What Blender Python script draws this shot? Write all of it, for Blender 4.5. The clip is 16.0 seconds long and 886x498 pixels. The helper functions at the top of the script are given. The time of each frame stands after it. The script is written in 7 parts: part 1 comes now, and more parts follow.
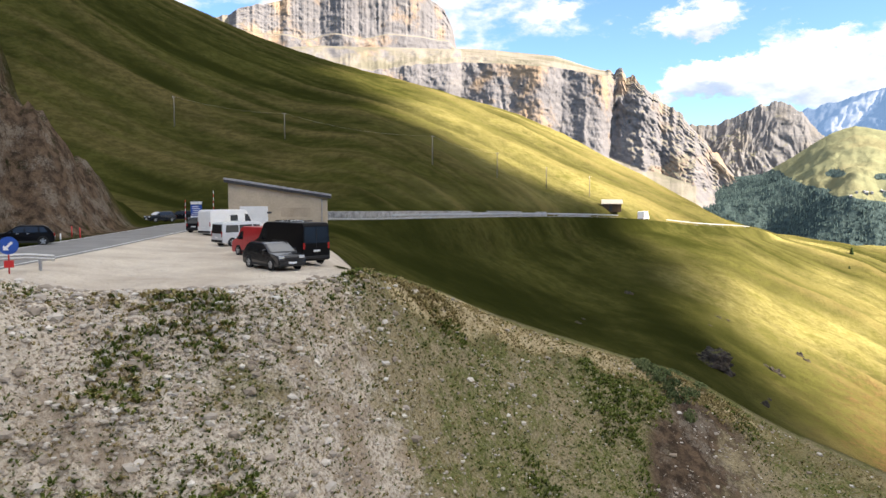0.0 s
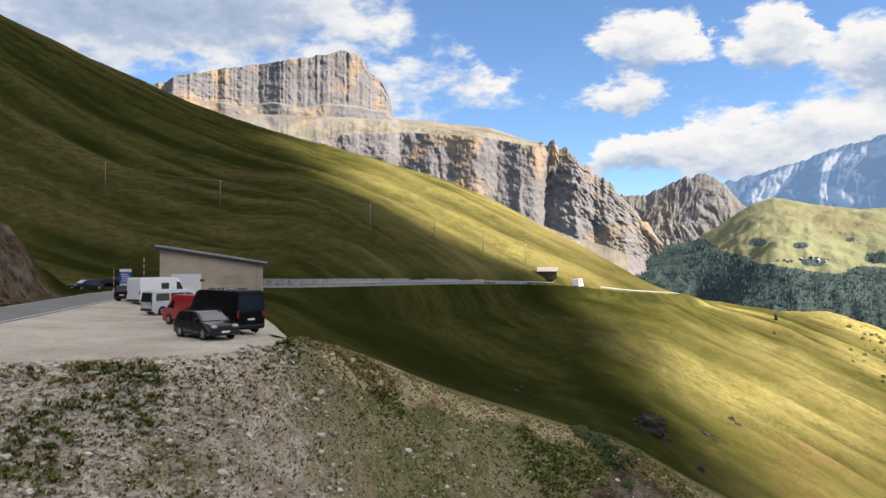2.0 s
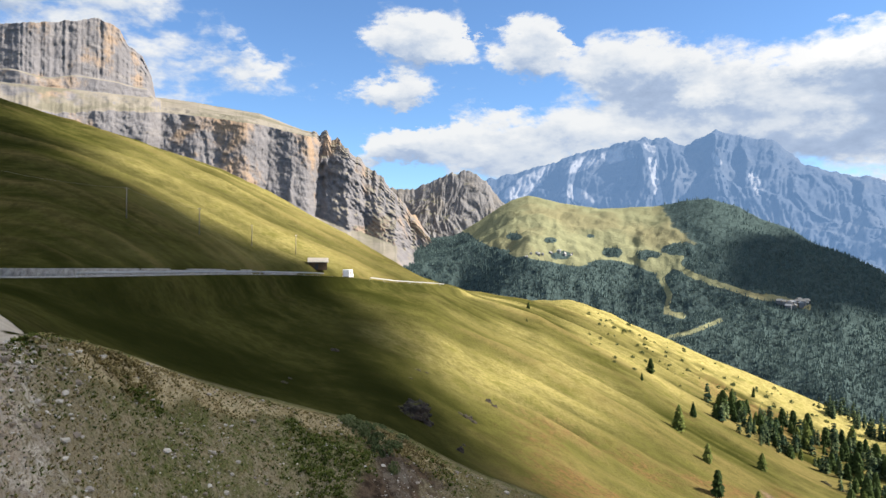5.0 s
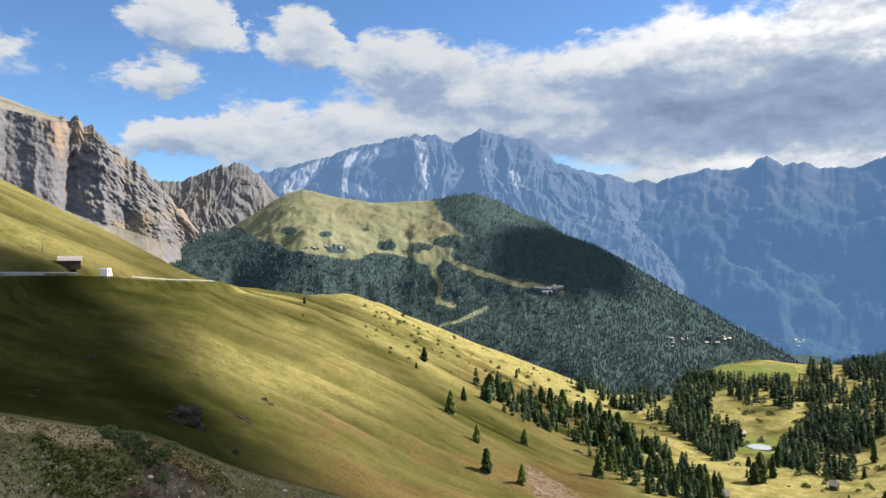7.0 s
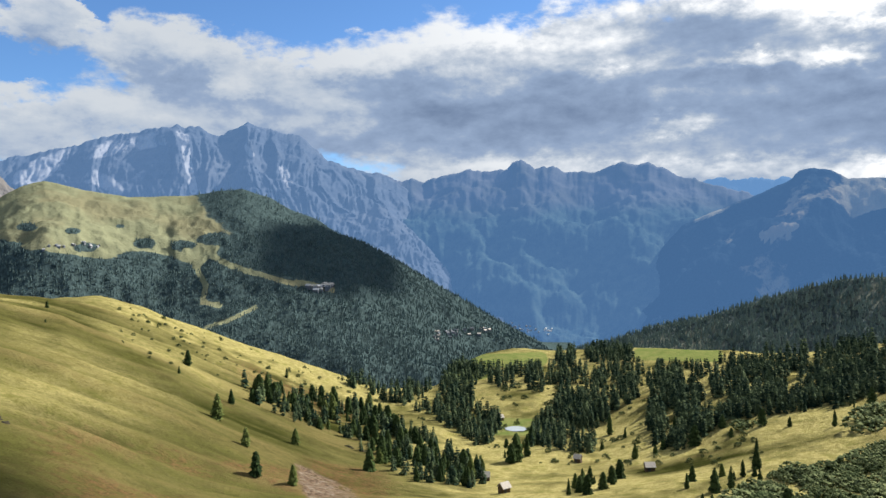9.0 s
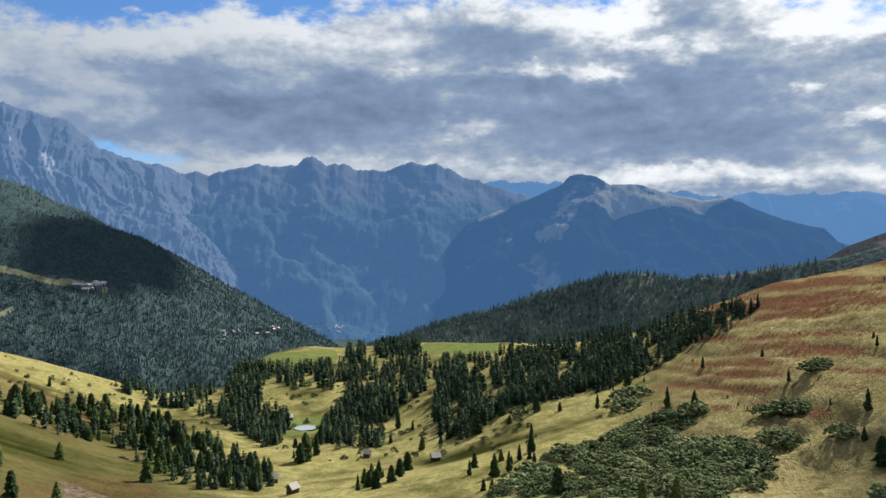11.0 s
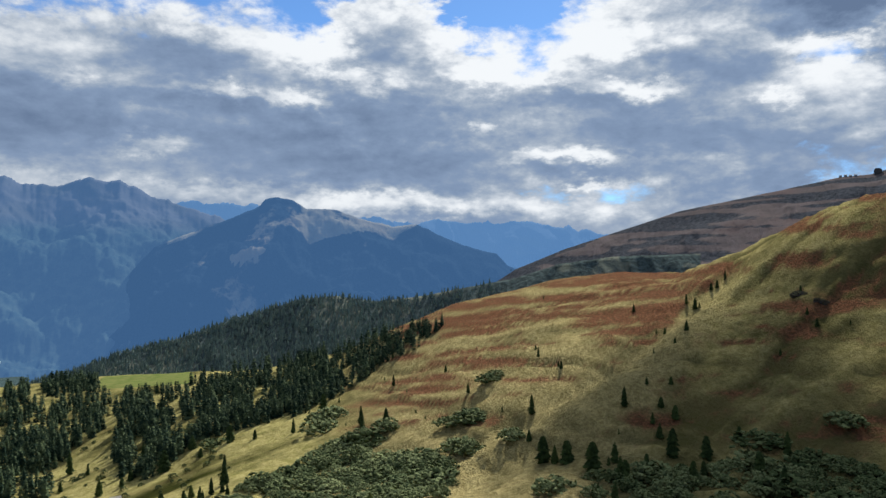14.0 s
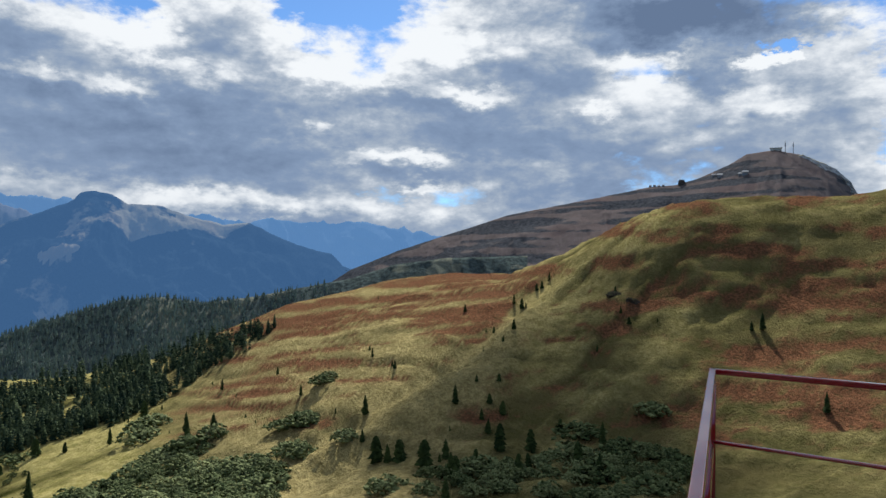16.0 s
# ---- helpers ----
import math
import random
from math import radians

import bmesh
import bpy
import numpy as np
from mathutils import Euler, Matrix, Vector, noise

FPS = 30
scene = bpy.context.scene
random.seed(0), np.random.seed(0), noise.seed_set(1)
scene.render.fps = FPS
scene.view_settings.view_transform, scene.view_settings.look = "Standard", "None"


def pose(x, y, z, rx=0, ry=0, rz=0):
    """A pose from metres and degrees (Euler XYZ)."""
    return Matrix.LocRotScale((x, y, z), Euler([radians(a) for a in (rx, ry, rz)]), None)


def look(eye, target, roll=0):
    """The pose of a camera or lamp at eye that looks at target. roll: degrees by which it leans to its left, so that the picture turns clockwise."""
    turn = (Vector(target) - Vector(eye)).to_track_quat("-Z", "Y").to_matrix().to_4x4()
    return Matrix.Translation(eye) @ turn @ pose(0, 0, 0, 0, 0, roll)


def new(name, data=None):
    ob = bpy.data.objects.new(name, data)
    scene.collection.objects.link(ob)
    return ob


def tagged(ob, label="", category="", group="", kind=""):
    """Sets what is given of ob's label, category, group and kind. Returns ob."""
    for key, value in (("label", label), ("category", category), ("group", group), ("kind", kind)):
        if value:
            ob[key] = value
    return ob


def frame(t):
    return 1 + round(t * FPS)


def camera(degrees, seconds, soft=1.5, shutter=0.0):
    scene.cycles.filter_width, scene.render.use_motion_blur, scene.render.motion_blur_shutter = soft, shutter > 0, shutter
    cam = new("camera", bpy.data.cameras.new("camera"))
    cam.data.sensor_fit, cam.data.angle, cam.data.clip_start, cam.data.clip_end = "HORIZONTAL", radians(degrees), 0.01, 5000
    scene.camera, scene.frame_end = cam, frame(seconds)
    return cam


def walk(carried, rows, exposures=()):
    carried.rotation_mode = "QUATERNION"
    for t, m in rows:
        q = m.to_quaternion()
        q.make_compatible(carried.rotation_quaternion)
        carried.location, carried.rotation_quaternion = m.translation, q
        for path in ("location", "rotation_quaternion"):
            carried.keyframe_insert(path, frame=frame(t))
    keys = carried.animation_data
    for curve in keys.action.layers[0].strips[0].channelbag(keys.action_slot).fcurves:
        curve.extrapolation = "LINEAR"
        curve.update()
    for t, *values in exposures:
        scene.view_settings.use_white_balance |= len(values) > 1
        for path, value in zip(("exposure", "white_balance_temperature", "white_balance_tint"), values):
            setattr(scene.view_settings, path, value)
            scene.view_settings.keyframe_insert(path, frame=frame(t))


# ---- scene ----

# camera: turned on the spot by hand on a terrace, eye 4.4 m above the car park
EYE = 4.4
cam = camera(61.03, 16.0)
TURNS = [  # seconds, yaw, pitch, roll
    (0.0, -0.00, -4.11, -0.04),
    (0.5, -0.16, -2.15, 0.01),
    (1.0, -0.93, -0.68, -0.02),
    (1.5, -2.45, 0.43, -0.12),
    (2.0, -4.74, 1.04, -0.08),
    (2.5, -7.99, 1.21, -0.05),
    (3.0, -11.11, 1.17, -0.02),
    (5.5, -25.98, 0.26, -0.49),
    (6.0, -30.73, 0.13, 0.05),
    (6.5, -35.37, 0.10, 0.40),
    (7.0, -39.06, 0.08, 0.17),
    (7.5, -42.07, 0.02, -0.01),
    (8.0, -46.03, -0.06, 0.15),
    (8.5, -50.96, -0.16, 0.41),
    (9.0, -56.42, -0.21, 0.39),
    (11.5, -75.97, -0.27, -0.06),
    (12.0, -79.96, 0.09, 0.07),
    (12.5, -83.70, 0.49, 0.20),
    (13.0, -87.86, 0.81, 0.15),
    (13.5, -91.74, 1.16, 0.03),
    (14.0, -95.08, 1.38, -0.10),
    (14.5, -98.56, 1.33, -0.22),
    (15.0, -101.82, 1.37, -0.25),
    (15.5, -104.98, 1.49, -0.33),
    (16.0, -107.59, 1.48, -0.45),
]
EXPOSURES = [(0, 1.97, 7300, 12), (0.5, 1.84, 7300, 12), (1, 1.72, 7300, 12), (1.6, 1.54, 7250, 12), (3, 1.41, 7150, 11), (5.5, 1.38, 6800, 10), (6.5, 1.16, 6700, 10), (8, 1.09, 6550, 9), (9, 0.98, 6400, 9), (12, 0.65, 6150, 8), (16, 0.64, 6150, 8)]
walk(cam, [(t, pose(0, 0, EYE, 90 + p, r, y)) for t, y, p, r in TURNS], EXPOSURES)

# world: afternoon sky with broken cloud, sun high to the south-west
SUN_A, SUN_EL = radians(111), radians(37.5)
SUN_DIR = Vector((math.sin(SUN_A) * math.cos(SUN_EL), math.cos(SUN_A) * math.cos(SUN_EL), math.sin(SUN_EL)))
world = bpy.data.worlds.new("world")
scene.world = world
world.use_nodes = True


class Net:
    """Short hand for building node trees."""

    def __init__(self, tree):
        self.t = tree
        tree.nodes.clear()

    def n(self, kind, out=0, inputs=(), **props):
        node = self.t.nodes.new(kind)
        if "operation" in props:
            node.operation = props["operation"]
        if "use_clamp" in props:
            node.use_clamp = props["use_clamp"]
        if "attribute_name" in props:
            node.attribute_name = props["attribute_name"]
        for key, v in (inputs.items() if isinstance(inputs, dict) else enumerate(inputs)):
            if v is None:
                continue
            if isinstance(v, bpy.types.NodeSocket):
                self.t.links.new(v, node.inputs[key])
            else:
                node.inputs[key].default_value = v
        return node.outputs[out] if len(node.outputs) else None

    def m(self, op, a, b=None, c=None, clamp=False):
        return self.n("ShaderNodeMath", 0, (a, b, c), operation=op, use_clamp=clamp)

    def mix(self, f, a, b, blend="MIX"):
        node = self.t.nodes.new("ShaderNodeMix")
        node.data_type, node.blend_type, node.clamp_factor = "RGBA", blend, True
        for i, v in ((0, f), (6, a), (7, b)):
            if isinstance(v, bpy.types.NodeSocket):
                self.t.links.new(v, node.inputs[i])
            else:
                node.inputs[i].default_value = v if i == 0 else (*v, 1)
        return node.outputs[2]

    def ramp(self, f, a, b, lo=0.0, hi=1.0, smooth=True):
        node = self.t.nodes.new("ShaderNodeMapRange")
        node.interpolation_type = "SMOOTHSTEP" if smooth else "LINEAR"
        for i, v in ((0, f), (1, a), (2, b), (3, lo), (4, hi)):
            if isinstance(v, bpy.types.NodeSocket):
                self.t.links.new(v, node.inputs[i])
            else:
                node.inputs[i].default_value = v
        return node.outputs[0]

    def noise(self, vec, scale, detail=4.0, rough=0.55, warp=0.0):
        return self.n("ShaderNodeTexNoise", 0, {"Vector": vec, "Scale": scale, "Detail": detail, "Roughness": rough, "Distortion": warp})


# cloud banks: bearing, elevation, half width, half height, weight
COVER = [(-14, 19, 17, 5.5, 1.0), (-24, 15, 8, 5, 0.5), (2, 13.5, 7, 4.5, 0.36), (20.3, 15.9, 4.6, 2.3, 0.95), (28.8, 15.4, 3.4, 2.7, 0.95), (18, 12.5, 5.2, 1.7, 0.9), (7.5, 13.8, 4.0, 1.5, 0.35),
         (18.5, 8.0, 4.2, 1.8, 0.9), (27, 8.4, 8, 3.0, 0.85), (36, 13.6, 5, 3.2, 0.9), (42, 10.3, 11, 5.2, 1.0), (57, 11, 13, 6.5, 1.1), (74, 11, 15, 8.5, 1.1), (93, 10, 14, 7, 1.1), (90, 15.5, 9, 3.0, 0.7), (91, 18.6, 5.5, 2.6, 0.8), (106, 7.6, 6, 2.0, 0.5), (117, 6.6, 6, 2.0, 0.7), (113, 12, 13, 8, 1.1), (118, 19, 15, 5, 1.0), (132, 10, 10, 9, 0.9), (60, 4, 40, 2.6, 0.55), (104, 3.5, 26, 2.4, 0.8)]
CLEAR = [(11, 17.8, 5, 3.2, 0.8), (45, 18.4, 9, 2.4, 1.1), (26.5, 12.0, 2.4, 1.1, 0.7), (99.5, 19.0, 4.0, 1.0, 1.4), (106.6, 7.2, 1.6, 0.4, 0.3), (131.3, 15.4, 1.5, 0.6, 0.8), (11.5, 9, 4.5, 2.6, 0.6), (19, 10.3, 5, 0.7, 0.5), (24.8, 17.2, 0.9, 1.5, 0.7), (31.9, 16.5, 0.8, 1.5, 0.6)]
GLOW = [(40.7, 11.3, 1.8, 1.2, 0.7), (73.3, 9.0, 3.8, 1.2, 0.9), (68.5, 13.0, 2.0, 0.9, 0.5), (79, 12.8, 3.2, 0.7, 0.6), (84, 12.4, 2.4, 0.9, 0.7), (86.5, 15.8, 4.2, 2.0, 1.0), (89.5, 13.6, 2.4, 1.3, 0.9), (101, 14.3, 6, 1.0, 0.8), (110, 13.3, 4, 0.9, 0.8), (106, 16.6, 8, 1.5, 1.1), (104, 8.3, 6, 0.7, 0.75), (107, 6.3, 6, 0.8, 0.6),
        (98.3, 10.4, 1.1, 0.7, 0.6), (91, 4.4, 12, 1.2, 0.6), (60, 5.6, 30, 1.0, 0.4), (122.4, 14.5, 4.0, 1.3, 0.8), (119.5, 11.6, 1.8, 0.8, 0.6), (131, 11.6, 4, 1.2, 0.7), (21, 15.2, 12, 4, 0.28), (18, 8.6, 7, 1.8, 0.35), (28, 9.8, 6, 1.6, 0.3), (37, 14.4, 4.5, 2.0, 0.3), (36, 10, 5, 1.6, 0.4), (48, 14.2, 12, 1.8, 0.6), (57, 16, 7, 1.4, 0.6), (47, 9.5, 5, 1.6, 0.3), (33, 6.5, 6, 1.2, 0.4), (-10, 13, 12, 2.0, 0.3)]
GLOOM = [(122, 7.5, 7, 3.0, 0.6), (127, 18.4, 10.5, 3.0, 2.0), (127.5, 13.8, 3.0, 1.7, 0.8), (-14, 17, 12, 2.4, 0.3), (60, 10, 14, 3.2, 0.35), (76, 12, 6, 1.1, 0.45), (76.5, 15, 5, 2.0, 0.5), (91, 10.8, 12, 1.6, 0.45), (88, 7.2, 12, 1.8, 0.4), (112, 9.6, 9, 1.6, 0.3), (104, 12.3, 8, 0.9, 0.4), (20, 14.2, 6, 0.7, 0.35), (29, 13.4, 4, 0.7, 0.3)]


def build_sky():
    w = Net(world.node_tree)
    sky = w.n("ShaderNodeTexSky")
    sky.node.sky_type, sky.node.sun_disc, sky.node.sun_elevation, sky.node.sun_rotation = "NISHITA", False, SUN_EL, SUN_A
    sky.node.altitude, sky.node.dust_density = 2200.0, 0.6
    d = w.n("ShaderNodeTexCoord", "Generated")
    sx = w.n("ShaderNodeSeparateXYZ", 0, (d,)).node
    az = w.m("MULTIPLY", w.m("ARCTAN2", sx.outputs[0], sx.outputs[1]), 180 / math.pi)
    el = w.m("MULTIPLY", w.m("ARCSINE", sx.outputs[2]), 180 / math.pi)
    flat = w.n("ShaderNodeCombineXYZ", 0, (az, el, 0.0))
    # clouds look flatter towards the horizon
    tall = w.n("ShaderNodeVectorMath", 0, (flat, (0.16, 0.30, 1.0)), operation="MULTIPLY")
    stir = w.n("ShaderNodeTexNoise", "Color", {"Vector": tall, "Scale": 1.0, "Detail": 7.0, "Roughness": 0.62})
    stir = w.n("ShaderNodeVectorMath", 0, (w.n("ShaderNodeVectorMath", 0, (stir, (0.5, 0.5, 0.5)), operation="SUBTRACT"), (6.8, 3.6, 0.0)), operation="MULTIPLY")
    curl = w.n("ShaderNodeTexNoise", "Color", {"Vector": tall, "Scale": 4.2, "Detail": 5.0, "Roughness": 0.65})
    curl = w.n("ShaderNodeVectorMath", 0, (w.n("ShaderNodeVectorMath", 0, (curl, (0.5, 0.5, 0.5)), operation="SUBTRACT"), (3.4, 2.1, 0.0)), operation="MULTIPLY")
    flat = w.n("ShaderNodeVectorMath", 0, (w.n("ShaderNodeVectorMath", 0, (flat, stir), operation="ADD"), curl), operation="ADD")

    def banks(rows, sign, flat=flat):
        total = None
        for a, e, wa, we, k in rows:
            v = w.n("ShaderNodeVectorMath", 0, (flat, (1 / wa, 1 / we, 0.0), (-a / wa, -e / we, 0.0)), operation="MULTIPLY_ADD")
            f = w.ramp(w.n("ShaderNodeVectorMath", "Value", (v,), operation="LENGTH"), 1.25, 0.15, 0.0, k * sign)
            total = f if total is None else w.m("ADD", total, f)
        return total

    high = w.ramp(el, 18.0, 30.0)
    n2 = w.noise(tall, 2.6, 8.0, 0.6, 0.1)

    def density(place, grain):
        n = w.noise(grain, 0.9, 9.0, 0.56, 0.2)
        spread = w.m("ADD", w.m("ADD", banks(COVER, 1.0, place), banks(CLEAR, -1.0, place)), w.m("MULTIPLY", high, 0.5))
        return n, w.m("ADD", spread, w.m("MULTIPLY", w.m("SUBTRACT", n, 0.5), 1.5))

    n1, dens = density(flat, tall)
    # the same cloud a little further up: where it thins out, the daylight falls on its top
    shift = lambda v, d: w.n("ShaderNodeVectorMath", 0, (v, d), operation="ADD")
    above = density(shift(flat, (0.5, 0.9, 0.0)), shift(tall, (0.5 * 0.16, 0.9 * 0.30, 0.0)))[1]
    cover = w.ramp(w.m("ADD", dens, w.m("MULTIPLY", w.m("SUBTRACT", n2, 0.5), 0.8)), 0.10, 0.52)
    # thick middles are grey, thin rims let the sun through
    thick = w.ramp(dens, 0.35, 1.15)
    light = w.m("ADD", w.m("ADD", banks(GLOW, 0.78), banks(GLOOM, -1.0)), w.m("MULTIPLY", w.m("SUBTRACT", n2, 0.5), 1.0))
    light = w.m("ADD", light, w.m("MULTIPLY", w.m("SUBTRACT", n1, 0.5), 1.4))
    n3 = w.noise(tall, 6.5, 6.0, 0.62)
    puff = w.m("SUBTRACT", 1.0, w.m("ABSOLUTE", w.m("MULTIPLY_ADD", w.noise(tall, 1.7, 7.0, 0.6, 0.4), 4.0, -2.0)))
    light = w.m("ADD", light, w.m("ADD", w.m("MULTIPLY", w.m("SUBTRACT", n3, 0.5), 0.26), w.m("MULTIPLY", w.m("SUBTRACT", puff, 0.4), 0.10)))
    light = w.m("ADD", light, w.ramp(thick, 0.0, 1.0, 0.75, 0.16, False))
    light = w.m("ADD", light, w.m("MULTIPLY", w.m("SUBTRACT", dens, above), 1.15))
    near_sun = w.ramp(w.n("ShaderNodeVectorMath", "Value", (d, tuple(SUN_DIR)), operation="DOT_PRODUCT"), 0.8, 0.99)
    light = w.m("ADD", light, w.m("ADD", w.m("MULTIPLY", near_sun, 0.35), w.m("MULTIPLY", w.ramp(el, 24.0, 40.0), 0.05)))
    col = w.mix(w.ramp(light, -0.7, 0.12, smooth=False), (1.45, 2.0, 3.1), (2.5, 3.25, 4.6))
    col = w.mix(w.ramp(light, 0.1, 0.6), col, (3.95, 4.5, 5.35))
    sunny = w.ramp(w.n("ShaderNodeVectorMath", "Value", (d, tuple(SUN_DIR)), operation="DOT_PRODUCT"), 0.38, 0.88)
    col = w.mix(w.ramp(light, 0.42, 1.25), col, w.mix(sunny, (5.3, 5.6, 6.0), (9.8, 9.7, 9.6)))
    blue = w.mix(1.0, sky, (0.74, 1.02, 1.30), "MULTIPLY")
    col = w.mix(cover, blue, col)
    bg = w.n("ShaderNodeBackground", 0, (col, WORLD_STRENGTH))
    w.n("ShaderNodeOutputWorld", 0, (bg,))


WORLD_STRENGTH = 0.062
build_sky()

sun_data = bpy.data.lights.new("sun", "SUN")
sun_data.energy, sun_data.angle, sun_data.color = 5.0, radians(0.6), (1.0, 0.93, 0.82)
sun = new("sun", sun_data)
sun.matrix_world = look(SUN_DIR * 100, (0, 0, 0))


# ---- small tools ----
def fast_mesh(name, verts, quads, material, smooth=True):
    """A mesh from arrays of corners and four-cornered faces."""
    me = bpy.data.meshes.new(name)
    verts, quads = np.asarray(verts, np.float32), np.asarray(quads, np.int32)
    k = quads.shape[1]
    me.vertices.add(len(verts))
    me.vertices.foreach_set("co", verts.ravel())
    me.loops.add(quads.size)
    me.loops.foreach_set("vertex_index", quads.ravel())
    me.polygons.add(len(quads))
    me.polygons.foreach_set("loop_start", np.arange(0, quads.size, k, dtype=np.int32))
    me.polygons.foreach_set("use_smooth", np.full(len(quads), smooth))
    me.update(calc_edges=True)
    me.materials.append(material)
    return new(name, me)


def grid_quads(cols, rows, wrap=False):
    """Quads of a grid of verts numbered row by row."""
    c = np.arange(cols if wrap else cols - 1)
    r = np.arange(rows - 1)
    a = (r[:, None] * cols + c[None, :]).ravel()
    b = (r[:, None] * cols + (c[None, :] + 1) % cols).ravel()
    return np.stack([a, b, b + cols, a + cols], 1)


def lattice(ix, iy, seed):
    h = (ix.astype(np.int64) * 374761393 + iy.astype(np.int64) * 668265263 + seed * 144269) & 0x7FFFFFFF
    h = ((h ^ (h >> 13)) * 1274126177) & 0x7FFFFFFF
    return ((h ^ (h >> 16)) & 0xFFFF) / 65535.0


def vnoise(x, y, seed=0):
    """Smooth value noise, -1 to 1."""
    x, y = np.asarray(x, float), np.asarray(y, float)
    ix, iy = np.floor(x), np.floor(y)
    fx, fy = x - ix, y - iy
    fx, fy = fx * fx * (3 - 2 * fx), fy * fy * (3 - 2 * fy)
    a, b = lattice(ix, iy, seed), lattice(ix + 1, iy, seed)
    c, d = lattice(ix, iy + 1, seed), lattice(ix + 1, iy + 1, seed)
    return 2 * (a + (b - a) * fx + (c - a) * fy + (a - b - c + d) * fx * fy) - 1


def fbm(x, y, seed=0, octaves=5, gain=0.5):
    total, amp = 0.0, 1.0
    for i in range(octaves):
        total = total + amp * vnoise(x, y, seed + 17 * i)
        x, y, amp = x * 2.03 + 5.1, y * 2.03 + 1.7, amp * gain
    return total


def sstep(a, b, x):
    t = np.clip((np.asarray(x, float) - a) / (b - a), 0, 1)
    return t * t * (3 - 2 * t)


def along(line, a, soft=3.2):
    """Distance and height of a line of the land (bearing, metres, elevation in degrees) at the bearings a."""
    k = np.array(line, float)
    z = EYE + k[:, 1] * np.tan(np.radians(k[:, 2]))
    fine = np.arange(-180, 180, 0.2)
    out = []
    bell = np.exp(-0.5 * (np.arange(-40, 41) * 0.2 / (soft / 2)) ** 2)
    bell /= bell.sum()
    for v in (k[:, 1], z):
        f = np.interp(fine, k[:, 0], v, period=360)
        f = np.convolve(np.concatenate([f[-40:], f, f[:40]]), bell, "valid")
        out.append(np.interp(a, fine, f, period=360))
    return out


def heights(knots, a):
    k = np.array(knots)
    return np.interp(a, k[:, 0], k[:, 1])


# ---- materials ----
def material(name, rough=0.9, metal=0.0, spec=0.3):
    mat = bpy.data.materials.new(name)
    mat.use_nodes = True
    g = Net(mat.node_tree)
    out = mat.node_tree.nodes.new("ShaderNodeOutputMaterial")
    bsdf = mat.node_tree.nodes.new("ShaderNodeBsdfPrincipled")
    mat.node_tree.links.new(bsdf.outputs[0], out.inputs[0])
    bsdf.inputs["Roughness"].default_value, bsdf.inputs["Metallic"].default_value, bsdf.inputs["Specular IOR Level"].default_value = rough, metal, spec
    return mat, g, bsdf


def paint(name, color, rough=0.6, metal=0.0, spec=0.4, vary=0.12, scale=8.0, bump=0.0, coat=0.0):
    """A plain surface with a little wear at two scales."""
    mat, g, b = material(name, rough, metal, spec)
    p = g.n("ShaderNodeTexCoord", "Object")
    n = g.m("ADD", g.m("MULTIPLY", g.noise(p, scale, 5), 0.6), g.m("MULTIPLY", g.noise(p, scale * 7, 3), 0.4))
    dark = tuple(c * (1 - 2 * vary) for c in color)
    light = tuple(min(1, c * (1 + vary)) for c in color)
    g.t.links.new(g.mix(g.ramp(n, 0.3, 0.7), dark, light), b.inputs["Base Color"])
    if bump:
        g.t.links.new(g.n("ShaderNodeBump", 0, {"Strength": bump, "Distance": 0.02, "Height": n}), b.inputs["Normal"])
    b.inputs["Coat Weight"].default_value = coat
    return mat


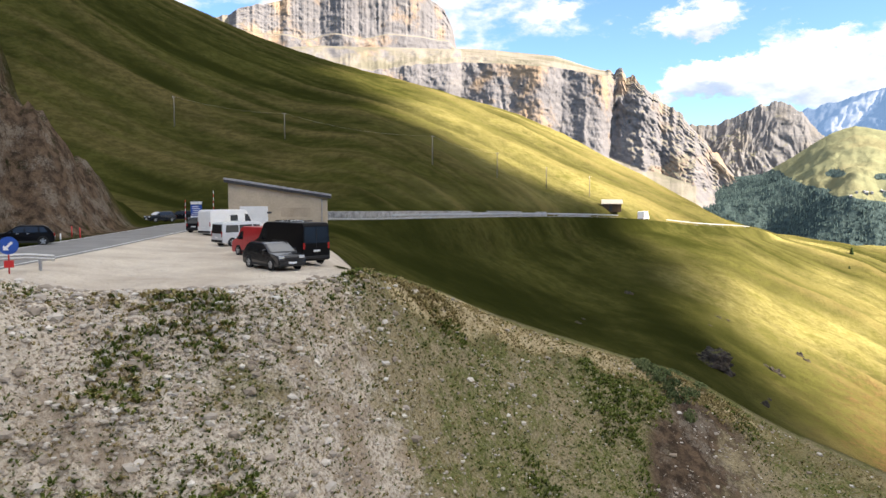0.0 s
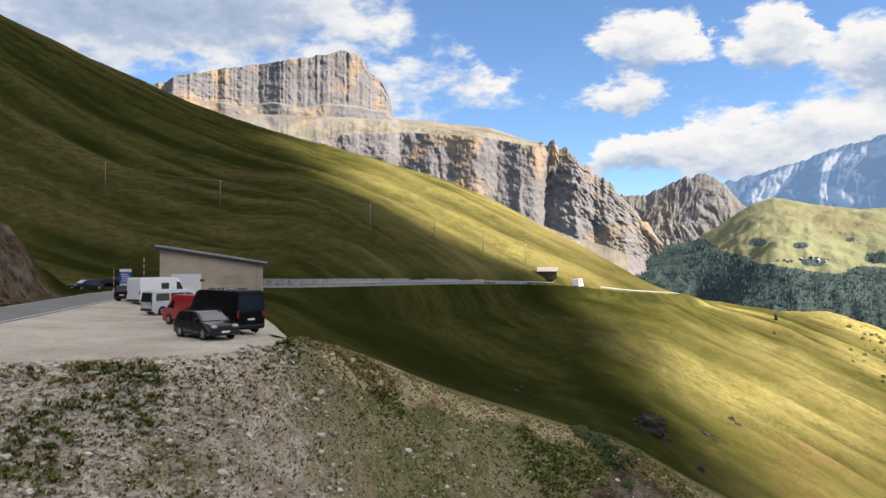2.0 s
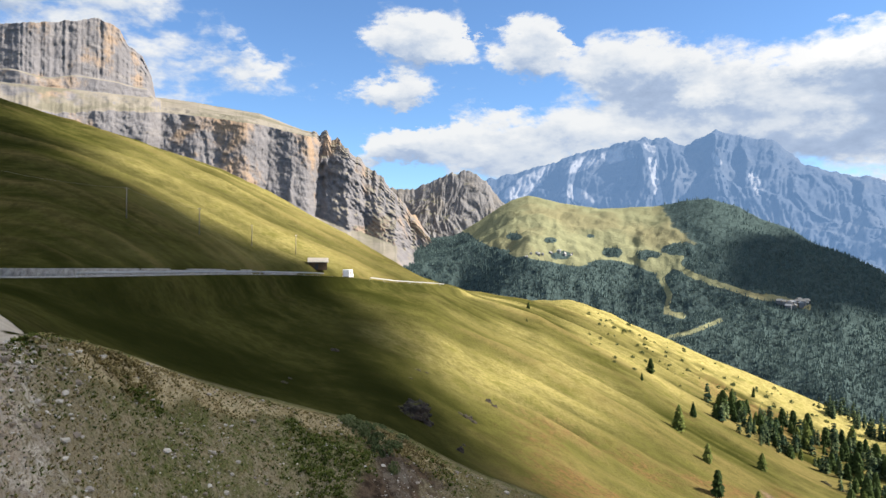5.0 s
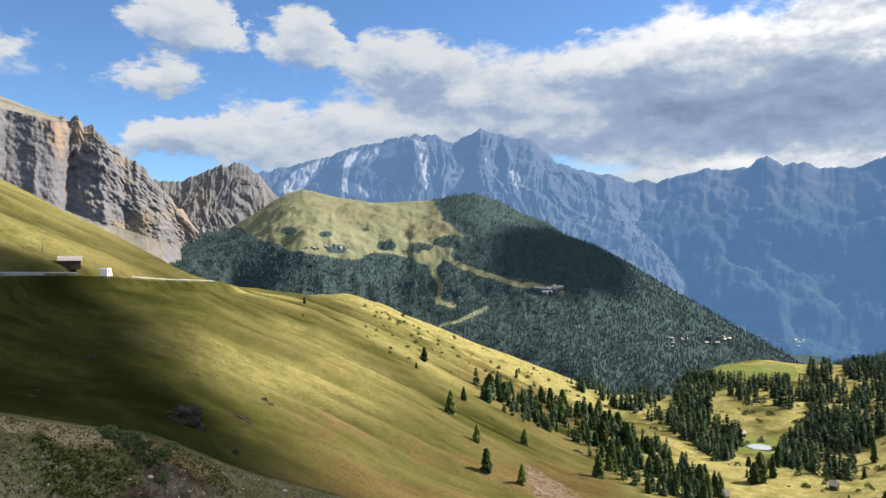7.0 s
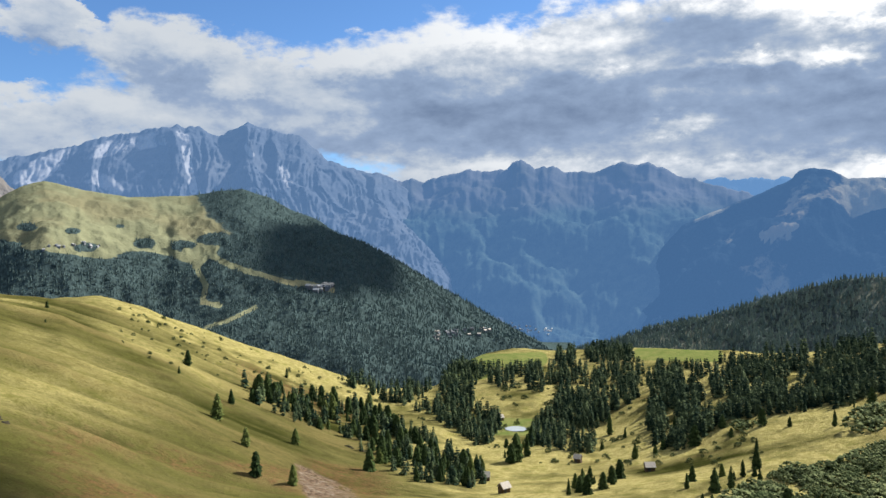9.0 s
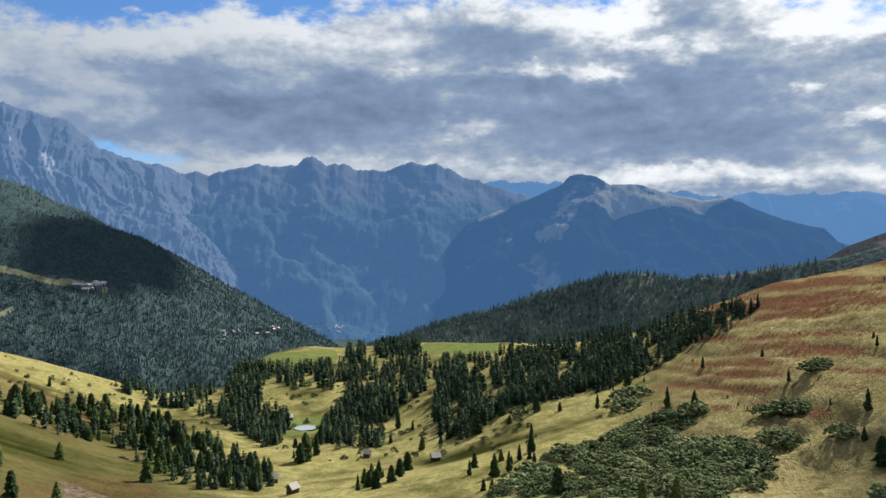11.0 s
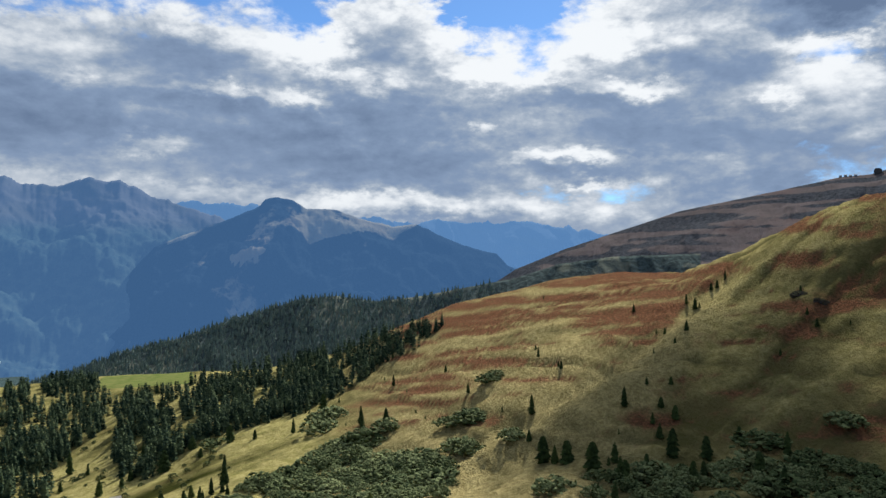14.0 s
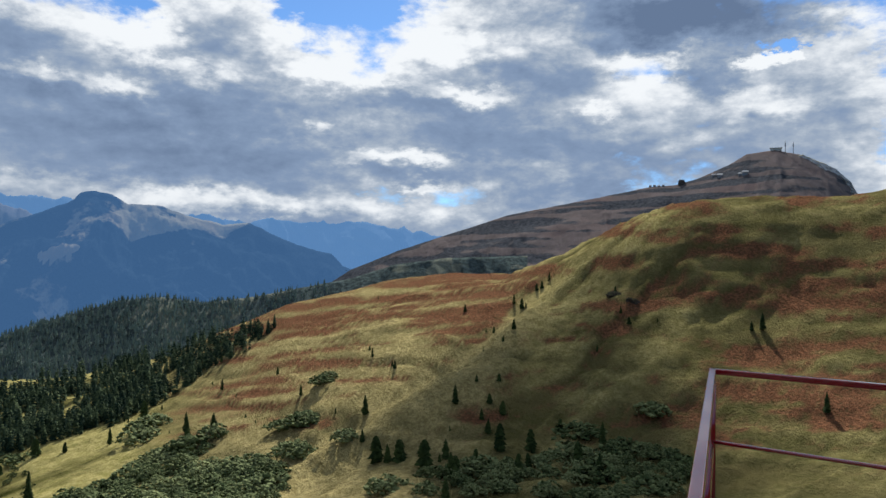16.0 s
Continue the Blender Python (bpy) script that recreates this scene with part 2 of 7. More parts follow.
def ground_material():
    mat, g, b = material("ground", 1.0, 0, 0.0)
    p = g.n("ShaderNodeTexCoord", "Object")
    at = lambda k: g.n("ShaderNodeAttribute", "Fac", attribute_name=k)
    big, mid = g.noise(p, 0.02, 5), g.noise(p, 0.14, 6, 0.65)
    fine, grain, tussock = g.noise(p, 1.1, 6, 0.65), g.noise(p, 6.0, 4, 0.6), g.noise(p, 0.42, 4, 0.6)
    grass = g.mix(g.ramp(mid, 0.35, 0.65), (0.028, 0.030, 0.009), (0.060, 0.060, 0.018))
    grass = g.mix(g.ramp(big, 0.4, 0.65, 0.0, 0.6), grass, (0.080, 0.079, 0.022))
    # relief of the folds put into colour: paler backs, darker hollows
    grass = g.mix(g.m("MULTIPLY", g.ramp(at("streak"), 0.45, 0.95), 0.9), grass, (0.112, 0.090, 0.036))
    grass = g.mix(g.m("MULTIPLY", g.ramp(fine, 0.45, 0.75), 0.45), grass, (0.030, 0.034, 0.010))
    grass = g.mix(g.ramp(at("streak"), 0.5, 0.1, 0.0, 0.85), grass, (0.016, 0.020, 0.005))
    grass = g.mix(g.m("MULTIPLY", g.ramp(tussock, 0.4, 0.62), 0.42), grass, (0.022, 0.025, 0.007))
    moor = g.mix(g.ramp(g.m("ADD", g.m("MULTIPLY", fine, 0.5), g.m("MULTIPLY", tussock, 0.5)), 0.36, 0.64), (0.098, 0.087, 0.038), (0.198, 0.170, 0.078))
    grass = g.mix(at("moor"), grass, moor)
    straw = g.mix(g.ramp(g.m("ADD", g.m("MULTIPLY", fine, 0.5), g.m("MULTIPLY", tussock, 0.5)), 0.38, 0.62), (0.200, 0.177, 0.062), (0.345, 0.300, 0.125))
    straw = g.mix(g.ramp(mid, 0.5, 0.7), straw, (0.150, 0.142, 0.042))
    straw = g.mix(at("moor"), straw, g.mix(g.ramp(g.m("ADD", g.m("MULTIPLY", fine, 0.5), g.m("MULTIPLY", tussock, 0.5)), 0.38, 0.62), (0.228, 0.186, 0.078), (0.395, 0.328, 0.150)))
    # straw lies on dry ground and also paints the sunlit hill paler
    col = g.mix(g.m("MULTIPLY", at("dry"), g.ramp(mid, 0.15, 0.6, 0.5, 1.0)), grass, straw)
    red = g.mix(g.ramp(fine, 0.35, 0.65), (0.078, 0.043, 0.026), (0.185, 0.086, 0.046))
    col = g.mix(g.m("MULTIPLY", g.ramp(g.m("ADD", at("heath"), g.m("MULTIPLY", g.m("SUBTRACT", tussock, 0.5), 1.0)), 0.1, 1.0), g.ramp(fine, 0.25, 0.5, 0.55, 1.0)), col, red)
    col = g.mix(g.ramp(at("lush"), 0.2, 0.7), col, g.mix(g.ramp(mid, 0.35, 0.65), (0.095, 0.125, 0.034), (0.150, 0.158, 0.055)))
    # far woods of the valley, their green leaned to blue for haze
    col = g.mix(g.ramp(at("woods"), 0.2, 0.8), col, g.mix(g.ramp(mid, 0.4, 0.6), (0.018, 0.035, 0.030), (0.035, 0.055, 0.045)))
    weeds = g.mix(g.ramp(g.m("ADD", g.m("MULTIPLY", mid, 0.5), g.m("MULTIPLY", fine, 0.5)), 0.42, 0.58), (0.320, 0.262, 0.162), (0.160, 0.165, 0.060))
    weeds = g.mix(g.ramp(grain, 0.5, 0.35, 0.0, 0.7), weeds, (0.075, 0.070, 0.034))
    weeds = g.mix(g.ramp(grain, 0.56, 0.70), weeds, (0.38, 0.325, 0.235))
    col = g.mix(g.m("MULTIPLY", at("near"), g.ramp(at("dry"), 0.2, 0.6, 1.0, 0.0)), col, weeds)
    col = g.mix(g.m("MULTIPLY", at("near"), g.ramp(at("dry"), 0.3, 0.7)), col, g.mix(g.ramp(fine, 0.35, 0.65), (0.34, 0.265, 0.145), (0.54, 0.44, 0.27)))
    stone = g.mix(g.ramp(grain, 0.3, 0.7), (0.42, 0.345, 0.272), (0.74, 0.67, 0.56))
    stone = g.mix(g.ramp(mid, 0.45, 0.62), stone, (0.44, 0.345, 0.25))
    stone = g.mix(g.ramp(grain, 0.46, 0.34, 0.0, 0.7), stone, (0.15, 0.115, 0.085))
    stone = g.mix(g.ramp(big, 0.5, 0.62, 0.0, 0.6), stone, (0.29, 0.22, 0.16))
    stone = g.mix(g.ramp(mid, 0.50, 0.38, 0.0, 0.75), stone, (0.320, 0.245, 0.175))
    gm = g.ramp(g.m("ADD", at("gravel"), g.m("MULTIPLY", g.m("SUBTRACT", fine, 0.5), 0.9)), 0.35, 0.6)
    col = g.mix(gm, col, stone)
    packed = g.mix(g.ramp(mid, 0.35, 0.65), (0.48, 0.41, 0.34), (0.70, 0.63, 0.53))
    col = g.mix(g.ramp(at("park"), 0.4, 0.9), col, g.mix(g.ramp(grain, 0.4, 0.8), packed, (0.52, 0.44, 0.35)))
    earth = g.mix(g.ramp(fine, 0.35, 0.65), (0.050, 0.036, 0.026), (0.150, 0.104, 0.070))
    earth = g.mix(g.ramp(g.m("ADD", g.m("MULTIPLY", tussock, 0.6), g.m("MULTIPLY", grain, 0.4)), 0.48, 0.62), earth, (0.200, 0.166, 0.130))
    col = g.mix(g.m("MULTIPLY", at("cut"), g.ramp(g.m("ADD", mid, g.m("MULTIPLY", fine, 0.5)), 0.56, 0.74)), col, earth)
    g.t.links.new(col, b.inputs["Base Color"])
    h = g.m("ADD", g.m("MULTIPLY", fine, 0.6), g.m("MULTIPLY", grain, 0.12))
    far = g.m("ADD", g.m("ADD", h, g.m("MULTIPLY", mid, g.ramp(at("moor"), 0.0, 1.0, 0.7, 0.5))), g.m("MULTIPLY", tussock, g.ramp(at("near"), 0.2, 0.8, 0.8, 0.2)))
    far = g.m("ADD", far, g.m("MULTIPLY", fine, g.ramp(at("moor"), 0.0, 0.6, 0.0, 1.3)))
    g.t.links.new(g.n("ShaderNodeBump", 0, {"Strength": 1.0, "Distance": 0.7, "Height": far}), b.inputs["Normal"])
    return mat


def rock_material(name, base, pale, warm, cap, scale=1.0, haze=None, cap_from=0.75, tall=0.45, relief=10.0, treeline=None, snow=False):
    """Bare limestone: streaked and banded walls, pale scree or turf where it lies flat."""
    mat, g, b = material(name, 1.0, 0, 0.0)
    p = g.n("ShaderNodeTexCoord", "Object")
    streak = g.n("ShaderNodeVectorMath", 0, (p, (1.0, 1.0, tall)), operation="MULTIPLY")
    bands = g.n("ShaderNodeVectorMath", 0, (p, (0.12, 0.12, 1.0)), operation="MULTIPLY")
    n1, n2 = g.noise(streak, 0.02 * scale, 7, 0.65), g.noise(streak, 0.006 * scale, 5, 0.6)
    n3, n4 = g.noise(bands, 0.05 * scale, 5, 0.6), g.noise(p, 0.03 * scale, 7, 0.7)
    col = g.mix(g.ramp(n1, 0.33, 0.66), tuple(c * 0.78 for c in base), base)
    col = g.mix(g.ramp(n3, 0.5, 0.72), col, pale)
    col = g.mix(g.m("MULTIPLY", g.ramp(g.m("ADD", n2, g.m("MULTIPLY", g.m("SUBTRACT", n4, 0.5), 0.25)), 0.49, 0.64), 0.8), col, warm)
    if not snow:
        up = g.n("ShaderNodeSeparateXYZ", 2, (g.n("ShaderNodeNewGeometry", "Normal"),))
        col = g.mix(g.ramp(g.m("ADD", up, g.m("MULTIPLY", g.m("SUBTRACT", n4, 0.5), 0.5)), cap_from - 0.12, cap_from + 0.08), col, g.mix(g.ramp(n2, 0.42, 0.6), cap, tuple(c * k for c, k in zip(cap, (0.70, 0.72, 0.66)))))
    if treeline:
        high = g.n("ShaderNodeSeparateXYZ", 2, (p,))
        wood = g.mix(g.ramp(n4, 0.4, 0.6), (0.016, 0.028, 0.030), (0.030, 0.045, 0.042))
        col = g.mix(g.ramp(g.m("ADD", high, g.m("MULTIPLY", g.m("SUBTRACT", n2, 0.5), 240)), treeline - 60, treeline + 90), wood, col)
    if snow:
        col = g.mix(g.ramp(g.m("ADD", g.n("ShaderNodeAttribute", "Fac", attribute_name="turf"), g.m("MULTIPLY", g.m("SUBTRACT", n1, 0.5), 1.2)), 0.25, 0.85), col, cap)
    g.t.links.new(col, b.inputs["Base Color"])
    h = g.m("ADD", g.m("MULTIPLY", n1, 1.0), g.m("MULTIPLY", n4, 0.8))
    g.t.links.new(g.n("ShaderNodeBump", 0, {"Strength": 1.0, "Distance": relief / scale, "Height": h}), b.inputs["Normal"])
    # haze of distance, put in as a faint glow of the rock
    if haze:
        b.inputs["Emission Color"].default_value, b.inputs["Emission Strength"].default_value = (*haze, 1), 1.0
    return mat


def wood_side_material(name, dark, turf, haze=None, scale=1.0, lo=0.45, hi=0.6):
    """A far mountain side of dark wood broken by turf."""
    mat, g, b = material(name, 1.0, 0, 0.0)
    p = g.n("ShaderNodeTexCoord", "Object")
    n1, n2, n3 = g.noise(p, 0.004 * scale, 6, 0.6), g.noise(p, 0.02 * scale, 6, 0.65), g.noise(p, 0.12 * scale, 4, 0.6)
    wood = g.mix(g.ramp(n3, 0.35, 0.65), tuple(c * 0.55 for c in dark), dark)
    t = g.mix(g.ramp(n2, 0.4, 0.65), turf, tuple(c * 0.80 for c in turf))
    t = g.mix(g.ramp(n1, 0.48, 0.62, 0.0, 0.6), t, (turf[0] * 0.92, turf[1] * 0.80, turf[2] * 0.78))
    z = g.n("ShaderNodeAttribute", "Fac", attribute_name="turf")
    f = g.ramp(g.m("ADD", z, g.m("MULTIPLY", g.m("SUBTRACT", n2, 0.5), 0.8)), lo, hi)
    g.t.links.new(g.mix(f, wood, t), b.inputs["Base Color"])
    g.t.links.new(g.n("ShaderNodeBump", 0, {"Strength": 0.7, "Distance": 4.0, "Height": g.m("ADD", n3, n2)}), b.inputs["Normal"])
    # haze of distance, put in as a faint glow of the slope
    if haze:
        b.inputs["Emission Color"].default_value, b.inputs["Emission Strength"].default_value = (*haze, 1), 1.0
    return mat


MAT_GROUND = ground_material()
MAT_CLIFF = rock_material("pale_dolomite", (0.145, 0.143, 0.158), (0.172, 0.167, 0.175), (0.262, 0.188, 0.130), (0.186, 0.173, 0.153), cap_from=0.78, tall=0.7, relief=4.0)
MAT_CONE = rock_material("grey_rock", (0.150, 0.149, 0.160), (0.182, 0.179, 0.185), (0.155, 0.145, 0.138), (0.150, 0.145, 0.110), 1.2, None, 0.84, 0.9, 5.0)
# backdrop mountains: blue tint and glow stand for the air's haze
MAT_MARM = rock_material("hazed_glacier_rock", (0.042, 0.050, 0.066), (0.050, 0.058, 0.074), (0.055, 0.06, 0.07), (0.165, 0.168, 0.182), 0.7, (0.046, 0.088, 0.164), 0.86, 1.0, 3.0, None, True)
MAT_RANGE = rock_material("hazed_range_rock", (0.046, 0.049, 0.056), (0.056, 0.058, 0.064), (0.052, 0.053, 0.057), (0.058, 0.060, 0.066), 0.7, (0.034, 0.076, 0.156), 0.6, 1.0, 2.0, 190.0)
MAT_FAR = rock_material("hazed_far_rock", (0.022, 0.03, 0.042), (0.026, 0.034, 0.046), (0.026, 0.034, 0.044), (0.024, 0.032, 0.044), 0.6, (0.066, 0.140, 0.270), 0.7, 1.0, 2.0)
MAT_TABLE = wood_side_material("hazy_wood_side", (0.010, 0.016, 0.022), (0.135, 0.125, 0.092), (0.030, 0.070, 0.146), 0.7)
# these nearer sides carry their haze as bluish base colours
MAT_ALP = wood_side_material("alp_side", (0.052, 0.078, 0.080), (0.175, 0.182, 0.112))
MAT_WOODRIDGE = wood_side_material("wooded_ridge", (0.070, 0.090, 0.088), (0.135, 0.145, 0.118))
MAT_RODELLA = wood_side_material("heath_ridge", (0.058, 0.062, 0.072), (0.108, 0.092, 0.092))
MAT_SUMMIT = rock_material("summit_rock", (0.34, 0.34, 0.35), (0.42, 0.41, 0.40), (0.36, 0.33, 0.30), (0.24, 0.23, 0.17), 2.0, None, 0.84, 0.8, 5.0)


# ---- the land: lines of bearing, distance and elevation ----
BANK_FOOT = [(-60, 22, -33), (-20, 20, -33), (0, 30, -29), (16, 45, -25), (30, 50, -27), (60, 60, -30), (100, 60, -30), (150, 50, -30)]
BANK_CREST = [(-60, 36, -6.9), (-30, 39, -6.4), (-20, 37, -6.75), (-12, 37.5, -6.72), (-8, 42, -6.0), (-6, 45, -5.6), (-3.6, 48, -6.2), (2.9, 56, -8.8),
              (7.2, 60, -10.4), (11.5, 64, -11.5), (17.6, 68, -12.7), (25.3, 72, -16.4), (31, 74, -18.2), (45, 90, -22), (60, 110, -23), (80, 110, -22), (100, 100, -22), (150, 90, -22)]
GULLY = [(-60, 58, -4.2), (-9, 60, -4.1), (-5, 66, -6.8), (3, 80, -10.3), (11, 88, -13), (18, 92, -14.5), (25, 95, -17.5), (31, 98, -19.2),
         (45, 130, -20), (60, 160, -20.5), (80, 160, -19.5), (100, 140, -18), (150, 120, -18)]
LOW_SLOPE = [(-60, 85, -2.75), (-9, 85, -2.75), (-5, 96, -4.2), (3, 105, -7.6), (11, 112, -10.4), (18, 115, -11.4), (25, 130, -13.5), (31, 145, -14.5), (40, 190, -15.5),
             (50, 240, -17), (60, 280, -16.8), (68, 290, -16.3), (80, 250, -14.8), (88, 215, -15.5), (95, 200, -16.4), (100, 196, -15.3), (104, 192, -14.5), (108, 188, -14.0), (112, 184, -13.9), (120, 176, -14.5), (150, 160, -14)]
ROAD_LINE = [(-60, 115, -1.95), (-18, 125, -1.85), (-8, 112, -2.05), (0, 150, -1.75), (6, 185, -1.6), (12, 225, -1.65), (15.5, 250, -1.95), (18, 270, -2.15),
             (21, 300, -2.3), (25, 340, -3.35), (29, 400, -3.6), (33, 420, -4.5), (40, 420, -8), (50, 420, -12.5), (60, 410, -13.2), (68, 420, -13),
             (77, 380, -11.2), (84, 300, -12.2), (90, 240, -13.8), (95, 214, -14.9), (100, 219, -12.4), (104, 223, -10.4), (108.3, 236, -7), (111, 258, -4.4), (113, 275, -3.2), (120, 240, -5), (130, 230, -6), (150, 220, -6)]
CREST_A = [(-60, 450, 18), (-28, 430, 15.7), (-21, 440, 13.1), (-13.7, 450, 10.6), (-5.5, 460, 8.4), (-0.3, 470, 7.4), (5.3, 460, 5.8), (10, 440, 3.7),
           (13.3, 420, 1.9), (17, 390, -0.1), (20.4, 350, -1.95), (22.4, 370, -2.35), (26.3, 430, -3.3), (31.8, 480, -3.3), (34.6, 490, -4.25), (39.4, 500, -6.3), (46.8, 510, -9.1), (51.5, 520, -10.8)]
CREST_B = [(56, 560, -10.6), (59, 640, -8.4), (62, 680, -7.8), (65, 700, -8.0), (71, 720, -7.6), (76.7, 700, -7.6), (81, 640, -7.6), (87.7, 560, -6.4), (92, 500, -4.7),
           (96, 470, -3.0), (98, 460, -2.4), (103, 440, -1.2), (108.3, 430, -0.75), (112.5, 410, -0.35), (113.9, 345, -0.15), (116.8, 335, 0.95), (120, 325, 2.8), (123.4, 320, 4.2),
           (126.5, 320, 4.9), (130.7, 325, 5.05), (136, 330, 4.5), (138, 335, 4.9), (150, 340, 7)]
BEHIND = [(-60, 700, 10), (-10, 700, 3), (14, 640, -5), (24, 620, -11), (40, 650, -14), (55, 760, -13), (62, 900, -10.5), (78, 900, -10.5), (90, 750, -9.5), (104, 650, -6), (150, 600, -3)]
FAR = [(-60, 1600, 2), (10, 1500, -3), (20, 1500, -13), (60, 1600, -16), (80, 1600, -14), (96, 1500, -8), (150, 1500, -4)]
PLAIN = [(-60, 3000, -3), (20, 3000, -9), (50, 3000, -11), (80, 3000, -11), (110, 3000, -6), (150, 3000, -4)]
EDGE = [(-60, 4900, -2), (60, 4900, -8), (90, 4900, -8), (150, 4900, -3)]
LINES = [[(0, 3, -70)], [(0, 10, -45)], BANK_FOOT, BANK_CREST, GULLY, LOW_SLOPE, ROAD_LINE, CREST_A + CREST_B, BEHIND, FAR, PLAIN, EDGE]

SOFT = {3: 1.4, 4: 2.2, 7: 0.8}  # how far each line is rounded off, degrees


ROAD_KNOTS = [(-22, 8, 0.9), (-24.7, 30, 0.7), (-27.2, 50, 0.5), (-28.9, 66, 0.5), (-31, 84, 0.5), (-32.8, 100, 0.5), (-30.6, 113, 0.5), (-23, 120, 0.5), (-12, 122, 0.5), (0, 140, 0.2),
              (20, 180, -0.7), (47, 219, -2.1), (67, 242, -4.0), (84, 257, -5.8), (108, 280, -7.7), (127, 304, -10.5), (142, 330, -16)]


def smooth_path(knots, n):
    """Evenly spaced points on a smooth curve through the knots."""
    k = np.array(knots, float)
    pts = []
    for i in range(len(k) - 1):
        p0, p1, p2, p3 = k[max(i - 1, 0)], k[i], k[i + 1], k[min(i + 2, len(k) - 1)]
        t = np.linspace(0, 1, 24, endpoint=False)[:, None]
        pts.append(0.5 * (2 * p1 + (p2 - p0) * t + (2 * p0 - 5 * p1 + 4 * p2 - p3) * t ** 2 + (3 * p1 - p0 - 3 * p2 + p3) * t ** 3))
    pts = np.concatenate(pts + [k[-1:]])
    s = np.concatenate([[0], np.cumsum(np.linalg.norm(np.diff(pts[:, :2], axis=0), axis=1))])
    g = np.linspace(0, s[-1], n)
    return np.stack([np.interp(g, s, pts[:, i]) for i in range(k.shape[1])], 1)


ROAD = smooth_path(ROAD_KNOTS, 260)


def road_near(x, y):
    d, z = np.empty(len(x)), np.empty(len(x))
    for i in range(0, len(x), 20000):
        q = (x[i:i + 20000, None] - ROAD[None, :, 0]) ** 2 + (y[i:i + 20000, None] - ROAD[None, :, 1]) ** 2
        j = q.argmin(1)
        d[i:i + 20000], z[i:i + 20000] = np.sqrt(q.min(1)), ROAD[j, 2]
    return d, z


RIB = [(214, -12), (219, -31), (219, -55), (222, -77), (246, -102), (265, -128)]


def folds(a, r, x, y):
    """Long swells slanting down the hill: their height, and a tone of dry pale backs and darkened hollows."""
    w = r + np.interp(a, [-40, 10, 60], [-125, 25, 43]) + 5 * fbm(x * 0.008, y * 0.008, 15, 3)
    swell = lambda q, drift, seed: 1 - 2 * np.abs(vnoise(q, a * drift, seed))
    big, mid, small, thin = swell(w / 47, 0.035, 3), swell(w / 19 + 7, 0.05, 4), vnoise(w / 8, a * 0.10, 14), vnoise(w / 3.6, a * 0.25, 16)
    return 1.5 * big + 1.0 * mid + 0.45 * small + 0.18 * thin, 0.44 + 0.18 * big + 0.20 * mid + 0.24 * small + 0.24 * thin


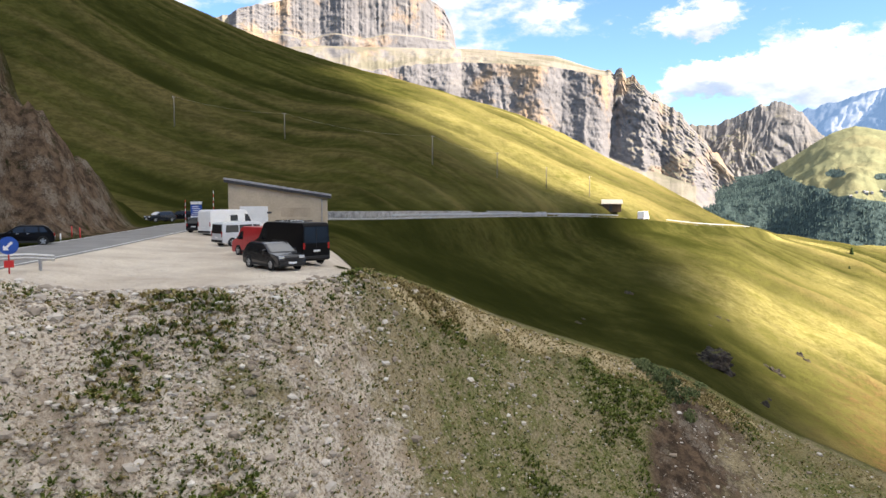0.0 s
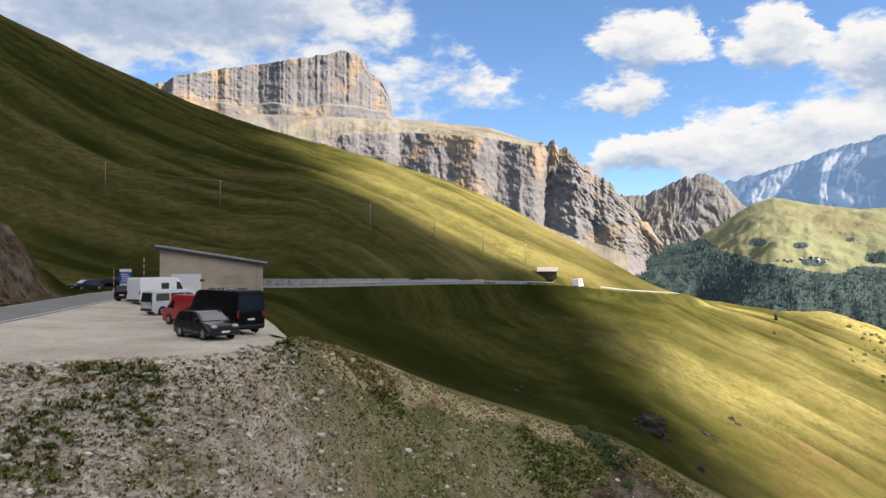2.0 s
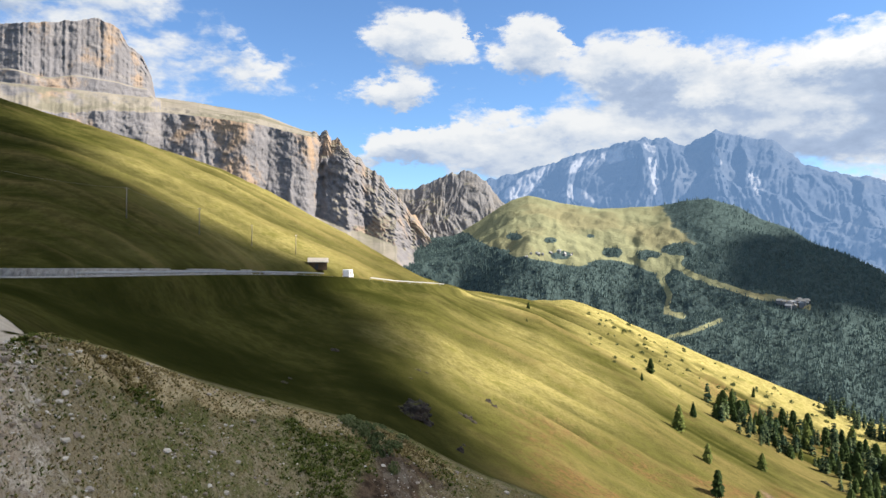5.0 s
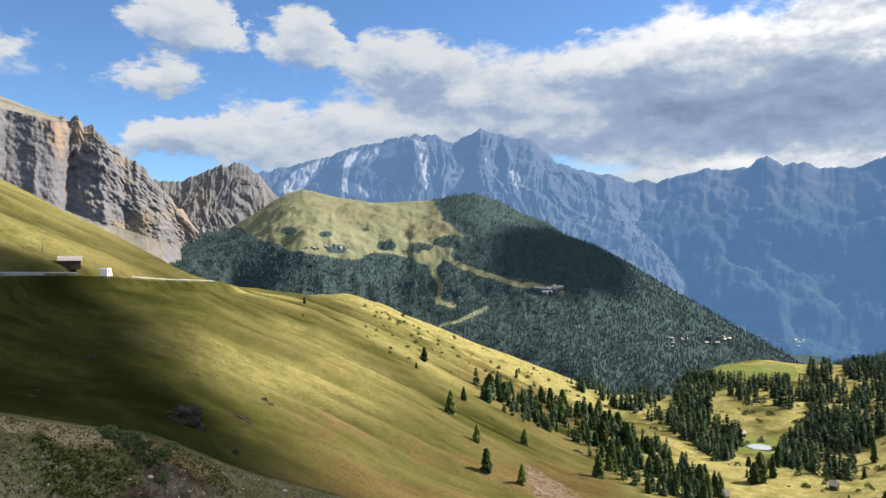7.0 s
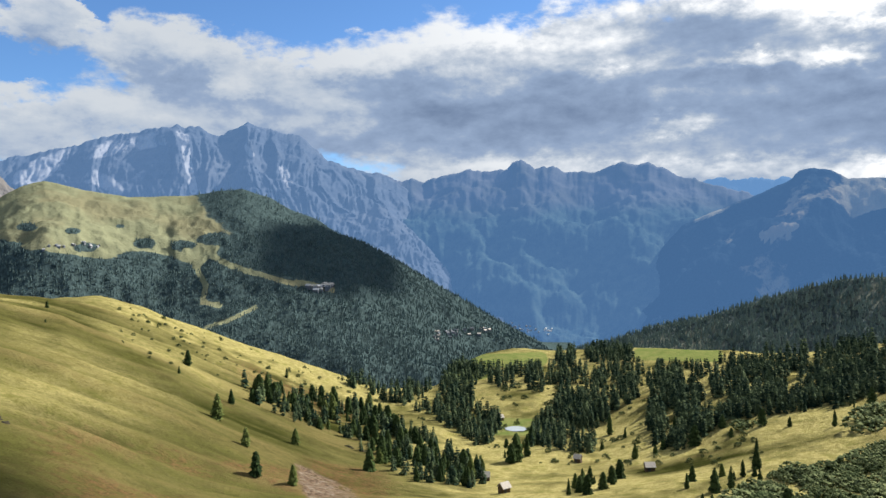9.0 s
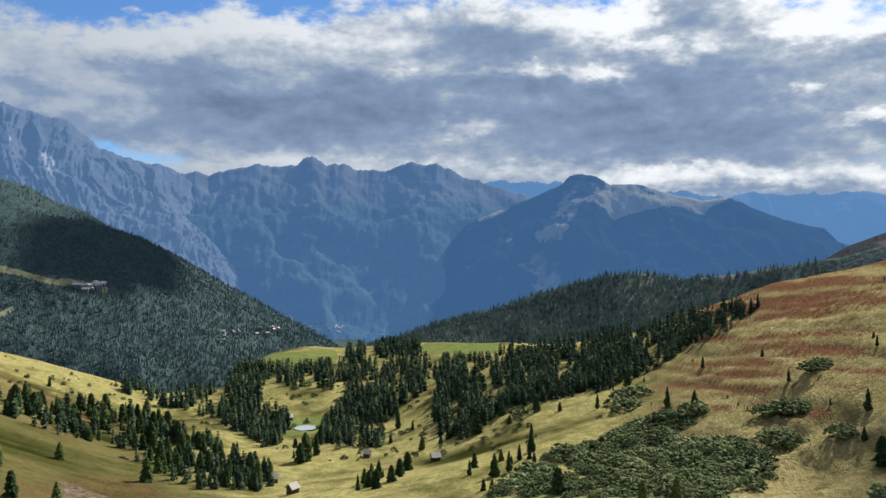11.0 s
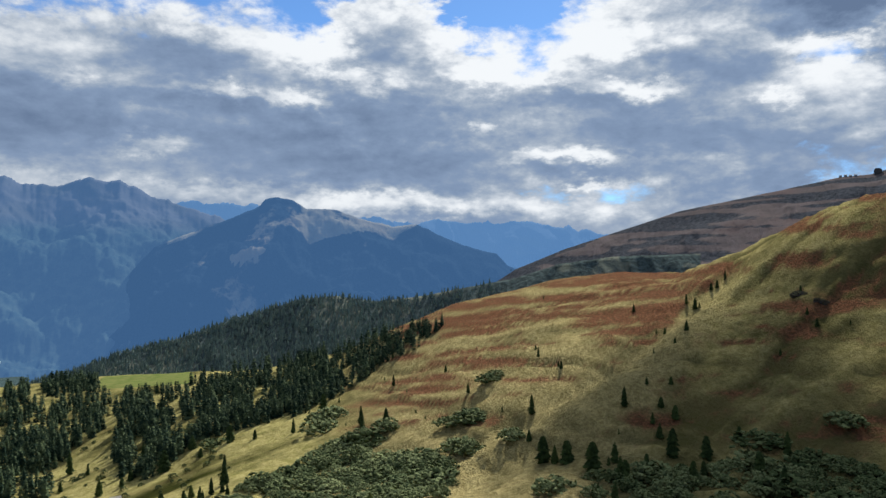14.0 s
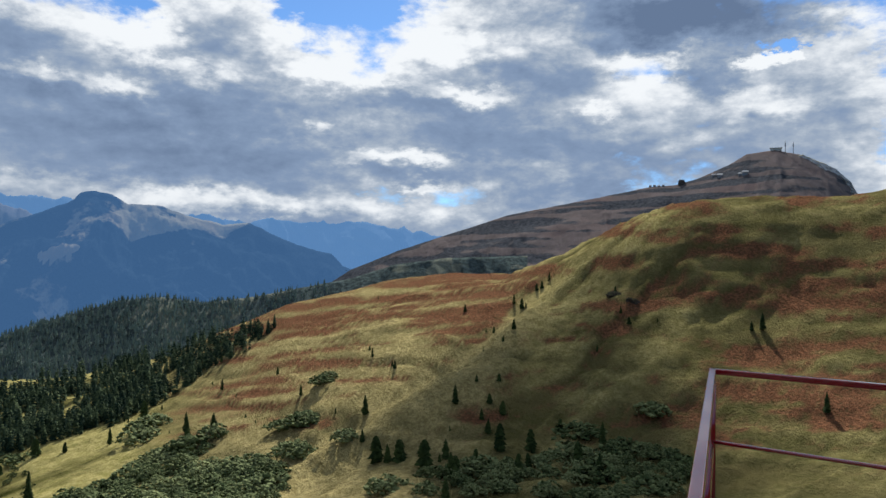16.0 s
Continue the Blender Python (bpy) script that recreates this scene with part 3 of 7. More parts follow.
def land(a, r, crests=False):
    """Height of the ground at bearings a (degrees) and distances r."""
    a, r = np.broadcast_arrays(np.asarray(a, float), np.asarray(r, float))
    shape = a.shape
    a, r = a.ravel(), r.ravel()
    ks = [along(line, a, SOFT.get(i, 3.2)) for i, line in enumerate(LINES)]
    kr, kz = np.stack([k[0] for k in ks]), np.stack([k[1] for k in ks])
    n = len(LINES)
    # slopes at the knots, limited so that the profile does not overshoot
    d = (kz[1:] - kz[:-1]) / (kr[1:] - kr[:-1])
    m = np.zeros_like(kz)
    m[0], m[-1] = d[0], d[-1]
    same = d[1:] * d[:-1] > 0
    m[1:-1] = np.where(same, 2 * d[1:] * d[:-1] / np.where(same, d[1:] + d[:-1], 1), 0)
    i = np.clip((r[None, :] >= kr).sum(0) - 1, 0, n - 2)
    j = np.arange(len(a))
    h = kr[i + 1, j] - kr[i, j]
    t = np.clip((r - kr[i, j]) / h, 0, 1)
    z = (kz[i, j] * (1 + 2 * t) * (1 - t) ** 2 + m[i, j] * h * t * (1 - t) ** 2 + kz[i + 1, j] * t * t * (3 - 2 * t) + m[i + 1, j] * h * t * t * (t - 1))
    x, y = r * np.sin(np.radians(a)), r * np.cos(np.radians(a))
    # the cut bank beside the road
    cut = sstep(20.5, 23, -a) * sstep(76, 88, r + 2.5 * fbm(a * 0.35, a * 0, 52, 2)) * (1 - sstep(105, 140, r)) * np.clip((-20.8 - a) * 1.5, 0, 15)
    z = z + np.where(a > -60, cut * (1 + 0.35 * fbm(x * 0.12, y * 0.12, 5) + 0.12 * fbm(a * 1.1, r * 0.2, 6, 3)), 0)
    # folds slanting down the hill, terracettes on the heath, and lumps
    hill = sstep(105, 170, r) * (1 - sstep(430, 650, r))
    left = 1 - sstep(50, 60, a)
    calm = np.where(a > -62, 1, 0) * sstep(0, 40, np.abs(r - along(ROAD_LINE, a)[0]) + np.where(a > 26, 60, 0))
    crease = lambda q, seed: 1 - 2 * np.abs(vnoise(q, a * 0.04, seed))
    z = z + hill * left * calm * folds(a, r, x, y)[0] * (1 - 0.7 * sstep(400, 480, r)) * (1 - 0.92 * (1 - sstep(18, 27, a)) * (1 - sstep(-10, 10, r - along(ROAD_LINE, a)[0])))
    right = sstep(80, 94, a) * (1 - 0.9 * sstep(350, 430, r))
    step_up = z / 5.0 + r / 48 + 1.1 * fbm(x * 0.008, y * 0.008, 19, 2) + 0.22 * fbm(x * 0.05, y * 0.05, 31, 3)
    furrow = lambda q, seed: 1 - 2 * np.abs(vnoise(q, a * 0.10, seed))
    slant = r / 21 - 0.30 * a + 1.0 * fbm(x * 0.014, y * 0.014, 29, 3)
    spur = sstep(111, 117, a)
    tread = (1 - 0.55 * spur) * (0.5 * furrow(step_up, 9) + 0.5 * furrow(step_up * 2.4 + 3, 10)) + spur * (1 - 0.6 * sstep(121, 129, a)) * (0.8 * crease(slant, 30) + 0.45 * crease(slant * 2.6 + 5, 39))
    z = z + hill * right * (1.8 * vnoise(x * 0.018, y * 0.018, 8) + (1.5 - 0.3 * spur) * tread + 0.35 * crease(step_up * 5.3 + 1, 51) + 0.3 * vnoise(x * 0.07, y * 0.07, 20) + 0.2 * vnoise(x * 0.16, y * 0.16, 23) + 0.5 * (1 - 2 * np.abs(vnoise(a * 0.28 + 0.3 * vnoise(x * 0.03, y * 0.03, 36), r / 9 + 0.02 * a, 33))) + 0.5 * vnoise(a * 1.1, r / 4.2, 34))
    q = 1e9
    for (x0, y0), (x1, y1) in zip(RIB, RIB[1:]):
        t = np.clip(((x - x0) * (x1 - x0) + (y - y0) * (y1 - y0)) / ((x1 - x0) ** 2 + (y1 - y0) ** 2), 0, 1)
        q = np.minimum(q, np.hypot(x - x0 - t * (x1 - x0), y - y0 - t * (y1 - y0)))
    side = np.where(a > np.interp(r, [205, 226, 235, 267, 294], [95, 104, 109.2, 112.6, 115.8]), 1.0, -1.0) * q
    z = z + sstep(90, 96, a) * (2.0 * np.exp(-((side - 11) / 9) ** 2) - 2.2 * np.exp(-((side + 2) / 6) ** 2))
    z = z + hill * sstep(54, 60, a) * (1 - right) * (3.0 * vnoise(x * 0.014, y * 0.014, 17) + 1.0 * vnoise(x * 0.05, y * 0.05, 18))
    flat = 1 - 0.94 * sstep(-66, -60, a) * (1 - sstep(-9, -6, a)) * sstep(35, 38, r) * (1 - sstep(118, 135, r))
    z = z + sstep(12, 40, r) * flat * (0.22 * fbm(x * 0.11, y * 0.11, 11) + np.clip(r / 300, 0, 4) * 0.5 * fbm(x * 0.025, y * 0.025, 12, 3)) * np.where(r < 900, 1, 4)
    bank = sstep(14, 22, r) * (1 - sstep(-3, 0, r - kr[3])) * (a > -70) * (a < 60)
    z = z + bank * (0.45 * fbm(x * 0.30, y * 0.30, 37, 3) + 0.22 * fbm(x * 1.1, y * 1.1, 38, 3))
    # the road's bench
    close = (a > -64) & (a < 25) & (r < 370)
    if close.any():
        d, rz = road_near(x[close], y[close])
        k = 1 - sstep(4.6, 9.0, d)
        z[close] = z[close] * (1 - k) + rz * k
    return (z.reshape(shape), tread.reshape(shape)) if crests else z.reshape(shape)


def ground_at(x, y):
    return float(land(np.array([math.degrees(math.atan2(x, y))]), np.array([math.hypot(x, y)]))[0])


def spot(a, r, lift=0.0):
    """The place on the ground at a bearing and distance."""
    z = float(land(np.array([float(a)]), np.array([float(r)]))[0])
    return Vector((r * math.sin(radians(a)), r * math.cos(radians(a)), z + lift))


def sight(a, el, far=900.0):
    """The place where the line at a bearing and elevation from the eye first meets the ground."""
    r = np.geomspace(14, far, 700)
    z = land(np.full(700, float(a)), r)
    over = np.nonzero(z >= EYE + r * math.tan(radians(el)))[0]
    q = float(r[over[0]]) if len(over) else far
    return spot(a, q)


def build_ground():
    a = np.concatenate([np.arange(-46, 141, 0.28), np.arange(142, 313, 3.0)])
    r = np.concatenate([[0.05, 1.5, 3, 6, 9], np.geomspace(12, 30, 26), np.geomspace(30.4, 900, 370), np.geomspace(930, 4900, 34)])
    rr, aa = np.meshgrid(r, a, indexing="ij")
    z = land(aa, rr)
    x, y = rr * np.sin(np.radians(aa)), rr * np.cos(np.radians(aa))
    ob = fast_mesh("ground", np.stack([x, y, z], -1).reshape(-1, 3), grid_quads(len(a), len(r), True), MAT_GROUND)
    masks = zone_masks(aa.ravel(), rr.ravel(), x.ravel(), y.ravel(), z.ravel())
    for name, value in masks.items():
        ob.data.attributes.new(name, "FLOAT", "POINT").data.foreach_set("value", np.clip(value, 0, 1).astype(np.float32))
    return tagged(ob, "alpine ground of gravel bank, pasture and heath", "ground", kind="structure")


def zone_masks(a, r, x, y, z):
    n1, n2 = fbm(x * 0.03, y * 0.03, 21), fbm(x * 0.12, y * 0.12, 22)
    crest_r = along(BANK_CREST, a, 1.4)[0]
    near = 1 - sstep(-1, 4, r - crest_r)
    park = sstep(-2, 1.5, r - crest_r) * (1 - sstep(0, 5, r - np.interp(a, [-40, -27, -22, -19, -14, -9, -6], [60, 58, 80, 100, 92, 66, 58]))) * (1 - sstep(-9, -6, a + n2 * 0.9)) * sstep(-62, -58, a)
    left = 1 - sstep(-15, 7, a + n1 * 9 + (r - 35) * 0.4)
    gravel = np.clip(near * left * (0.84 + 0.34 * n2) + park, 0, 1)
    rim = np.exp(-((r - crest_r + 2.0) / 3.2) ** 2) * sstep(-7, -3, a) * (1 - 0.5 * sstep(19, 24, a)) * (0.95 + 0.35 * n2)
    below = (1 - sstep(18, 27, a)) * (1 - sstep(-12, 8, r - along(ROAD_LINE, a)[0]))
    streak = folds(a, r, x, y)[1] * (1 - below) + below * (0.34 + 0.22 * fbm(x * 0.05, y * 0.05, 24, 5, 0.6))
    e = np.degrees(np.arctan2(z - EYE, r))
    # sunlight on the hill painted as straw; its dim low slope stays darker
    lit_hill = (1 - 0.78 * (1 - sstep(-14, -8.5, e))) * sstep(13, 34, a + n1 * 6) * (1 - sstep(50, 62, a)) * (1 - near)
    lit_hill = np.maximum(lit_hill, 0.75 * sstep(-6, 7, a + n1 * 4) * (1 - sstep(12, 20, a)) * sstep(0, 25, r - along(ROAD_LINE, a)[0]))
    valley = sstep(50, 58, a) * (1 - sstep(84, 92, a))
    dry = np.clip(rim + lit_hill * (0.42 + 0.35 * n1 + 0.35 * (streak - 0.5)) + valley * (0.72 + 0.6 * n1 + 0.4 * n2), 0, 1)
    ridge = sstep(26, 34, a) * (1 - sstep(53, 58, a)) * sstep(400, 480, r + 30 * n2)
    dry = np.maximum(dry, ridge * (0.95 + 0.2 * n2))
    e = np.degrees(np.arctan2(z - EYE, r))
    slope_r = sstep(84, 92, a)
    tops = land(a, r, True)[1]
    spur = sstep(111, 116, a)
    ripple = fbm(a * 0.22 + 0.1 * e, e * 2.3 - 0.22 * a, 32, 4, 0.65)
    broad = fbm(x * 0.013, y * 0.013, 28, 3)
    flecks = fbm(a * 0.20, e * 1.1 - 0.05 * a, 35, 5, 0.7)
    heath = slope_r * sstep(-13.5, -11.0, e + n2 * 1.5) * np.clip((1 - spur) * (0.60 + 0.40 * broad + 0.75 * ripple - 0.55 * tops + 0.30 * sstep(-6.5, -4, e)) + spur * (0.34 + 0.30 * broad + 0.85 * flecks + 0.3 * ripple - 0.55 * tops + 0.38 * sstep(124, 131, a)), 0, 1)
    heath = np.maximum(heath, sstep(24, 32, a) * (1 - sstep(50, 56, a)) * (1 - sstep(-9.5, -7, e)) * np.clip(0.8 * fbm(x * 0.022, y * 0.022, 45, 4) - 0.05, 0, 0.42))
    rib = e - np.interp(a, [95, 98.2, 104, 109.2, 112.6, 115.8, 118], [-15, -13.1, -9.6, -7.0, -3.6, -0.6, 1.0]) + n2 * 0.4
    # sunlit band beside the rib, painted as straw with less heath
    lit_rib = sstep(0.5, -0.3, rib) * sstep(-4.5, -1.2, rib) * (1 - sstep(114, 118, a))
    # spur face turned from the sun, painted darker by less straw and moor
    face = sstep(111, 118, a + 0.9 * np.clip(-rib - 2, 0, 6))
    heath = heath * (1 - 0.85 * lit_rib * slope_r)
    dry = np.maximum(dry, slope_r * np.clip(0.36 + 0.8 * tops + 0.25 * n2 + 0.7 * lit_rib - 0.42 * face, 0, 1))
    woods = sstep(760, 950, r)
    lush = near_line(a, e, [(58.2, -8.75), (63.8, -8.5)], 0.5) + near_line(a, e, [(71, -8.0), (76.4, -7.95)], 0.42) + near_line(a, e, [(60.5, -13.5), (63.5, -13.5)], 0.6) + near_line(a, e, [(57, -10.2), (59.5, -9.6)], 0.4)
    cut = sstep(20.5, 22.5, -a) * sstep(72, 80, r) * (1 - sstep(90, 99, r + 4 * n2)) * sstep(-61, -59, a)
    scar = sstep(0, 0.25, (a - 44.6) - 0.42 * (-15.2 - e) + n2 * 0.3) * sstep(0, 0.12, -15.2 - (a - 44.6) * 0.56 - e + n2 * 0.12) * (1 - sstep(48, 51, a)) * sstep(120, 160, r) * (1 - sstep(260, 300, r))
    cut = np.maximum(cut, scar)
    cut = np.maximum(cut, 1.2 * near * sstep(14, 16.5, a + 1.5 * n2 + 0.12 * (r - crest_r)) * (1 - sstep(23, 27, a + 2 * n2)) * (1 - sstep(-5, -2.5, r - crest_r + 1.5 * n2)))
    return {"gravel": gravel, "park": park, "dry": dry, "heath": heath, "cut": cut, "near": near, "streak": streak, "woods": woods, "lush": lush * (r > 200), "moor": slope_r * (1 - 0.6 * face)}


SURFACES = {}


def massif(name, label, crest, r_foot, r_top, foot, material, rows=60, step=0.1, power=1.0, rough=0.0, flute=0.0, jag=0.0, seed=0, back=400.0, category="mountain", turf=None, ribs=1.0, crag=0.0):
    """A mountain side from its foot up to the crest line (bearing, elevation) and a short way down behind it."""
    lo, hi = crest[0][0], crest[-1][0]
    a = np.arange(lo, hi + step / 2, step)
    top = heights(crest, a)
    top = top + jag * (fbm(a * 1.3, a * 0 + seed, seed + 1, 5, 0.6))
    s = np.linspace(0, 1, rows)[:, None]
    zc = EYE + r_top * np.tan(np.radians(top))[None, :]
    zf = EYE + r_foot * math.tan(radians(foot))
    rr = r_foot + (r_top - r_foot) * s + 0 * zc
    k = max(3, int(3.5 / step)) | 1
    soft = np.convolve(np.pad(top, k // 2, mode="edge"), np.hanning(k + 2)[1:-1] / np.hanning(k + 2)[1:-1].sum(), mode="valid")
    zs = EYE + r_top * np.tan(np.radians(soft))[None, :]
    zz = zf + (zs + (zc - zs) * s ** 7 - zf) * s ** power
    aa = a[None, :] + 0 * s
    px, py = rr * np.sin(np.radians(aa)), rr * np.cos(np.radians(aa))
    fade = np.clip(4 * s * (1 - s), 0, 1) ** 0.5
    lean = aa + 1.1 * fbm(aa * 0.30, s * 2.6, seed + 6, 4)
    spurs = 1 - 2 * np.abs(vnoise(lean * 0.40 * ribs, s * 1.3, seed + 3)) + 0.5 * (1 - 2 * np.abs(vnoise(lean * 1.1 * ribs, s * 2.4, seed + 4))) + 0.22 * vnoise(lean * 2.9 * ribs, s * 4.5, seed + 5) + 0.14 * fbm(lean * 6 * ribs, s * 14, seed + 7, 3)
    zz = zz + rough * fade * fbm(px * 0.004, py * 0.004, seed + 2, 6, 0.55)
    rr = rr - flute * fade * spurs * (0.3 + 0.9 * s)
    if crag:  # broken rock: blocks and ledges on top of the ribs
        blocks = fbm(lean * 3.3, s * 11 + 0.3 * aa, seed + 11, 5, 0.66) + 0.6 * np.abs(vnoise(lean * 6.5, s * 16, seed + 12))
        ledges = vnoise(aa * 0.9, s * 24 + 2.0 * fbm(aa * 0.7, s * 2, seed + 13, 3), seed + 14)
        rr = rr + crag * fade * (blocks + 0.35 * ledges)
    tail = np.linspace(0.1, 1, 8)[:, None]
    rr = np.concatenate([rr, r_top + back * tail + 0 * zc])
    zz = np.concatenate([zz, zc + (zf - zc) * tail ** 1.3])
    aa = np.concatenate([aa, a[None, :] + 0 * tail])
    v = np.stack([rr * np.sin(np.radians(aa)), rr * np.cos(np.radians(aa)), zz], -1)
    ob = fast_mesh(name, v.reshape(-1, 3), grid_quads(len(a), len(rr)), material)
    ee = np.degrees(np.arctan2(zz - EYE, rr))
    if turf:
        t = np.clip(turf(aa, ee, v[..., 0], v[..., 1], zz), 0, 1)
        ob.data.attributes.new("turf", "FLOAT", "POINT").data.foreach_set("value", t.astype(np.float32).ravel())
    else:
        t = 0 * zz
    SURFACES[name] = (v[:rows].reshape(-1, 3), aa[:rows].ravel(), ee[:rows].ravel(), t[:rows].ravel())
    return tagged(ob, label, category, kind="structure" if category == "backdrop" else "")


def near_line(a, e, points, width):
    """1 close to a line of (bearing, elevation) points, falling to 0 past its width."""
    best = np.full(np.shape(a), 1e9)
    for (a0, e0), (a1, e1) in zip(points, points[1:]):
        t = np.clip(((a - a0) * (a1 - a0) + (e - e0) * (e1 - e0)) / ((a1 - a0) ** 2 + (e1 - e0) ** 2), 0, 1)
        best = np.minimum(best, np.hypot(a - a0 - t * (a1 - a0), e - e0 - t * (e1 - e0)))
    return 1 - sstep(width * 0.6, width * 1.4, best)


def alp_turf(a, e, x, y, z):
    n = fbm(x * 0.006, y * 0.006, 71, 5)
    edge = np.interp(a, [16, 21, 24, 25.7, 28.8, 32.1, 34.7, 37.2, 38.4, 40, 42, 44, 48], [3, 2.4, 1.4, 0.2, -0.25, -0.65, -0.8, -1.2, -1.6, -0.1, 1.2, 2.4, 9])
    m = 0.85 * sstep(-0.25, 0.3, e - edge + n * 0.35) + 0.2 * n * sstep(-1, 1, e - edge)
    # right-hand knoll darkened to wood, partly in place of cloud shade
    m = m * (1 - 0.75 * sstep(38.5, 41, a + (e - 2) * 0.9))
    for c, k in (((34.8, 0.46), 0.8), ((37.4, 0.17), 0.7), ((31.0, 0.04), 1.0), ((39.4, 0.6), 0.9), ((30.2, 1.2), 0.5), ((27.4, 1.5), 0.6), ((33.2, 1.6), 0.4)):  # clumps of wood on the meadow
        m = m * (1 - 0.95 * (1 - sstep(0.5, 1.1, np.hypot((a - c[0]) / k, (e - c[1]) / (0.42 * k)) + 0.5 * n)))
    m = np.maximum(m, near_line(a, e, [(37.5, -0.1), (38.9, -0.35), (40.4, -1.2), (41.8, -1.7), (44.6, -2.6), (46.3, -2.8), (48.0, -3.25)], 0.26 + 0.12 * n))
    m = np.maximum(m, near_line(a, e, [(38.1, -1.3), (38.9, -2.7), (38.65, -3.95), (39.8, -4.2)], 0.24 + 0.1 * n))
    return np.maximum(m, near_line(a, e, [(38.9, -5.8), (40.6, -5.25), (42.4, -4.4)], 0.15))


def table_turf(a, e, x, y, z):
    n = fbm(x * 0.004, y * 0.004, 75, 5)
    return 0.45 * sstep(0.5, 3.5, e) * sstep(78, 84, a) + 0.5 * n + 0.6 * near_line(a, e, [(85.5, 2.4), (88.5, 3.2), (91.5, 3.0)], 0.35) + 0.7 * near_line(a, e, [(79.5, 0.6), (81.5, 1.2)], 0.25) + 0.55 * near_line(a, e, [(78, 3.0), (74, 1.4)], 0.25)


def snow_and_pale_rock(a, e, x, y, z):
    n = fbm(x * 0.006, y * 0.006, 73, 5)
    slide = fbm((e * 0.9 - a * 0.35) * 1.5, (a + e * 0.4) * 0.7, 74, 5, 0.6)
    m = near_line(a, e, [(28.2, 5.4), (29.9, 6.3), (33.8, 7.3), (36.1, 7.8)], 0.55) * 0.75 + near_line(a, e, [(36.2, 7.9), (37.6, 8.3)], 0.3) * 0.8
    # this lower field is sunlit rock, painted with the snow's tone
    m = m + near_line(a, e, [(27.1, 4.7), (29, 4.9), (31.6, 5.0), (33, 4.1)], 0.5) * 1.0
    m = m + near_line(a, e, [(37.5, 7.9), (37.7, 6.4), (38.1, 4.1)], 0.28) * 1.1 + near_line(a, e, [(44.4, 5.8), (44.9, 4.7)], 0.3) * 0.7 + near_line(a, e, [(34.7, 5.3), (33.8, 4.3)], 0.35) * 0.6 + near_line(a, e, [(41.6, 7.6), (42.2, 6.8)], 0.2) * 0.6
    return m * (0.62 + 0.6 * n + 0.5 * slide) + 0.2 * np.clip(n, 0, 1)


def ridge_turf(a, e, x, y, z):
    return 0.20 + 0.7 * fbm(x * 0.012, y * 0.012, 76, 5) + 0.12 * sstep(84, 96, a)


def heath_turf(a, e, x, y, z):
    bands = vnoise(z / 9 + 0.6 * fbm(x * 0.004, y * 0.004, 78, 3), a * 0.08, 77)
    return 0.52 + 0.65 * bands + 0.35 * fbm(x * 0.006, y * 0.006, 79, 4) + 0.2 * sstep(110, 118, a)


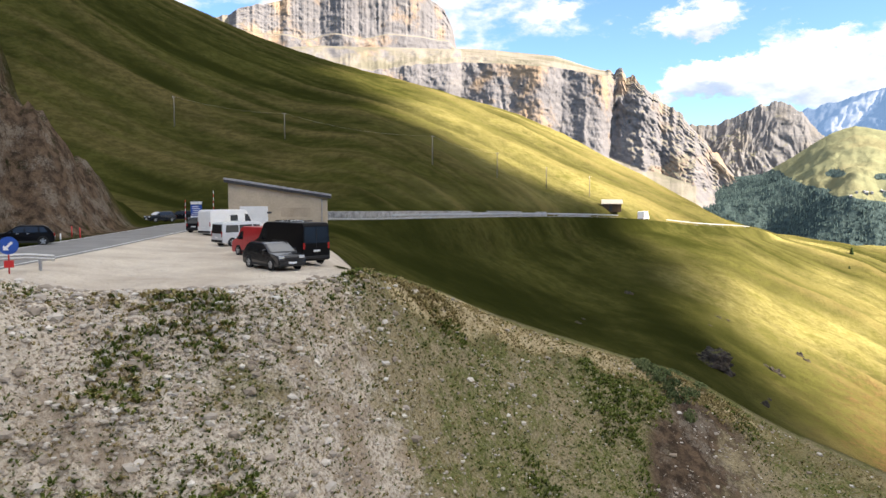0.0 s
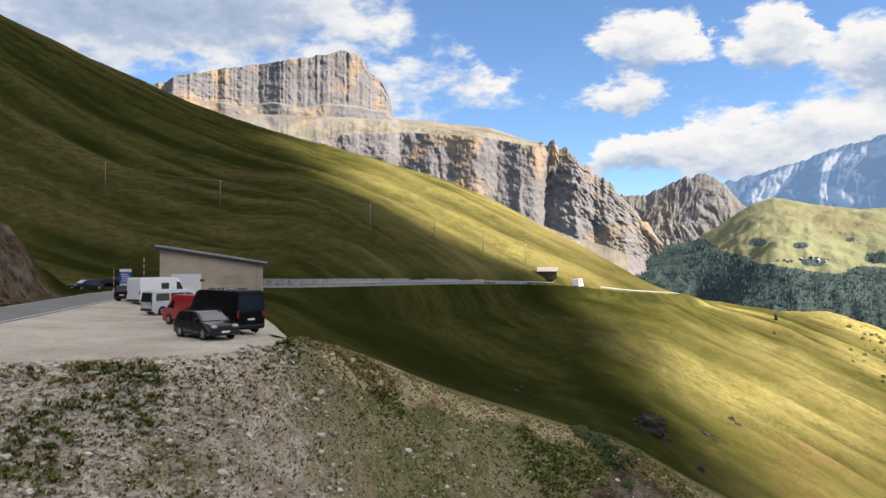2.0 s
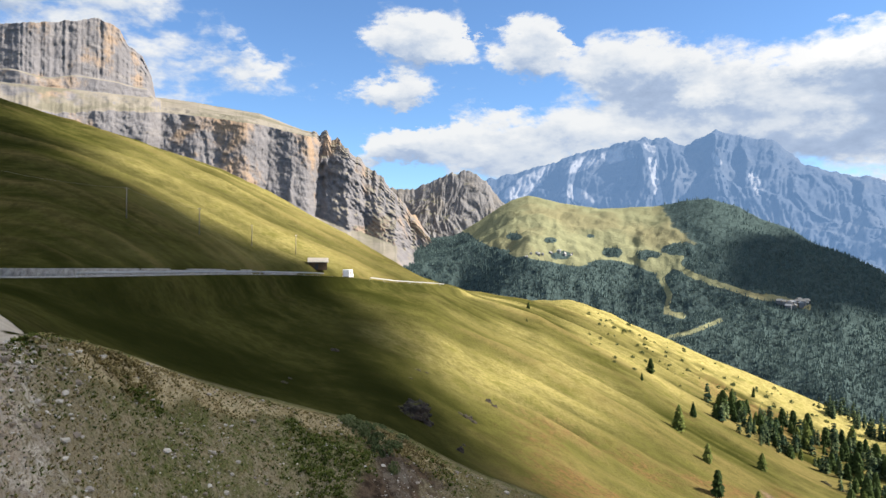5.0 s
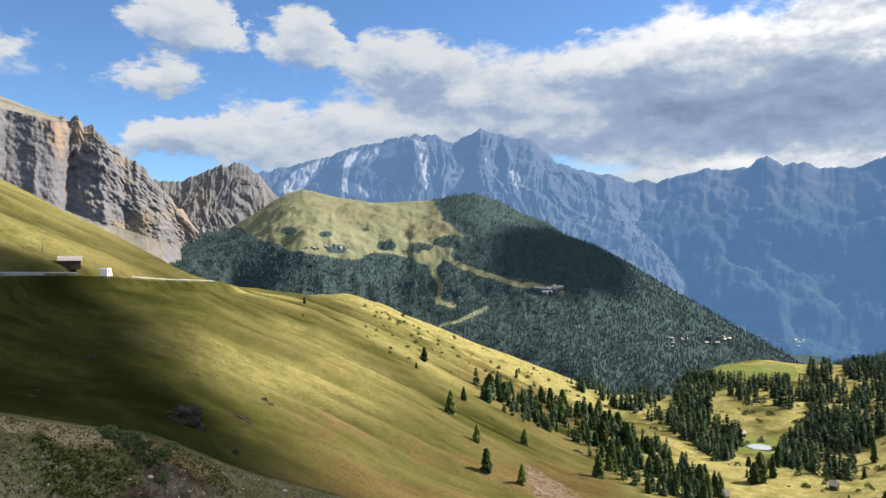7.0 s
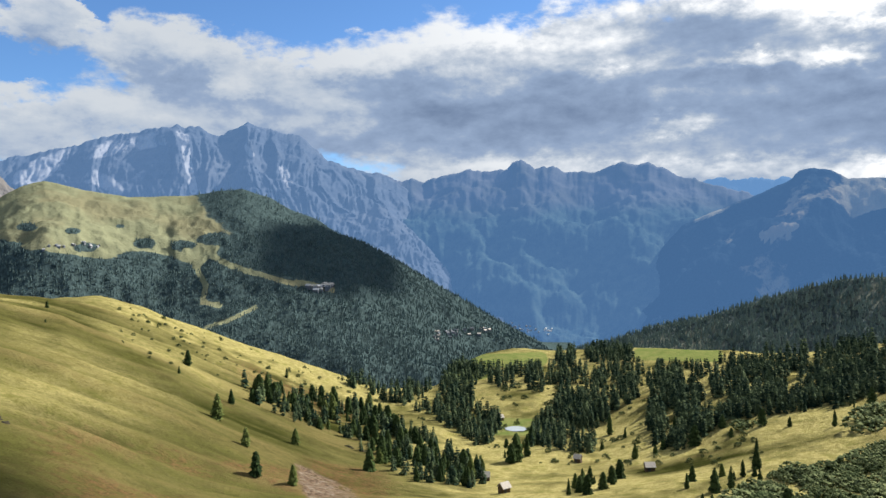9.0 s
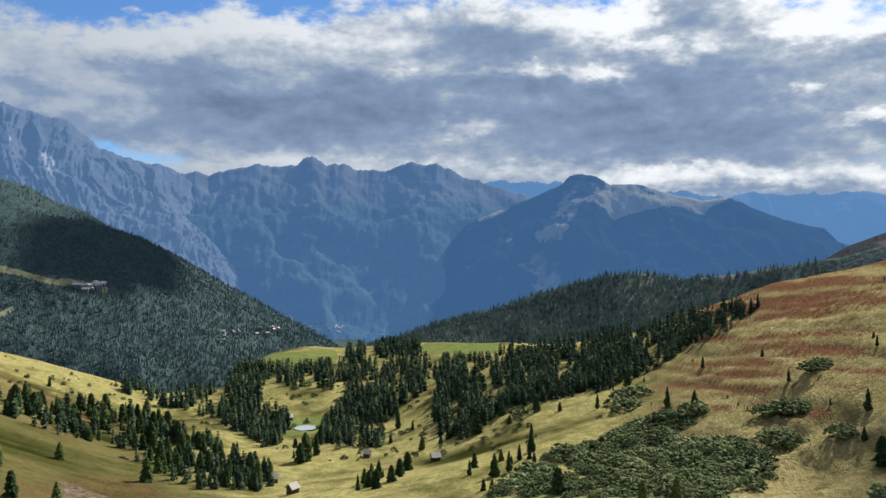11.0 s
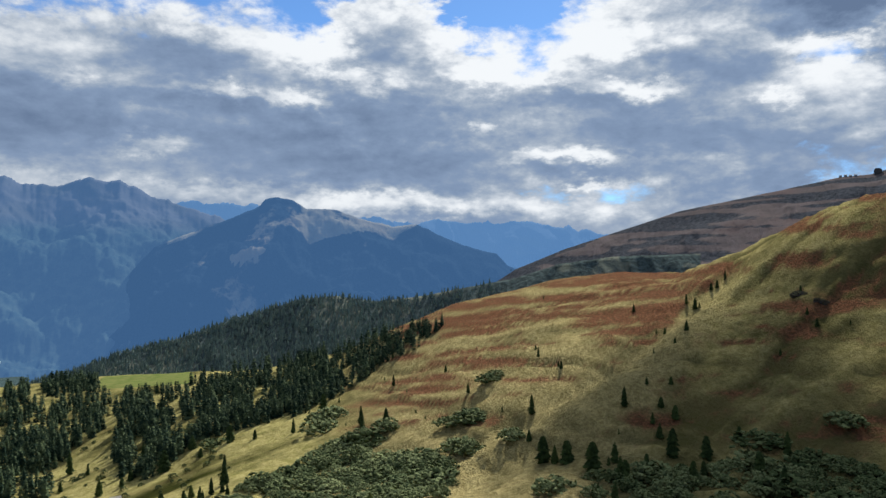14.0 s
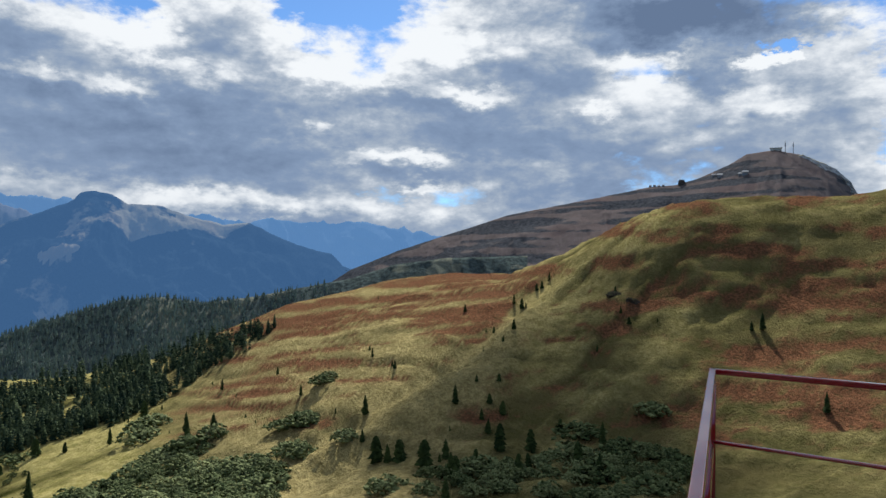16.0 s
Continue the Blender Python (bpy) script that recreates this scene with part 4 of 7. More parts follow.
def cliffs(name, label, material):
    """The table mountain: a lower wall, a ledge of pale scree, a two-tiered upper wall and a flat top."""
    crest = [(-29, 15), (-28.4, 17.3), (-26.4, 16.6), (-26.2, 15.2), (-23, 12.5), (-21.7, 13.6), (-20.8, 13.7), (-18.7, 12.6), (-17.6, 12.2), (-15.9, 12.65), (-14.5, 13.35), (-9, 14.45),
             (-2.7, 15.7), (-1.4, 15.2), (-0.9, 14.2), (0.1, 13.6), (0.7, 12.3), (1.0, 10.85), (3.2, 10.75), (8.3, 10.2), (11.4, 9.15), (12.6, 8.95), (14.0, 8.7), (15.2, 7.4), (17.5, 5.8), (18.2, 4.6), (20.7, 2.1), (22.5, 0)]
    brink = [(-29, 8.8), (-12, 9.1), (-9, 9.4), (-5, 9.25), (-1.8, 9.7), (1.5, 9.85), (4.9, 9.7), (8.3, 9.4), (11.4, 8.8), (13, 8.4), (15.2, 6.9), (18.2, 4.1), (21, 1.3), (22.5, -0.4)]
    scree = [(-29, 10.8), (-15.9, 11.3), (-12.5, 10.6), (-9, 10.85), (-4.2, 10.85), (0.9, 10.75), (1.6, 10.3)]
    base = [(-29, 5), (5, 4.5), (10.5, 3.3), (13.5, 2.3), (16, 1.5), (18.5, 0.7), (22.5, -2)]
    a = np.arange(-29, 22.5, 0.06)
    teeth = sstep(11.8, 13, a) * (1 - sstep(19.5, 21, a))
    jag = (0.07 - 0.058 * sstep(0.5, 1.5, a)) * fbm(a * 2.5, a * 0, 61, 4, 0.6) + teeth * (0.40 * np.abs(vnoise(a * 1.15, a * 0, 62)) + 0.16 * fbm(a * 3.1, a * 0, 69, 3, 0.6) - 0.15)
    t, l, b = heights(crest, a) + jag, heights(brink, a) + jag * 0.8, heights(base, a)
    l = np.minimum(l, t - 0.05)
    l2 = np.where(a < 1.3, np.minimum(heights(scree, a), t - 0.1), l + 0.45 * (t - l))
    tower = np.clip((t - l2) / 1.5 - 0.3, 0.02, 1)
    fl = 0.6 * fbm(a * 0.3, a * 0, 63, 3)

    def relief(s, seed, plan, tall):
        """Buttresses, chimneys and ledges of a wall; s runs up it from 0 to 1, tall: its height in degrees."""
        q = a + 0.20 * fbm(a * 0.6, a * 0 + s * tall * 0.25, seed + 9, 3) + 0.04 * fbm(a * 5, a * 0 + s * tall * 1.2, seed + 8, 3)
        fold = lambda f, up, k: np.abs(vnoise(q * f, a * 0 + s * tall * up, seed + k))
        deep = 1 - sstep(0.0, 0.22, np.abs(vnoise(q * 0.55, a * 0 + s * tall * 0.12, seed + 5)))  # chimneys
        out = 30 * fold(0.29, 0.16, 1) + 5 * fold(0.75, 1.2, 2) + 2 * fold(2.1, 1.5, 3) + 4.5 * fbm(q * 4, a * 0 + s * tall * 3.6, seed + 4, 5, 0.62)
        beds = 3.6 * vnoise(a * 0.4, s * tall * 2.4 + 0.9 * fbm(a * 0.5, a * 0, seed + 6, 3), seed + 7) + 1.4 * vnoise(a * 0.9, s * tall * 6.0, seed + 10)
        return np.interp(q, *zip(*plan)) - out + 11 * deep * (0.5 + 0.5 * vnoise(a * 0.4, a * 0 + s * 2, seed + 11)) + beds

    low_plan = [(-30, 0), (-20, 30), (-8.4, 60), (-6.8, 10), (0.4, 20), (1.3, 90), (3.2, 75), (6.6, 45), (7.3, 20), (8.9, 55), (10.6, 15), (12.3, 55), (13.4, 15), (14.6, -35), (16.2, 5), (18.4, -55), (20.2, -30), (23, -50)]
    top_plan = [(-30, 60), (-19, 20), (-17.6, 30), (-12.2, 70), (-11.4, 40), (-8.6, 62), (-7.7, 40), (-5.0, 55), (-4.2, 30), (-2.6, 45), (-1.0, 95), (0.9, 200), (6, 220), (23, 220)]
    rows = []
    r0 = 2500 + 60 * fl
    foot = r0 - 70 + (0.78 + 0.62 * teeth) * relief(0.02, 64, low_plan, 5.5)
    foot = np.convolve(np.pad(foot, 20, mode="edge"), np.ones(41) / 41, "valid") - 6 + 5 * fbm(a * 1.5, a * 0, 56, 4)
    for s in np.linspace(0, 1, 14):  # scree fans
        rows.append((foot - 8 - 260 * (1 - s), (b - 2.6) + 2.6 * s))
    for s in np.linspace(0.02, 1, 74):  # lower wall
        k = 0.78 + 0.62 * teeth
        rows.append((r0 - 70 + (110 + 90 * teeth) * s + k * relief(s, 64, low_plan, 5.5), b + (l - b) * s))
    lip = rows[-1][0]
    calm = lambda q, k: np.convolve(np.pad(q, k, mode="edge"), np.hanning(2 * k + 3)[1:-1] / np.hanning(2 * k + 3).sum(), "valid")
    brow, back = calm(lip, 14) + 6, 1 - 0.93 * teeth
    for s in np.linspace(0.08, 1, 16):  # ledge of scree
        edge = lip + (brow - lip) * sstep(0.0, 0.25, s) * (1 - teeth)
        u = s * s * (3 - 2 * s)
        rows.append((edge + ((r0 + 235) * (1 - teeth) + (lip + 18) * teeth - edge) * (1 - (1 - s) ** 3) * (0.4 + 0.6 * s) + 9 * fbm(a * 1.1, a * 0 + s * 4, 58, 4) * (1 - abs(2 * s - 1)), l + (l2 - l) * (0.25 * s + 0.75 * u) + 0.10 * fbm(a * 1.6, a * 0 + s * 3, 59, 3) * (1 - abs(2 * s - 1))))
    step = np.minimum(0.85, (t - l2) * 0.4) * (0.75 + 0.35 * vnoise(a * 0.5, a * 0, 57))
    for s in np.linspace(0.05, 1, 12):  # lower tier
        rows.append(((r0 + 240) * (1 - teeth) + (lip + 20) * teeth + (18 + 160 * (1 - tower)) * back * s + tower * 0.55 * relief(s, 166, top_plan, 0.9), l2 + step * s))
    edge = rows[-1][0]
    for s in np.linspace(0.25, 1, 4):
        rows.append((edge + 26 * back * s, l2 + step + 0.07 * s))
    edge = rows[-1][0]
    l3, rim = l2 + step + 0.07, relief(0.0, 186, top_plan, 3.5)
    for s in np.linspace(0.02, 1, 54):  # upper wall
        rows.append((edge + (60 + 240 * (1 - tower)) * back * s + 0.62 * tower * (relief(s, 186, top_plan, 3.5) - rim), l3 + (t - l3) * s))
    edge = rows[-1][0]
    for s in np.linspace(0.2, 1, 6):
        rows.append((edge + 500 * s, t * (1 - s * s) + (b - 3) * s * s))
    rr = np.stack([q[0] for q in rows])
    ee = np.stack([q[1] for q in rows])
    aa = a[None, :] + 0 * rr
    z = EYE + rr * np.tan(np.radians(ee))
    v = np.stack([rr * np.sin(np.radians(aa)), rr * np.cos(np.radians(aa)), z], -1)
    ob = fast_mesh(name, v.reshape(-1, 3), grid_quads(len(a), len(rows)), material)
    return tagged(ob, label, "mountain")


MARM = [(24.5, 4.5), (25.4, 5.8), (29.1, 6.7), (32.9, 7.9), (36.1, 8.6), (38.5, 8.7), (39.8, 8.15), (41.9, 9.15), (43.6, 8.6), (45.8, 8.1), (47.7, 6.5), (50.4, 5.6), (53.0, 4.9), (54.6, 3.6), (56.5, 1.2), (59, -2.0), (61, -4.5)]
RANGE = [(44, 5.5), (48.6, 6.1), (52.4, 5.3), (53, 4.95), (54.3, 5.25), (55, 4.95), (58, 5.8), (60.6, 5.6), (61.3, 5.65), (61.7, 6.25), (62.4, 6.45), (63.2, 6.05), (63.4, 5.8), (64.2, 5.98), (65.1, 5.85), (65.6, 5.5), (66.8, 5.6), (68.2, 5.45), (69.2, 6.05), (69.9, 6.25), (70.7, 5.9), (71.8, 5.95), (72.6, 5.6), (73.8, 5.05), (77.3, 4.0), (80, 3.0), (84, 2)]
FAR_RANGE = [(72, 4.5), (75.9, 4.6), (79.3, 4.6), (81.6, 4.4), (90, 3.75), (92.9, 3.4), (94.6, 3.65), (96.2, 3.35), (97.5, 3.3), (99.5, 3.45), (101.5, 3.6), (102.3, 3.35), (103.1, 3.0), (103.9, 3.15), (104.6, 3.15), (105.3, 2.7), (106, 2.8), (106.7, 2.45), (108, 2.3), (112, 2.2), (120, 2)]
TABLE = [(66, -8), (68.8, -5.0), (71.6, -1.5), (74.1, 1.4), (77.6, 2.9), (80.1, 3.9), (81.4, 4.5), (81.75, 5.0), (82.7, 5.2), (83.75, 4.98), (84.8, 4.4), (86.5, 4.3), (88.7, 3.7), (91.2, 3.1), (93.1, 3.2), (95.0, 2.4), (97.0, 1.5), (99.1, 1.05), (100, 0.2), (104, -2)]
CONE = [(16.5, 3.6), (18.1, 4.9), (19.5, 4.85), (21.0, 5.5), (22.6, 6.25), (23.4, 6.4), (24.6, 6.0), (25.8, 5.0), (27.0, 3.7), (28.3, 2.5), (29.6, 1.6), (31, 0.6)]
ALP = [(16, -0.2), (18.7, 0.45), (21, 1.3), (23, 1.5), (24.9, 2.7), (26.2, 3.6), (27.2, 4.2), (28.5, 4.6), (31, 4.0), (33.8, 3.6), (37.8, 3.75), (39.8, 4.15), (41.5, 4.3), (43.5, 3.7), (44.9, 2.85), (46.9, 2.1), (48.3, 1.1), (50.2, 0.4), (52.4, -0.8), (56.4, -3.2), (59.9, -5.2), (63.2, -7), (66, -9)]
WOOD_RIDGE = [(62, -9), (68.8, -7.2), (72.5, -5.9), (75.8, -5.1), (80.1, -3.7), (84.4, -2.4), (87, -2.2), (90, -2.6), (92.9, -2.3), (97.1, -1.5), (100.7, -0.8), (104, 0.3), (108, 0.8), (114, 1)]
RODELLA = [(94, -5), (97, -2.5), (100.6, -0.15), (104, 1.25), (107.4, 2.4), (112.6, 4.1), (118.9, 5.3), (123, 6.1), (124.8, 6.2), (126.3, 6.6), (128.4, 7.5), (129.6, 8.2), (131.4, 8.4), (133.2, 7.95), (135.2, 6.9), (136.1, 5.9), (136.5, 4.8), (140, 4.2)]

ground = build_ground()
cliffs("mesa_cliff", "banded pale grey limestone table mountain with orange streaks", MAT_CLIFF)
massif("cone_peak", "rugged grey rock peak above wooded slopes", CONE, 2560, 2960, -3.0, MAT_CONE, 120, 0.05, 1.0, 46, 8, 0.20, 31, ribs=0.8, crag=8)
massif("backdrop_glacier_mountain", "hazy blue mountain with snow patches", MARM, 2900, 4350, -6, MAT_MARM, 110, 0.08, 1.0, 40, 85, 0.14, 41, category="backdrop", turf=snow_and_pale_rock, crag=26)
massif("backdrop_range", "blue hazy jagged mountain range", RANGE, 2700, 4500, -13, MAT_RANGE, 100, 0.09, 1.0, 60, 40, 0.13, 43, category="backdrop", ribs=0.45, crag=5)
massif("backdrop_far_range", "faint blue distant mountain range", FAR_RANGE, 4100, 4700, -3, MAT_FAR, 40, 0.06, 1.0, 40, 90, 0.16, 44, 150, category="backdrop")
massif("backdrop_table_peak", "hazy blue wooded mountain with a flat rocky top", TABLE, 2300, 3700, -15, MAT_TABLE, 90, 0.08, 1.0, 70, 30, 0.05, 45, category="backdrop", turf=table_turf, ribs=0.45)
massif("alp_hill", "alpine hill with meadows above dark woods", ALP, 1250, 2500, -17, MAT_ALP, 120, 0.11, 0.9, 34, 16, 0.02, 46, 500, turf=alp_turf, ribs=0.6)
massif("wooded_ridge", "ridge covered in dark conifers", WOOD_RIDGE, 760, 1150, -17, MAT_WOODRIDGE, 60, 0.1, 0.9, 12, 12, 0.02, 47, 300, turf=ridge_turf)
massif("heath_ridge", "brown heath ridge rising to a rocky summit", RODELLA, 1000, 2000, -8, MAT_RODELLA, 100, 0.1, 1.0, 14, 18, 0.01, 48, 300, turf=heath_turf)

SUMMIT = [(129.6, 5.0), (130.6, 6.3), (131.6, 7.3), (132.4, 7.9), (133.2, 8.0), (134.2, 7.5), (135.2, 6.98), (136.1, 6.0), (136.7, 4.7)]
massif("summit_cliff", "pale grey rock face below the ridge summit", SUMMIT, 1880, 1975, 4.4, MAT_SUMMIT, 70, 0.04, 1.0, 5, 9, 0.05, 49, 60, ribs=3.0, crag=6)


# ---- clouds out of view, shaped to lay shade on the near slopes, alp and spur ----
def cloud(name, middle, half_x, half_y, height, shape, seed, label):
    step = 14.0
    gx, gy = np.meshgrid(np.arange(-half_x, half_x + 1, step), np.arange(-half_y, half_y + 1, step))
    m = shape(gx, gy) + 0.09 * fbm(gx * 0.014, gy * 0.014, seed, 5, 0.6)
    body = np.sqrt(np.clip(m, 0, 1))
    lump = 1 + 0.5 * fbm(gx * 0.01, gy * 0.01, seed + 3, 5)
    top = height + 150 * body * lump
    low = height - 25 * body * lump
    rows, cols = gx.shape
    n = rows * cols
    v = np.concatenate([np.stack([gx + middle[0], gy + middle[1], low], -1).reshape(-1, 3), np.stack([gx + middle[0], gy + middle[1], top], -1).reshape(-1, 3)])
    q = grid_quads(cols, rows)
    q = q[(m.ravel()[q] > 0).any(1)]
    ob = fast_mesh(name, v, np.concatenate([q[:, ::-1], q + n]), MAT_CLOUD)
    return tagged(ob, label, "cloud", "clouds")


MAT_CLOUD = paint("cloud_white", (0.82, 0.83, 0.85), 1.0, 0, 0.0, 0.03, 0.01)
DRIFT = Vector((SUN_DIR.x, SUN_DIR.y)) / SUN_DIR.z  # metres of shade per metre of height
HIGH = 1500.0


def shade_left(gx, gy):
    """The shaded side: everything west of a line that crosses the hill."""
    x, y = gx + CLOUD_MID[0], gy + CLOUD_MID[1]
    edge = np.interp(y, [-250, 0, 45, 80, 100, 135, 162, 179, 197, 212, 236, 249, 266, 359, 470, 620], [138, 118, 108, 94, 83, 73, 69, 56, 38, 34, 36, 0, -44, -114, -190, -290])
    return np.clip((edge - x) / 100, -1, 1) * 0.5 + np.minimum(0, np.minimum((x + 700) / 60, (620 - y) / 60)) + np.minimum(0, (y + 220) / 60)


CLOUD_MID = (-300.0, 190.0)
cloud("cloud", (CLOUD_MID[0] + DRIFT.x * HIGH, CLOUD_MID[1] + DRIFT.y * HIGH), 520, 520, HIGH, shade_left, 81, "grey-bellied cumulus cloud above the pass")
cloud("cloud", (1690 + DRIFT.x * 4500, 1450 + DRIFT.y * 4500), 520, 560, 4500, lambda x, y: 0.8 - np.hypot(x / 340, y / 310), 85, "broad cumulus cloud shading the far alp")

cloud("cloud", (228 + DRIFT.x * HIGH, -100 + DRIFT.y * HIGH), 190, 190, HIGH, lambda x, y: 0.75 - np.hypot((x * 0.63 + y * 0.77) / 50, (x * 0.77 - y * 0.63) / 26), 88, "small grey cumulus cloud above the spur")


# ---- things: tools ----
def part(name, bm, mat, parent, label=""):
    """Links a bmesh as one mesh object under a thing."""
    me = bpy.data.meshes.new(name)
    bm.normal_update()
    bm.to_mesh(me)
    bm.free()
    if mat:
        me.materials.append(mat)
    ob = new(name, me)
    ob.parent = parent
    if label:
        tagged(ob, label)
    return ob


def thing(name, m, label, category, group=""):
    ob = new(name)
    ob.empty_display_size = 0.2
    ob.matrix_world = m
    return tagged(ob, label, category, group)


def box(size, at=(0, 0, 0), bevel=0.0, turn=None, bm=None):
    """A box standing on its underside's middle, added to bm."""
    own = bmesh.new()
    bmesh.ops.create_cube(own, size=1.0)
    for v in own.verts:
        v.co = Vector((v.co.x * size[0], v.co.y * size[1], (v.co.z + 0.5) * size[2]))
    if bevel:
        bmesh.ops.bevel(own, geom=list(own.edges), offset=bevel, segments=2, affect="EDGES", profile=0.6)
    if turn is not None:
        bmesh.ops.transform(own, matrix=turn, verts=own.verts)
    bmesh.ops.translate(own, vec=Vector(at), verts=own.verts)
    return merge(bm, own)


def merge(bm, own):
    if bm is None:
        return own
    me = bpy.data.meshes.new("tmp")
    own.to_mesh(me)
    own.free()
    bm.from_mesh(me)
    bpy.data.meshes.remove(me)
    return bm


def rod(a, b, r0, r1=None, sides=10, bm=None):
    """A round bar from a to b."""
    a, b = Vector(a), Vector(b)
    own = bmesh.new()
    bmesh.ops.create_cone(own, cap_ends=True, segments=sides, radius1=r0, radius2=r0 if r1 is None else r1, depth=(b - a).length)
    q = (b - a).to_track_quat("Z", "Y").to_matrix().to_4x4()
    bmesh.ops.transform(own, matrix=Matrix.Translation((a + b) / 2) @ q, verts=own.verts)
    for f in own.faces:
        f.smooth = len(f.verts) == 4
    return merge(bm, own)


def poly(points, thick=None, bm=None):
    """A flat face through the points, given depth along its normal."""
    own = bm or bmesh.new()
    f = own.faces.new([own.verts.new(p) for p in points])
    if thick:
        own.normal_update()
        n = f.normal.copy() * thick
        g = bmesh.ops.extrude_face_region(own, geom=[f])
        bmesh.ops.translate(own, vec=n, verts=[v for v in g["geom"] if isinstance(v, bmesh.types.BMVert)])
    return own


MAT_ASPHALT = paint("asphalt", (0.21, 0.205, 0.20), 0.85, 0, 0.3, 0.1, 0.4, 0.2)
MAT_LINE = paint("road_line", (0.75, 0.75, 0.72), 0.7, 0, 0.3, 0.15, 2)
MAT_RENDER = paint("beige_render", (0.52, 0.43, 0.32), 0.9, 0, 0.2, 0.08, 0.7, 0.2)
MAT_ROOF = paint("grey_sheet_roof", (0.36, 0.36, 0.37), 0.55, 0.2, 0.4, 0.12, 1.5)
MAT_FASCIA = paint("dark_fascia", (0.05, 0.05, 0.055), 0.7, 0, 0.3, 0.1, 2)
MAT_WHITE = paint("white_paint", (0.78, 0.78, 0.77), 0.35, 0, 0.5, 0.04, 1.5, 0, 0.4)
MAT_SILVER = paint("pale_silver_paint", (0.55, 0.57, 0.60), 0.35, 0.3, 0.5, 0.04, 1.5, 0, 0.5)
MAT_BLACK = paint("black_paint", (0.003, 0.003, 0.004), 0.45, 0, 0.12, 0.1, 1.5, 0, 0.0)
MAT_GREY = paint("dark_grey_paint", (0.008, 0.010, 0.014), 0.22, 0.0, 0.4, 0.08, 1.5, 0, 0.3)
MAT_RED = paint("red_paint", (0.42, 0.012, 0.018), 0.35, 0, 0.5, 0.06, 1.5, 0, 0.5)
MAT_GLASS = paint("dark_car_glass", (0.012, 0.014, 0.017), 0.08, 0, 0.4, 0.05, 1)
MAT_SCREEN = paint("windscreen_glass", (0.05, 0.055, 0.06), 0.05, 0, 1.0, 0.05, 1, 0, 1.0)
MAT_TYRE = paint("tyre_rubber", (0.014, 0.014, 0.014), 0.9, 0, 0.2, 0.1, 6)
MAT_RIM = paint("alloy_rim", (0.42, 0.43, 0.45), 0.35, 0.8, 0.5, 0.08, 6)
MAT_TRIM = paint("black_plastic", (0.02, 0.02, 0.021), 0.7, 0, 0.3, 0.1, 5)
MAT_LAMP = paint("clear_lamp", (0.62, 0.64, 0.66), 0.12, 0.2, 0.6, 0.03, 4)
MAT_TAIL = paint("red_lamp", (0.35, 0.015, 0.012), 0.2, 0, 0.5, 0.05, 4)
MAT_ZINC = paint("galvanised_steel", (0.46, 0.47, 0.48), 0.45, 0.7, 0.5, 0.1, 3)
MAT_TIMBER = paint("weathered_timber", (0.11, 0.075, 0.048), 0.85, 0, 0.2, 0.2, 2.5, 0.3)
MAT_SHINGLE = paint("silvery_shingle", (0.44, 0.40, 0.35), 0.8, 0, 0.3, 0.15, 2.0, 0.3)
MAT_GREYWOOD = paint("grey_wood", (0.28, 0.25, 0.21), 0.85, 0, 0.2, 0.15, 4, 0.2)
MAT_BLUE = paint("blue_sign", (0.012, 0.075, 0.36), 0.4, 0, 0.5, 0.04, 4)
MAT_SIGNWHITE = paint("white_sign", (0.8, 0.8, 0.8), 0.4, 0, 0.5, 0.03, 4)
MAT_SIGNRED = paint("red_sign", (0.55, 0.02, 0.02), 0.4, 0, 0.5, 0.04, 4)
MAT_STONEWALL = paint("grey_wall_stone", (0.42, 0.40, 0.37), 0.95, 0, 0.2, 0.26, 1.2, 0.5)
MAT_RAIL = paint("red_rail_paint", (0.24, 0.006, 0.011), 0.16, 0, 0.5, 0.08, 12, 0, 0.4)
for node in MAT_RAIL.node_tree.nodes:
    if node.type == "BSDF_PRINCIPLED":
        node.inputs["Coat IOR"].default_value, node.inputs["Coat Roughness"].default_value = 2.4, 0.04
MAT_PLANKS = paint("terrace_boards", (0.22, 0.16, 0.11), 0.8, 0, 0.3, 0.15, 3, 0.2)


# ---- road, wall and barriers ----
def offset_path(side, lift, s0=0.0, s1=1.0, step=1):
    p = ROAD[int(s0 * 259):int(s1 * 259) + 1:step]
    t = np.gradient(p[:, :2], axis=0)
    t /= np.linalg.norm(t, axis=1)[:, None]
    n = np.stack([t[:, 1], -t[:, 0]], 1)  # to the right of travel
    return np.concatenate([p[:, :2] + n * side, p[:, 2:3] + lift], 1)


def ribbon(name, sides, lifts, mat, label, category, s0=0.0, s1=1.0, step=1):
    rails = [offset_path(a, b, s0, s1, step) for a, b in zip(sides, lifts)]
    v = np.stack(rails)
    ob = fast_mesh(name, v.reshape(-1, 3), grid_quads(v.shape[1], len(sides))[:, ::-1], mat, False)
    return tagged(ob, label, category, kind="structure")


ribbon("road", (-3.4, -3.2, -1.1, 1.1, 3.2, 3.4), (-0.25, 0.05, 0.09, 0.09, 0.05, -0.25), MAT_ASPHALT, "grey asphalt mountain road along the slope", "road")
ribbon("road_edge_line", (-3.05, -2.9), (0.066, 0.068), MAT_LINE, "white painted line along the road edge", "road line")
ribbon("road_edge_line", (2.9, 3.05), (0.068, 0.066), MAT_LINE, "white painted line along the road edge", "road line")


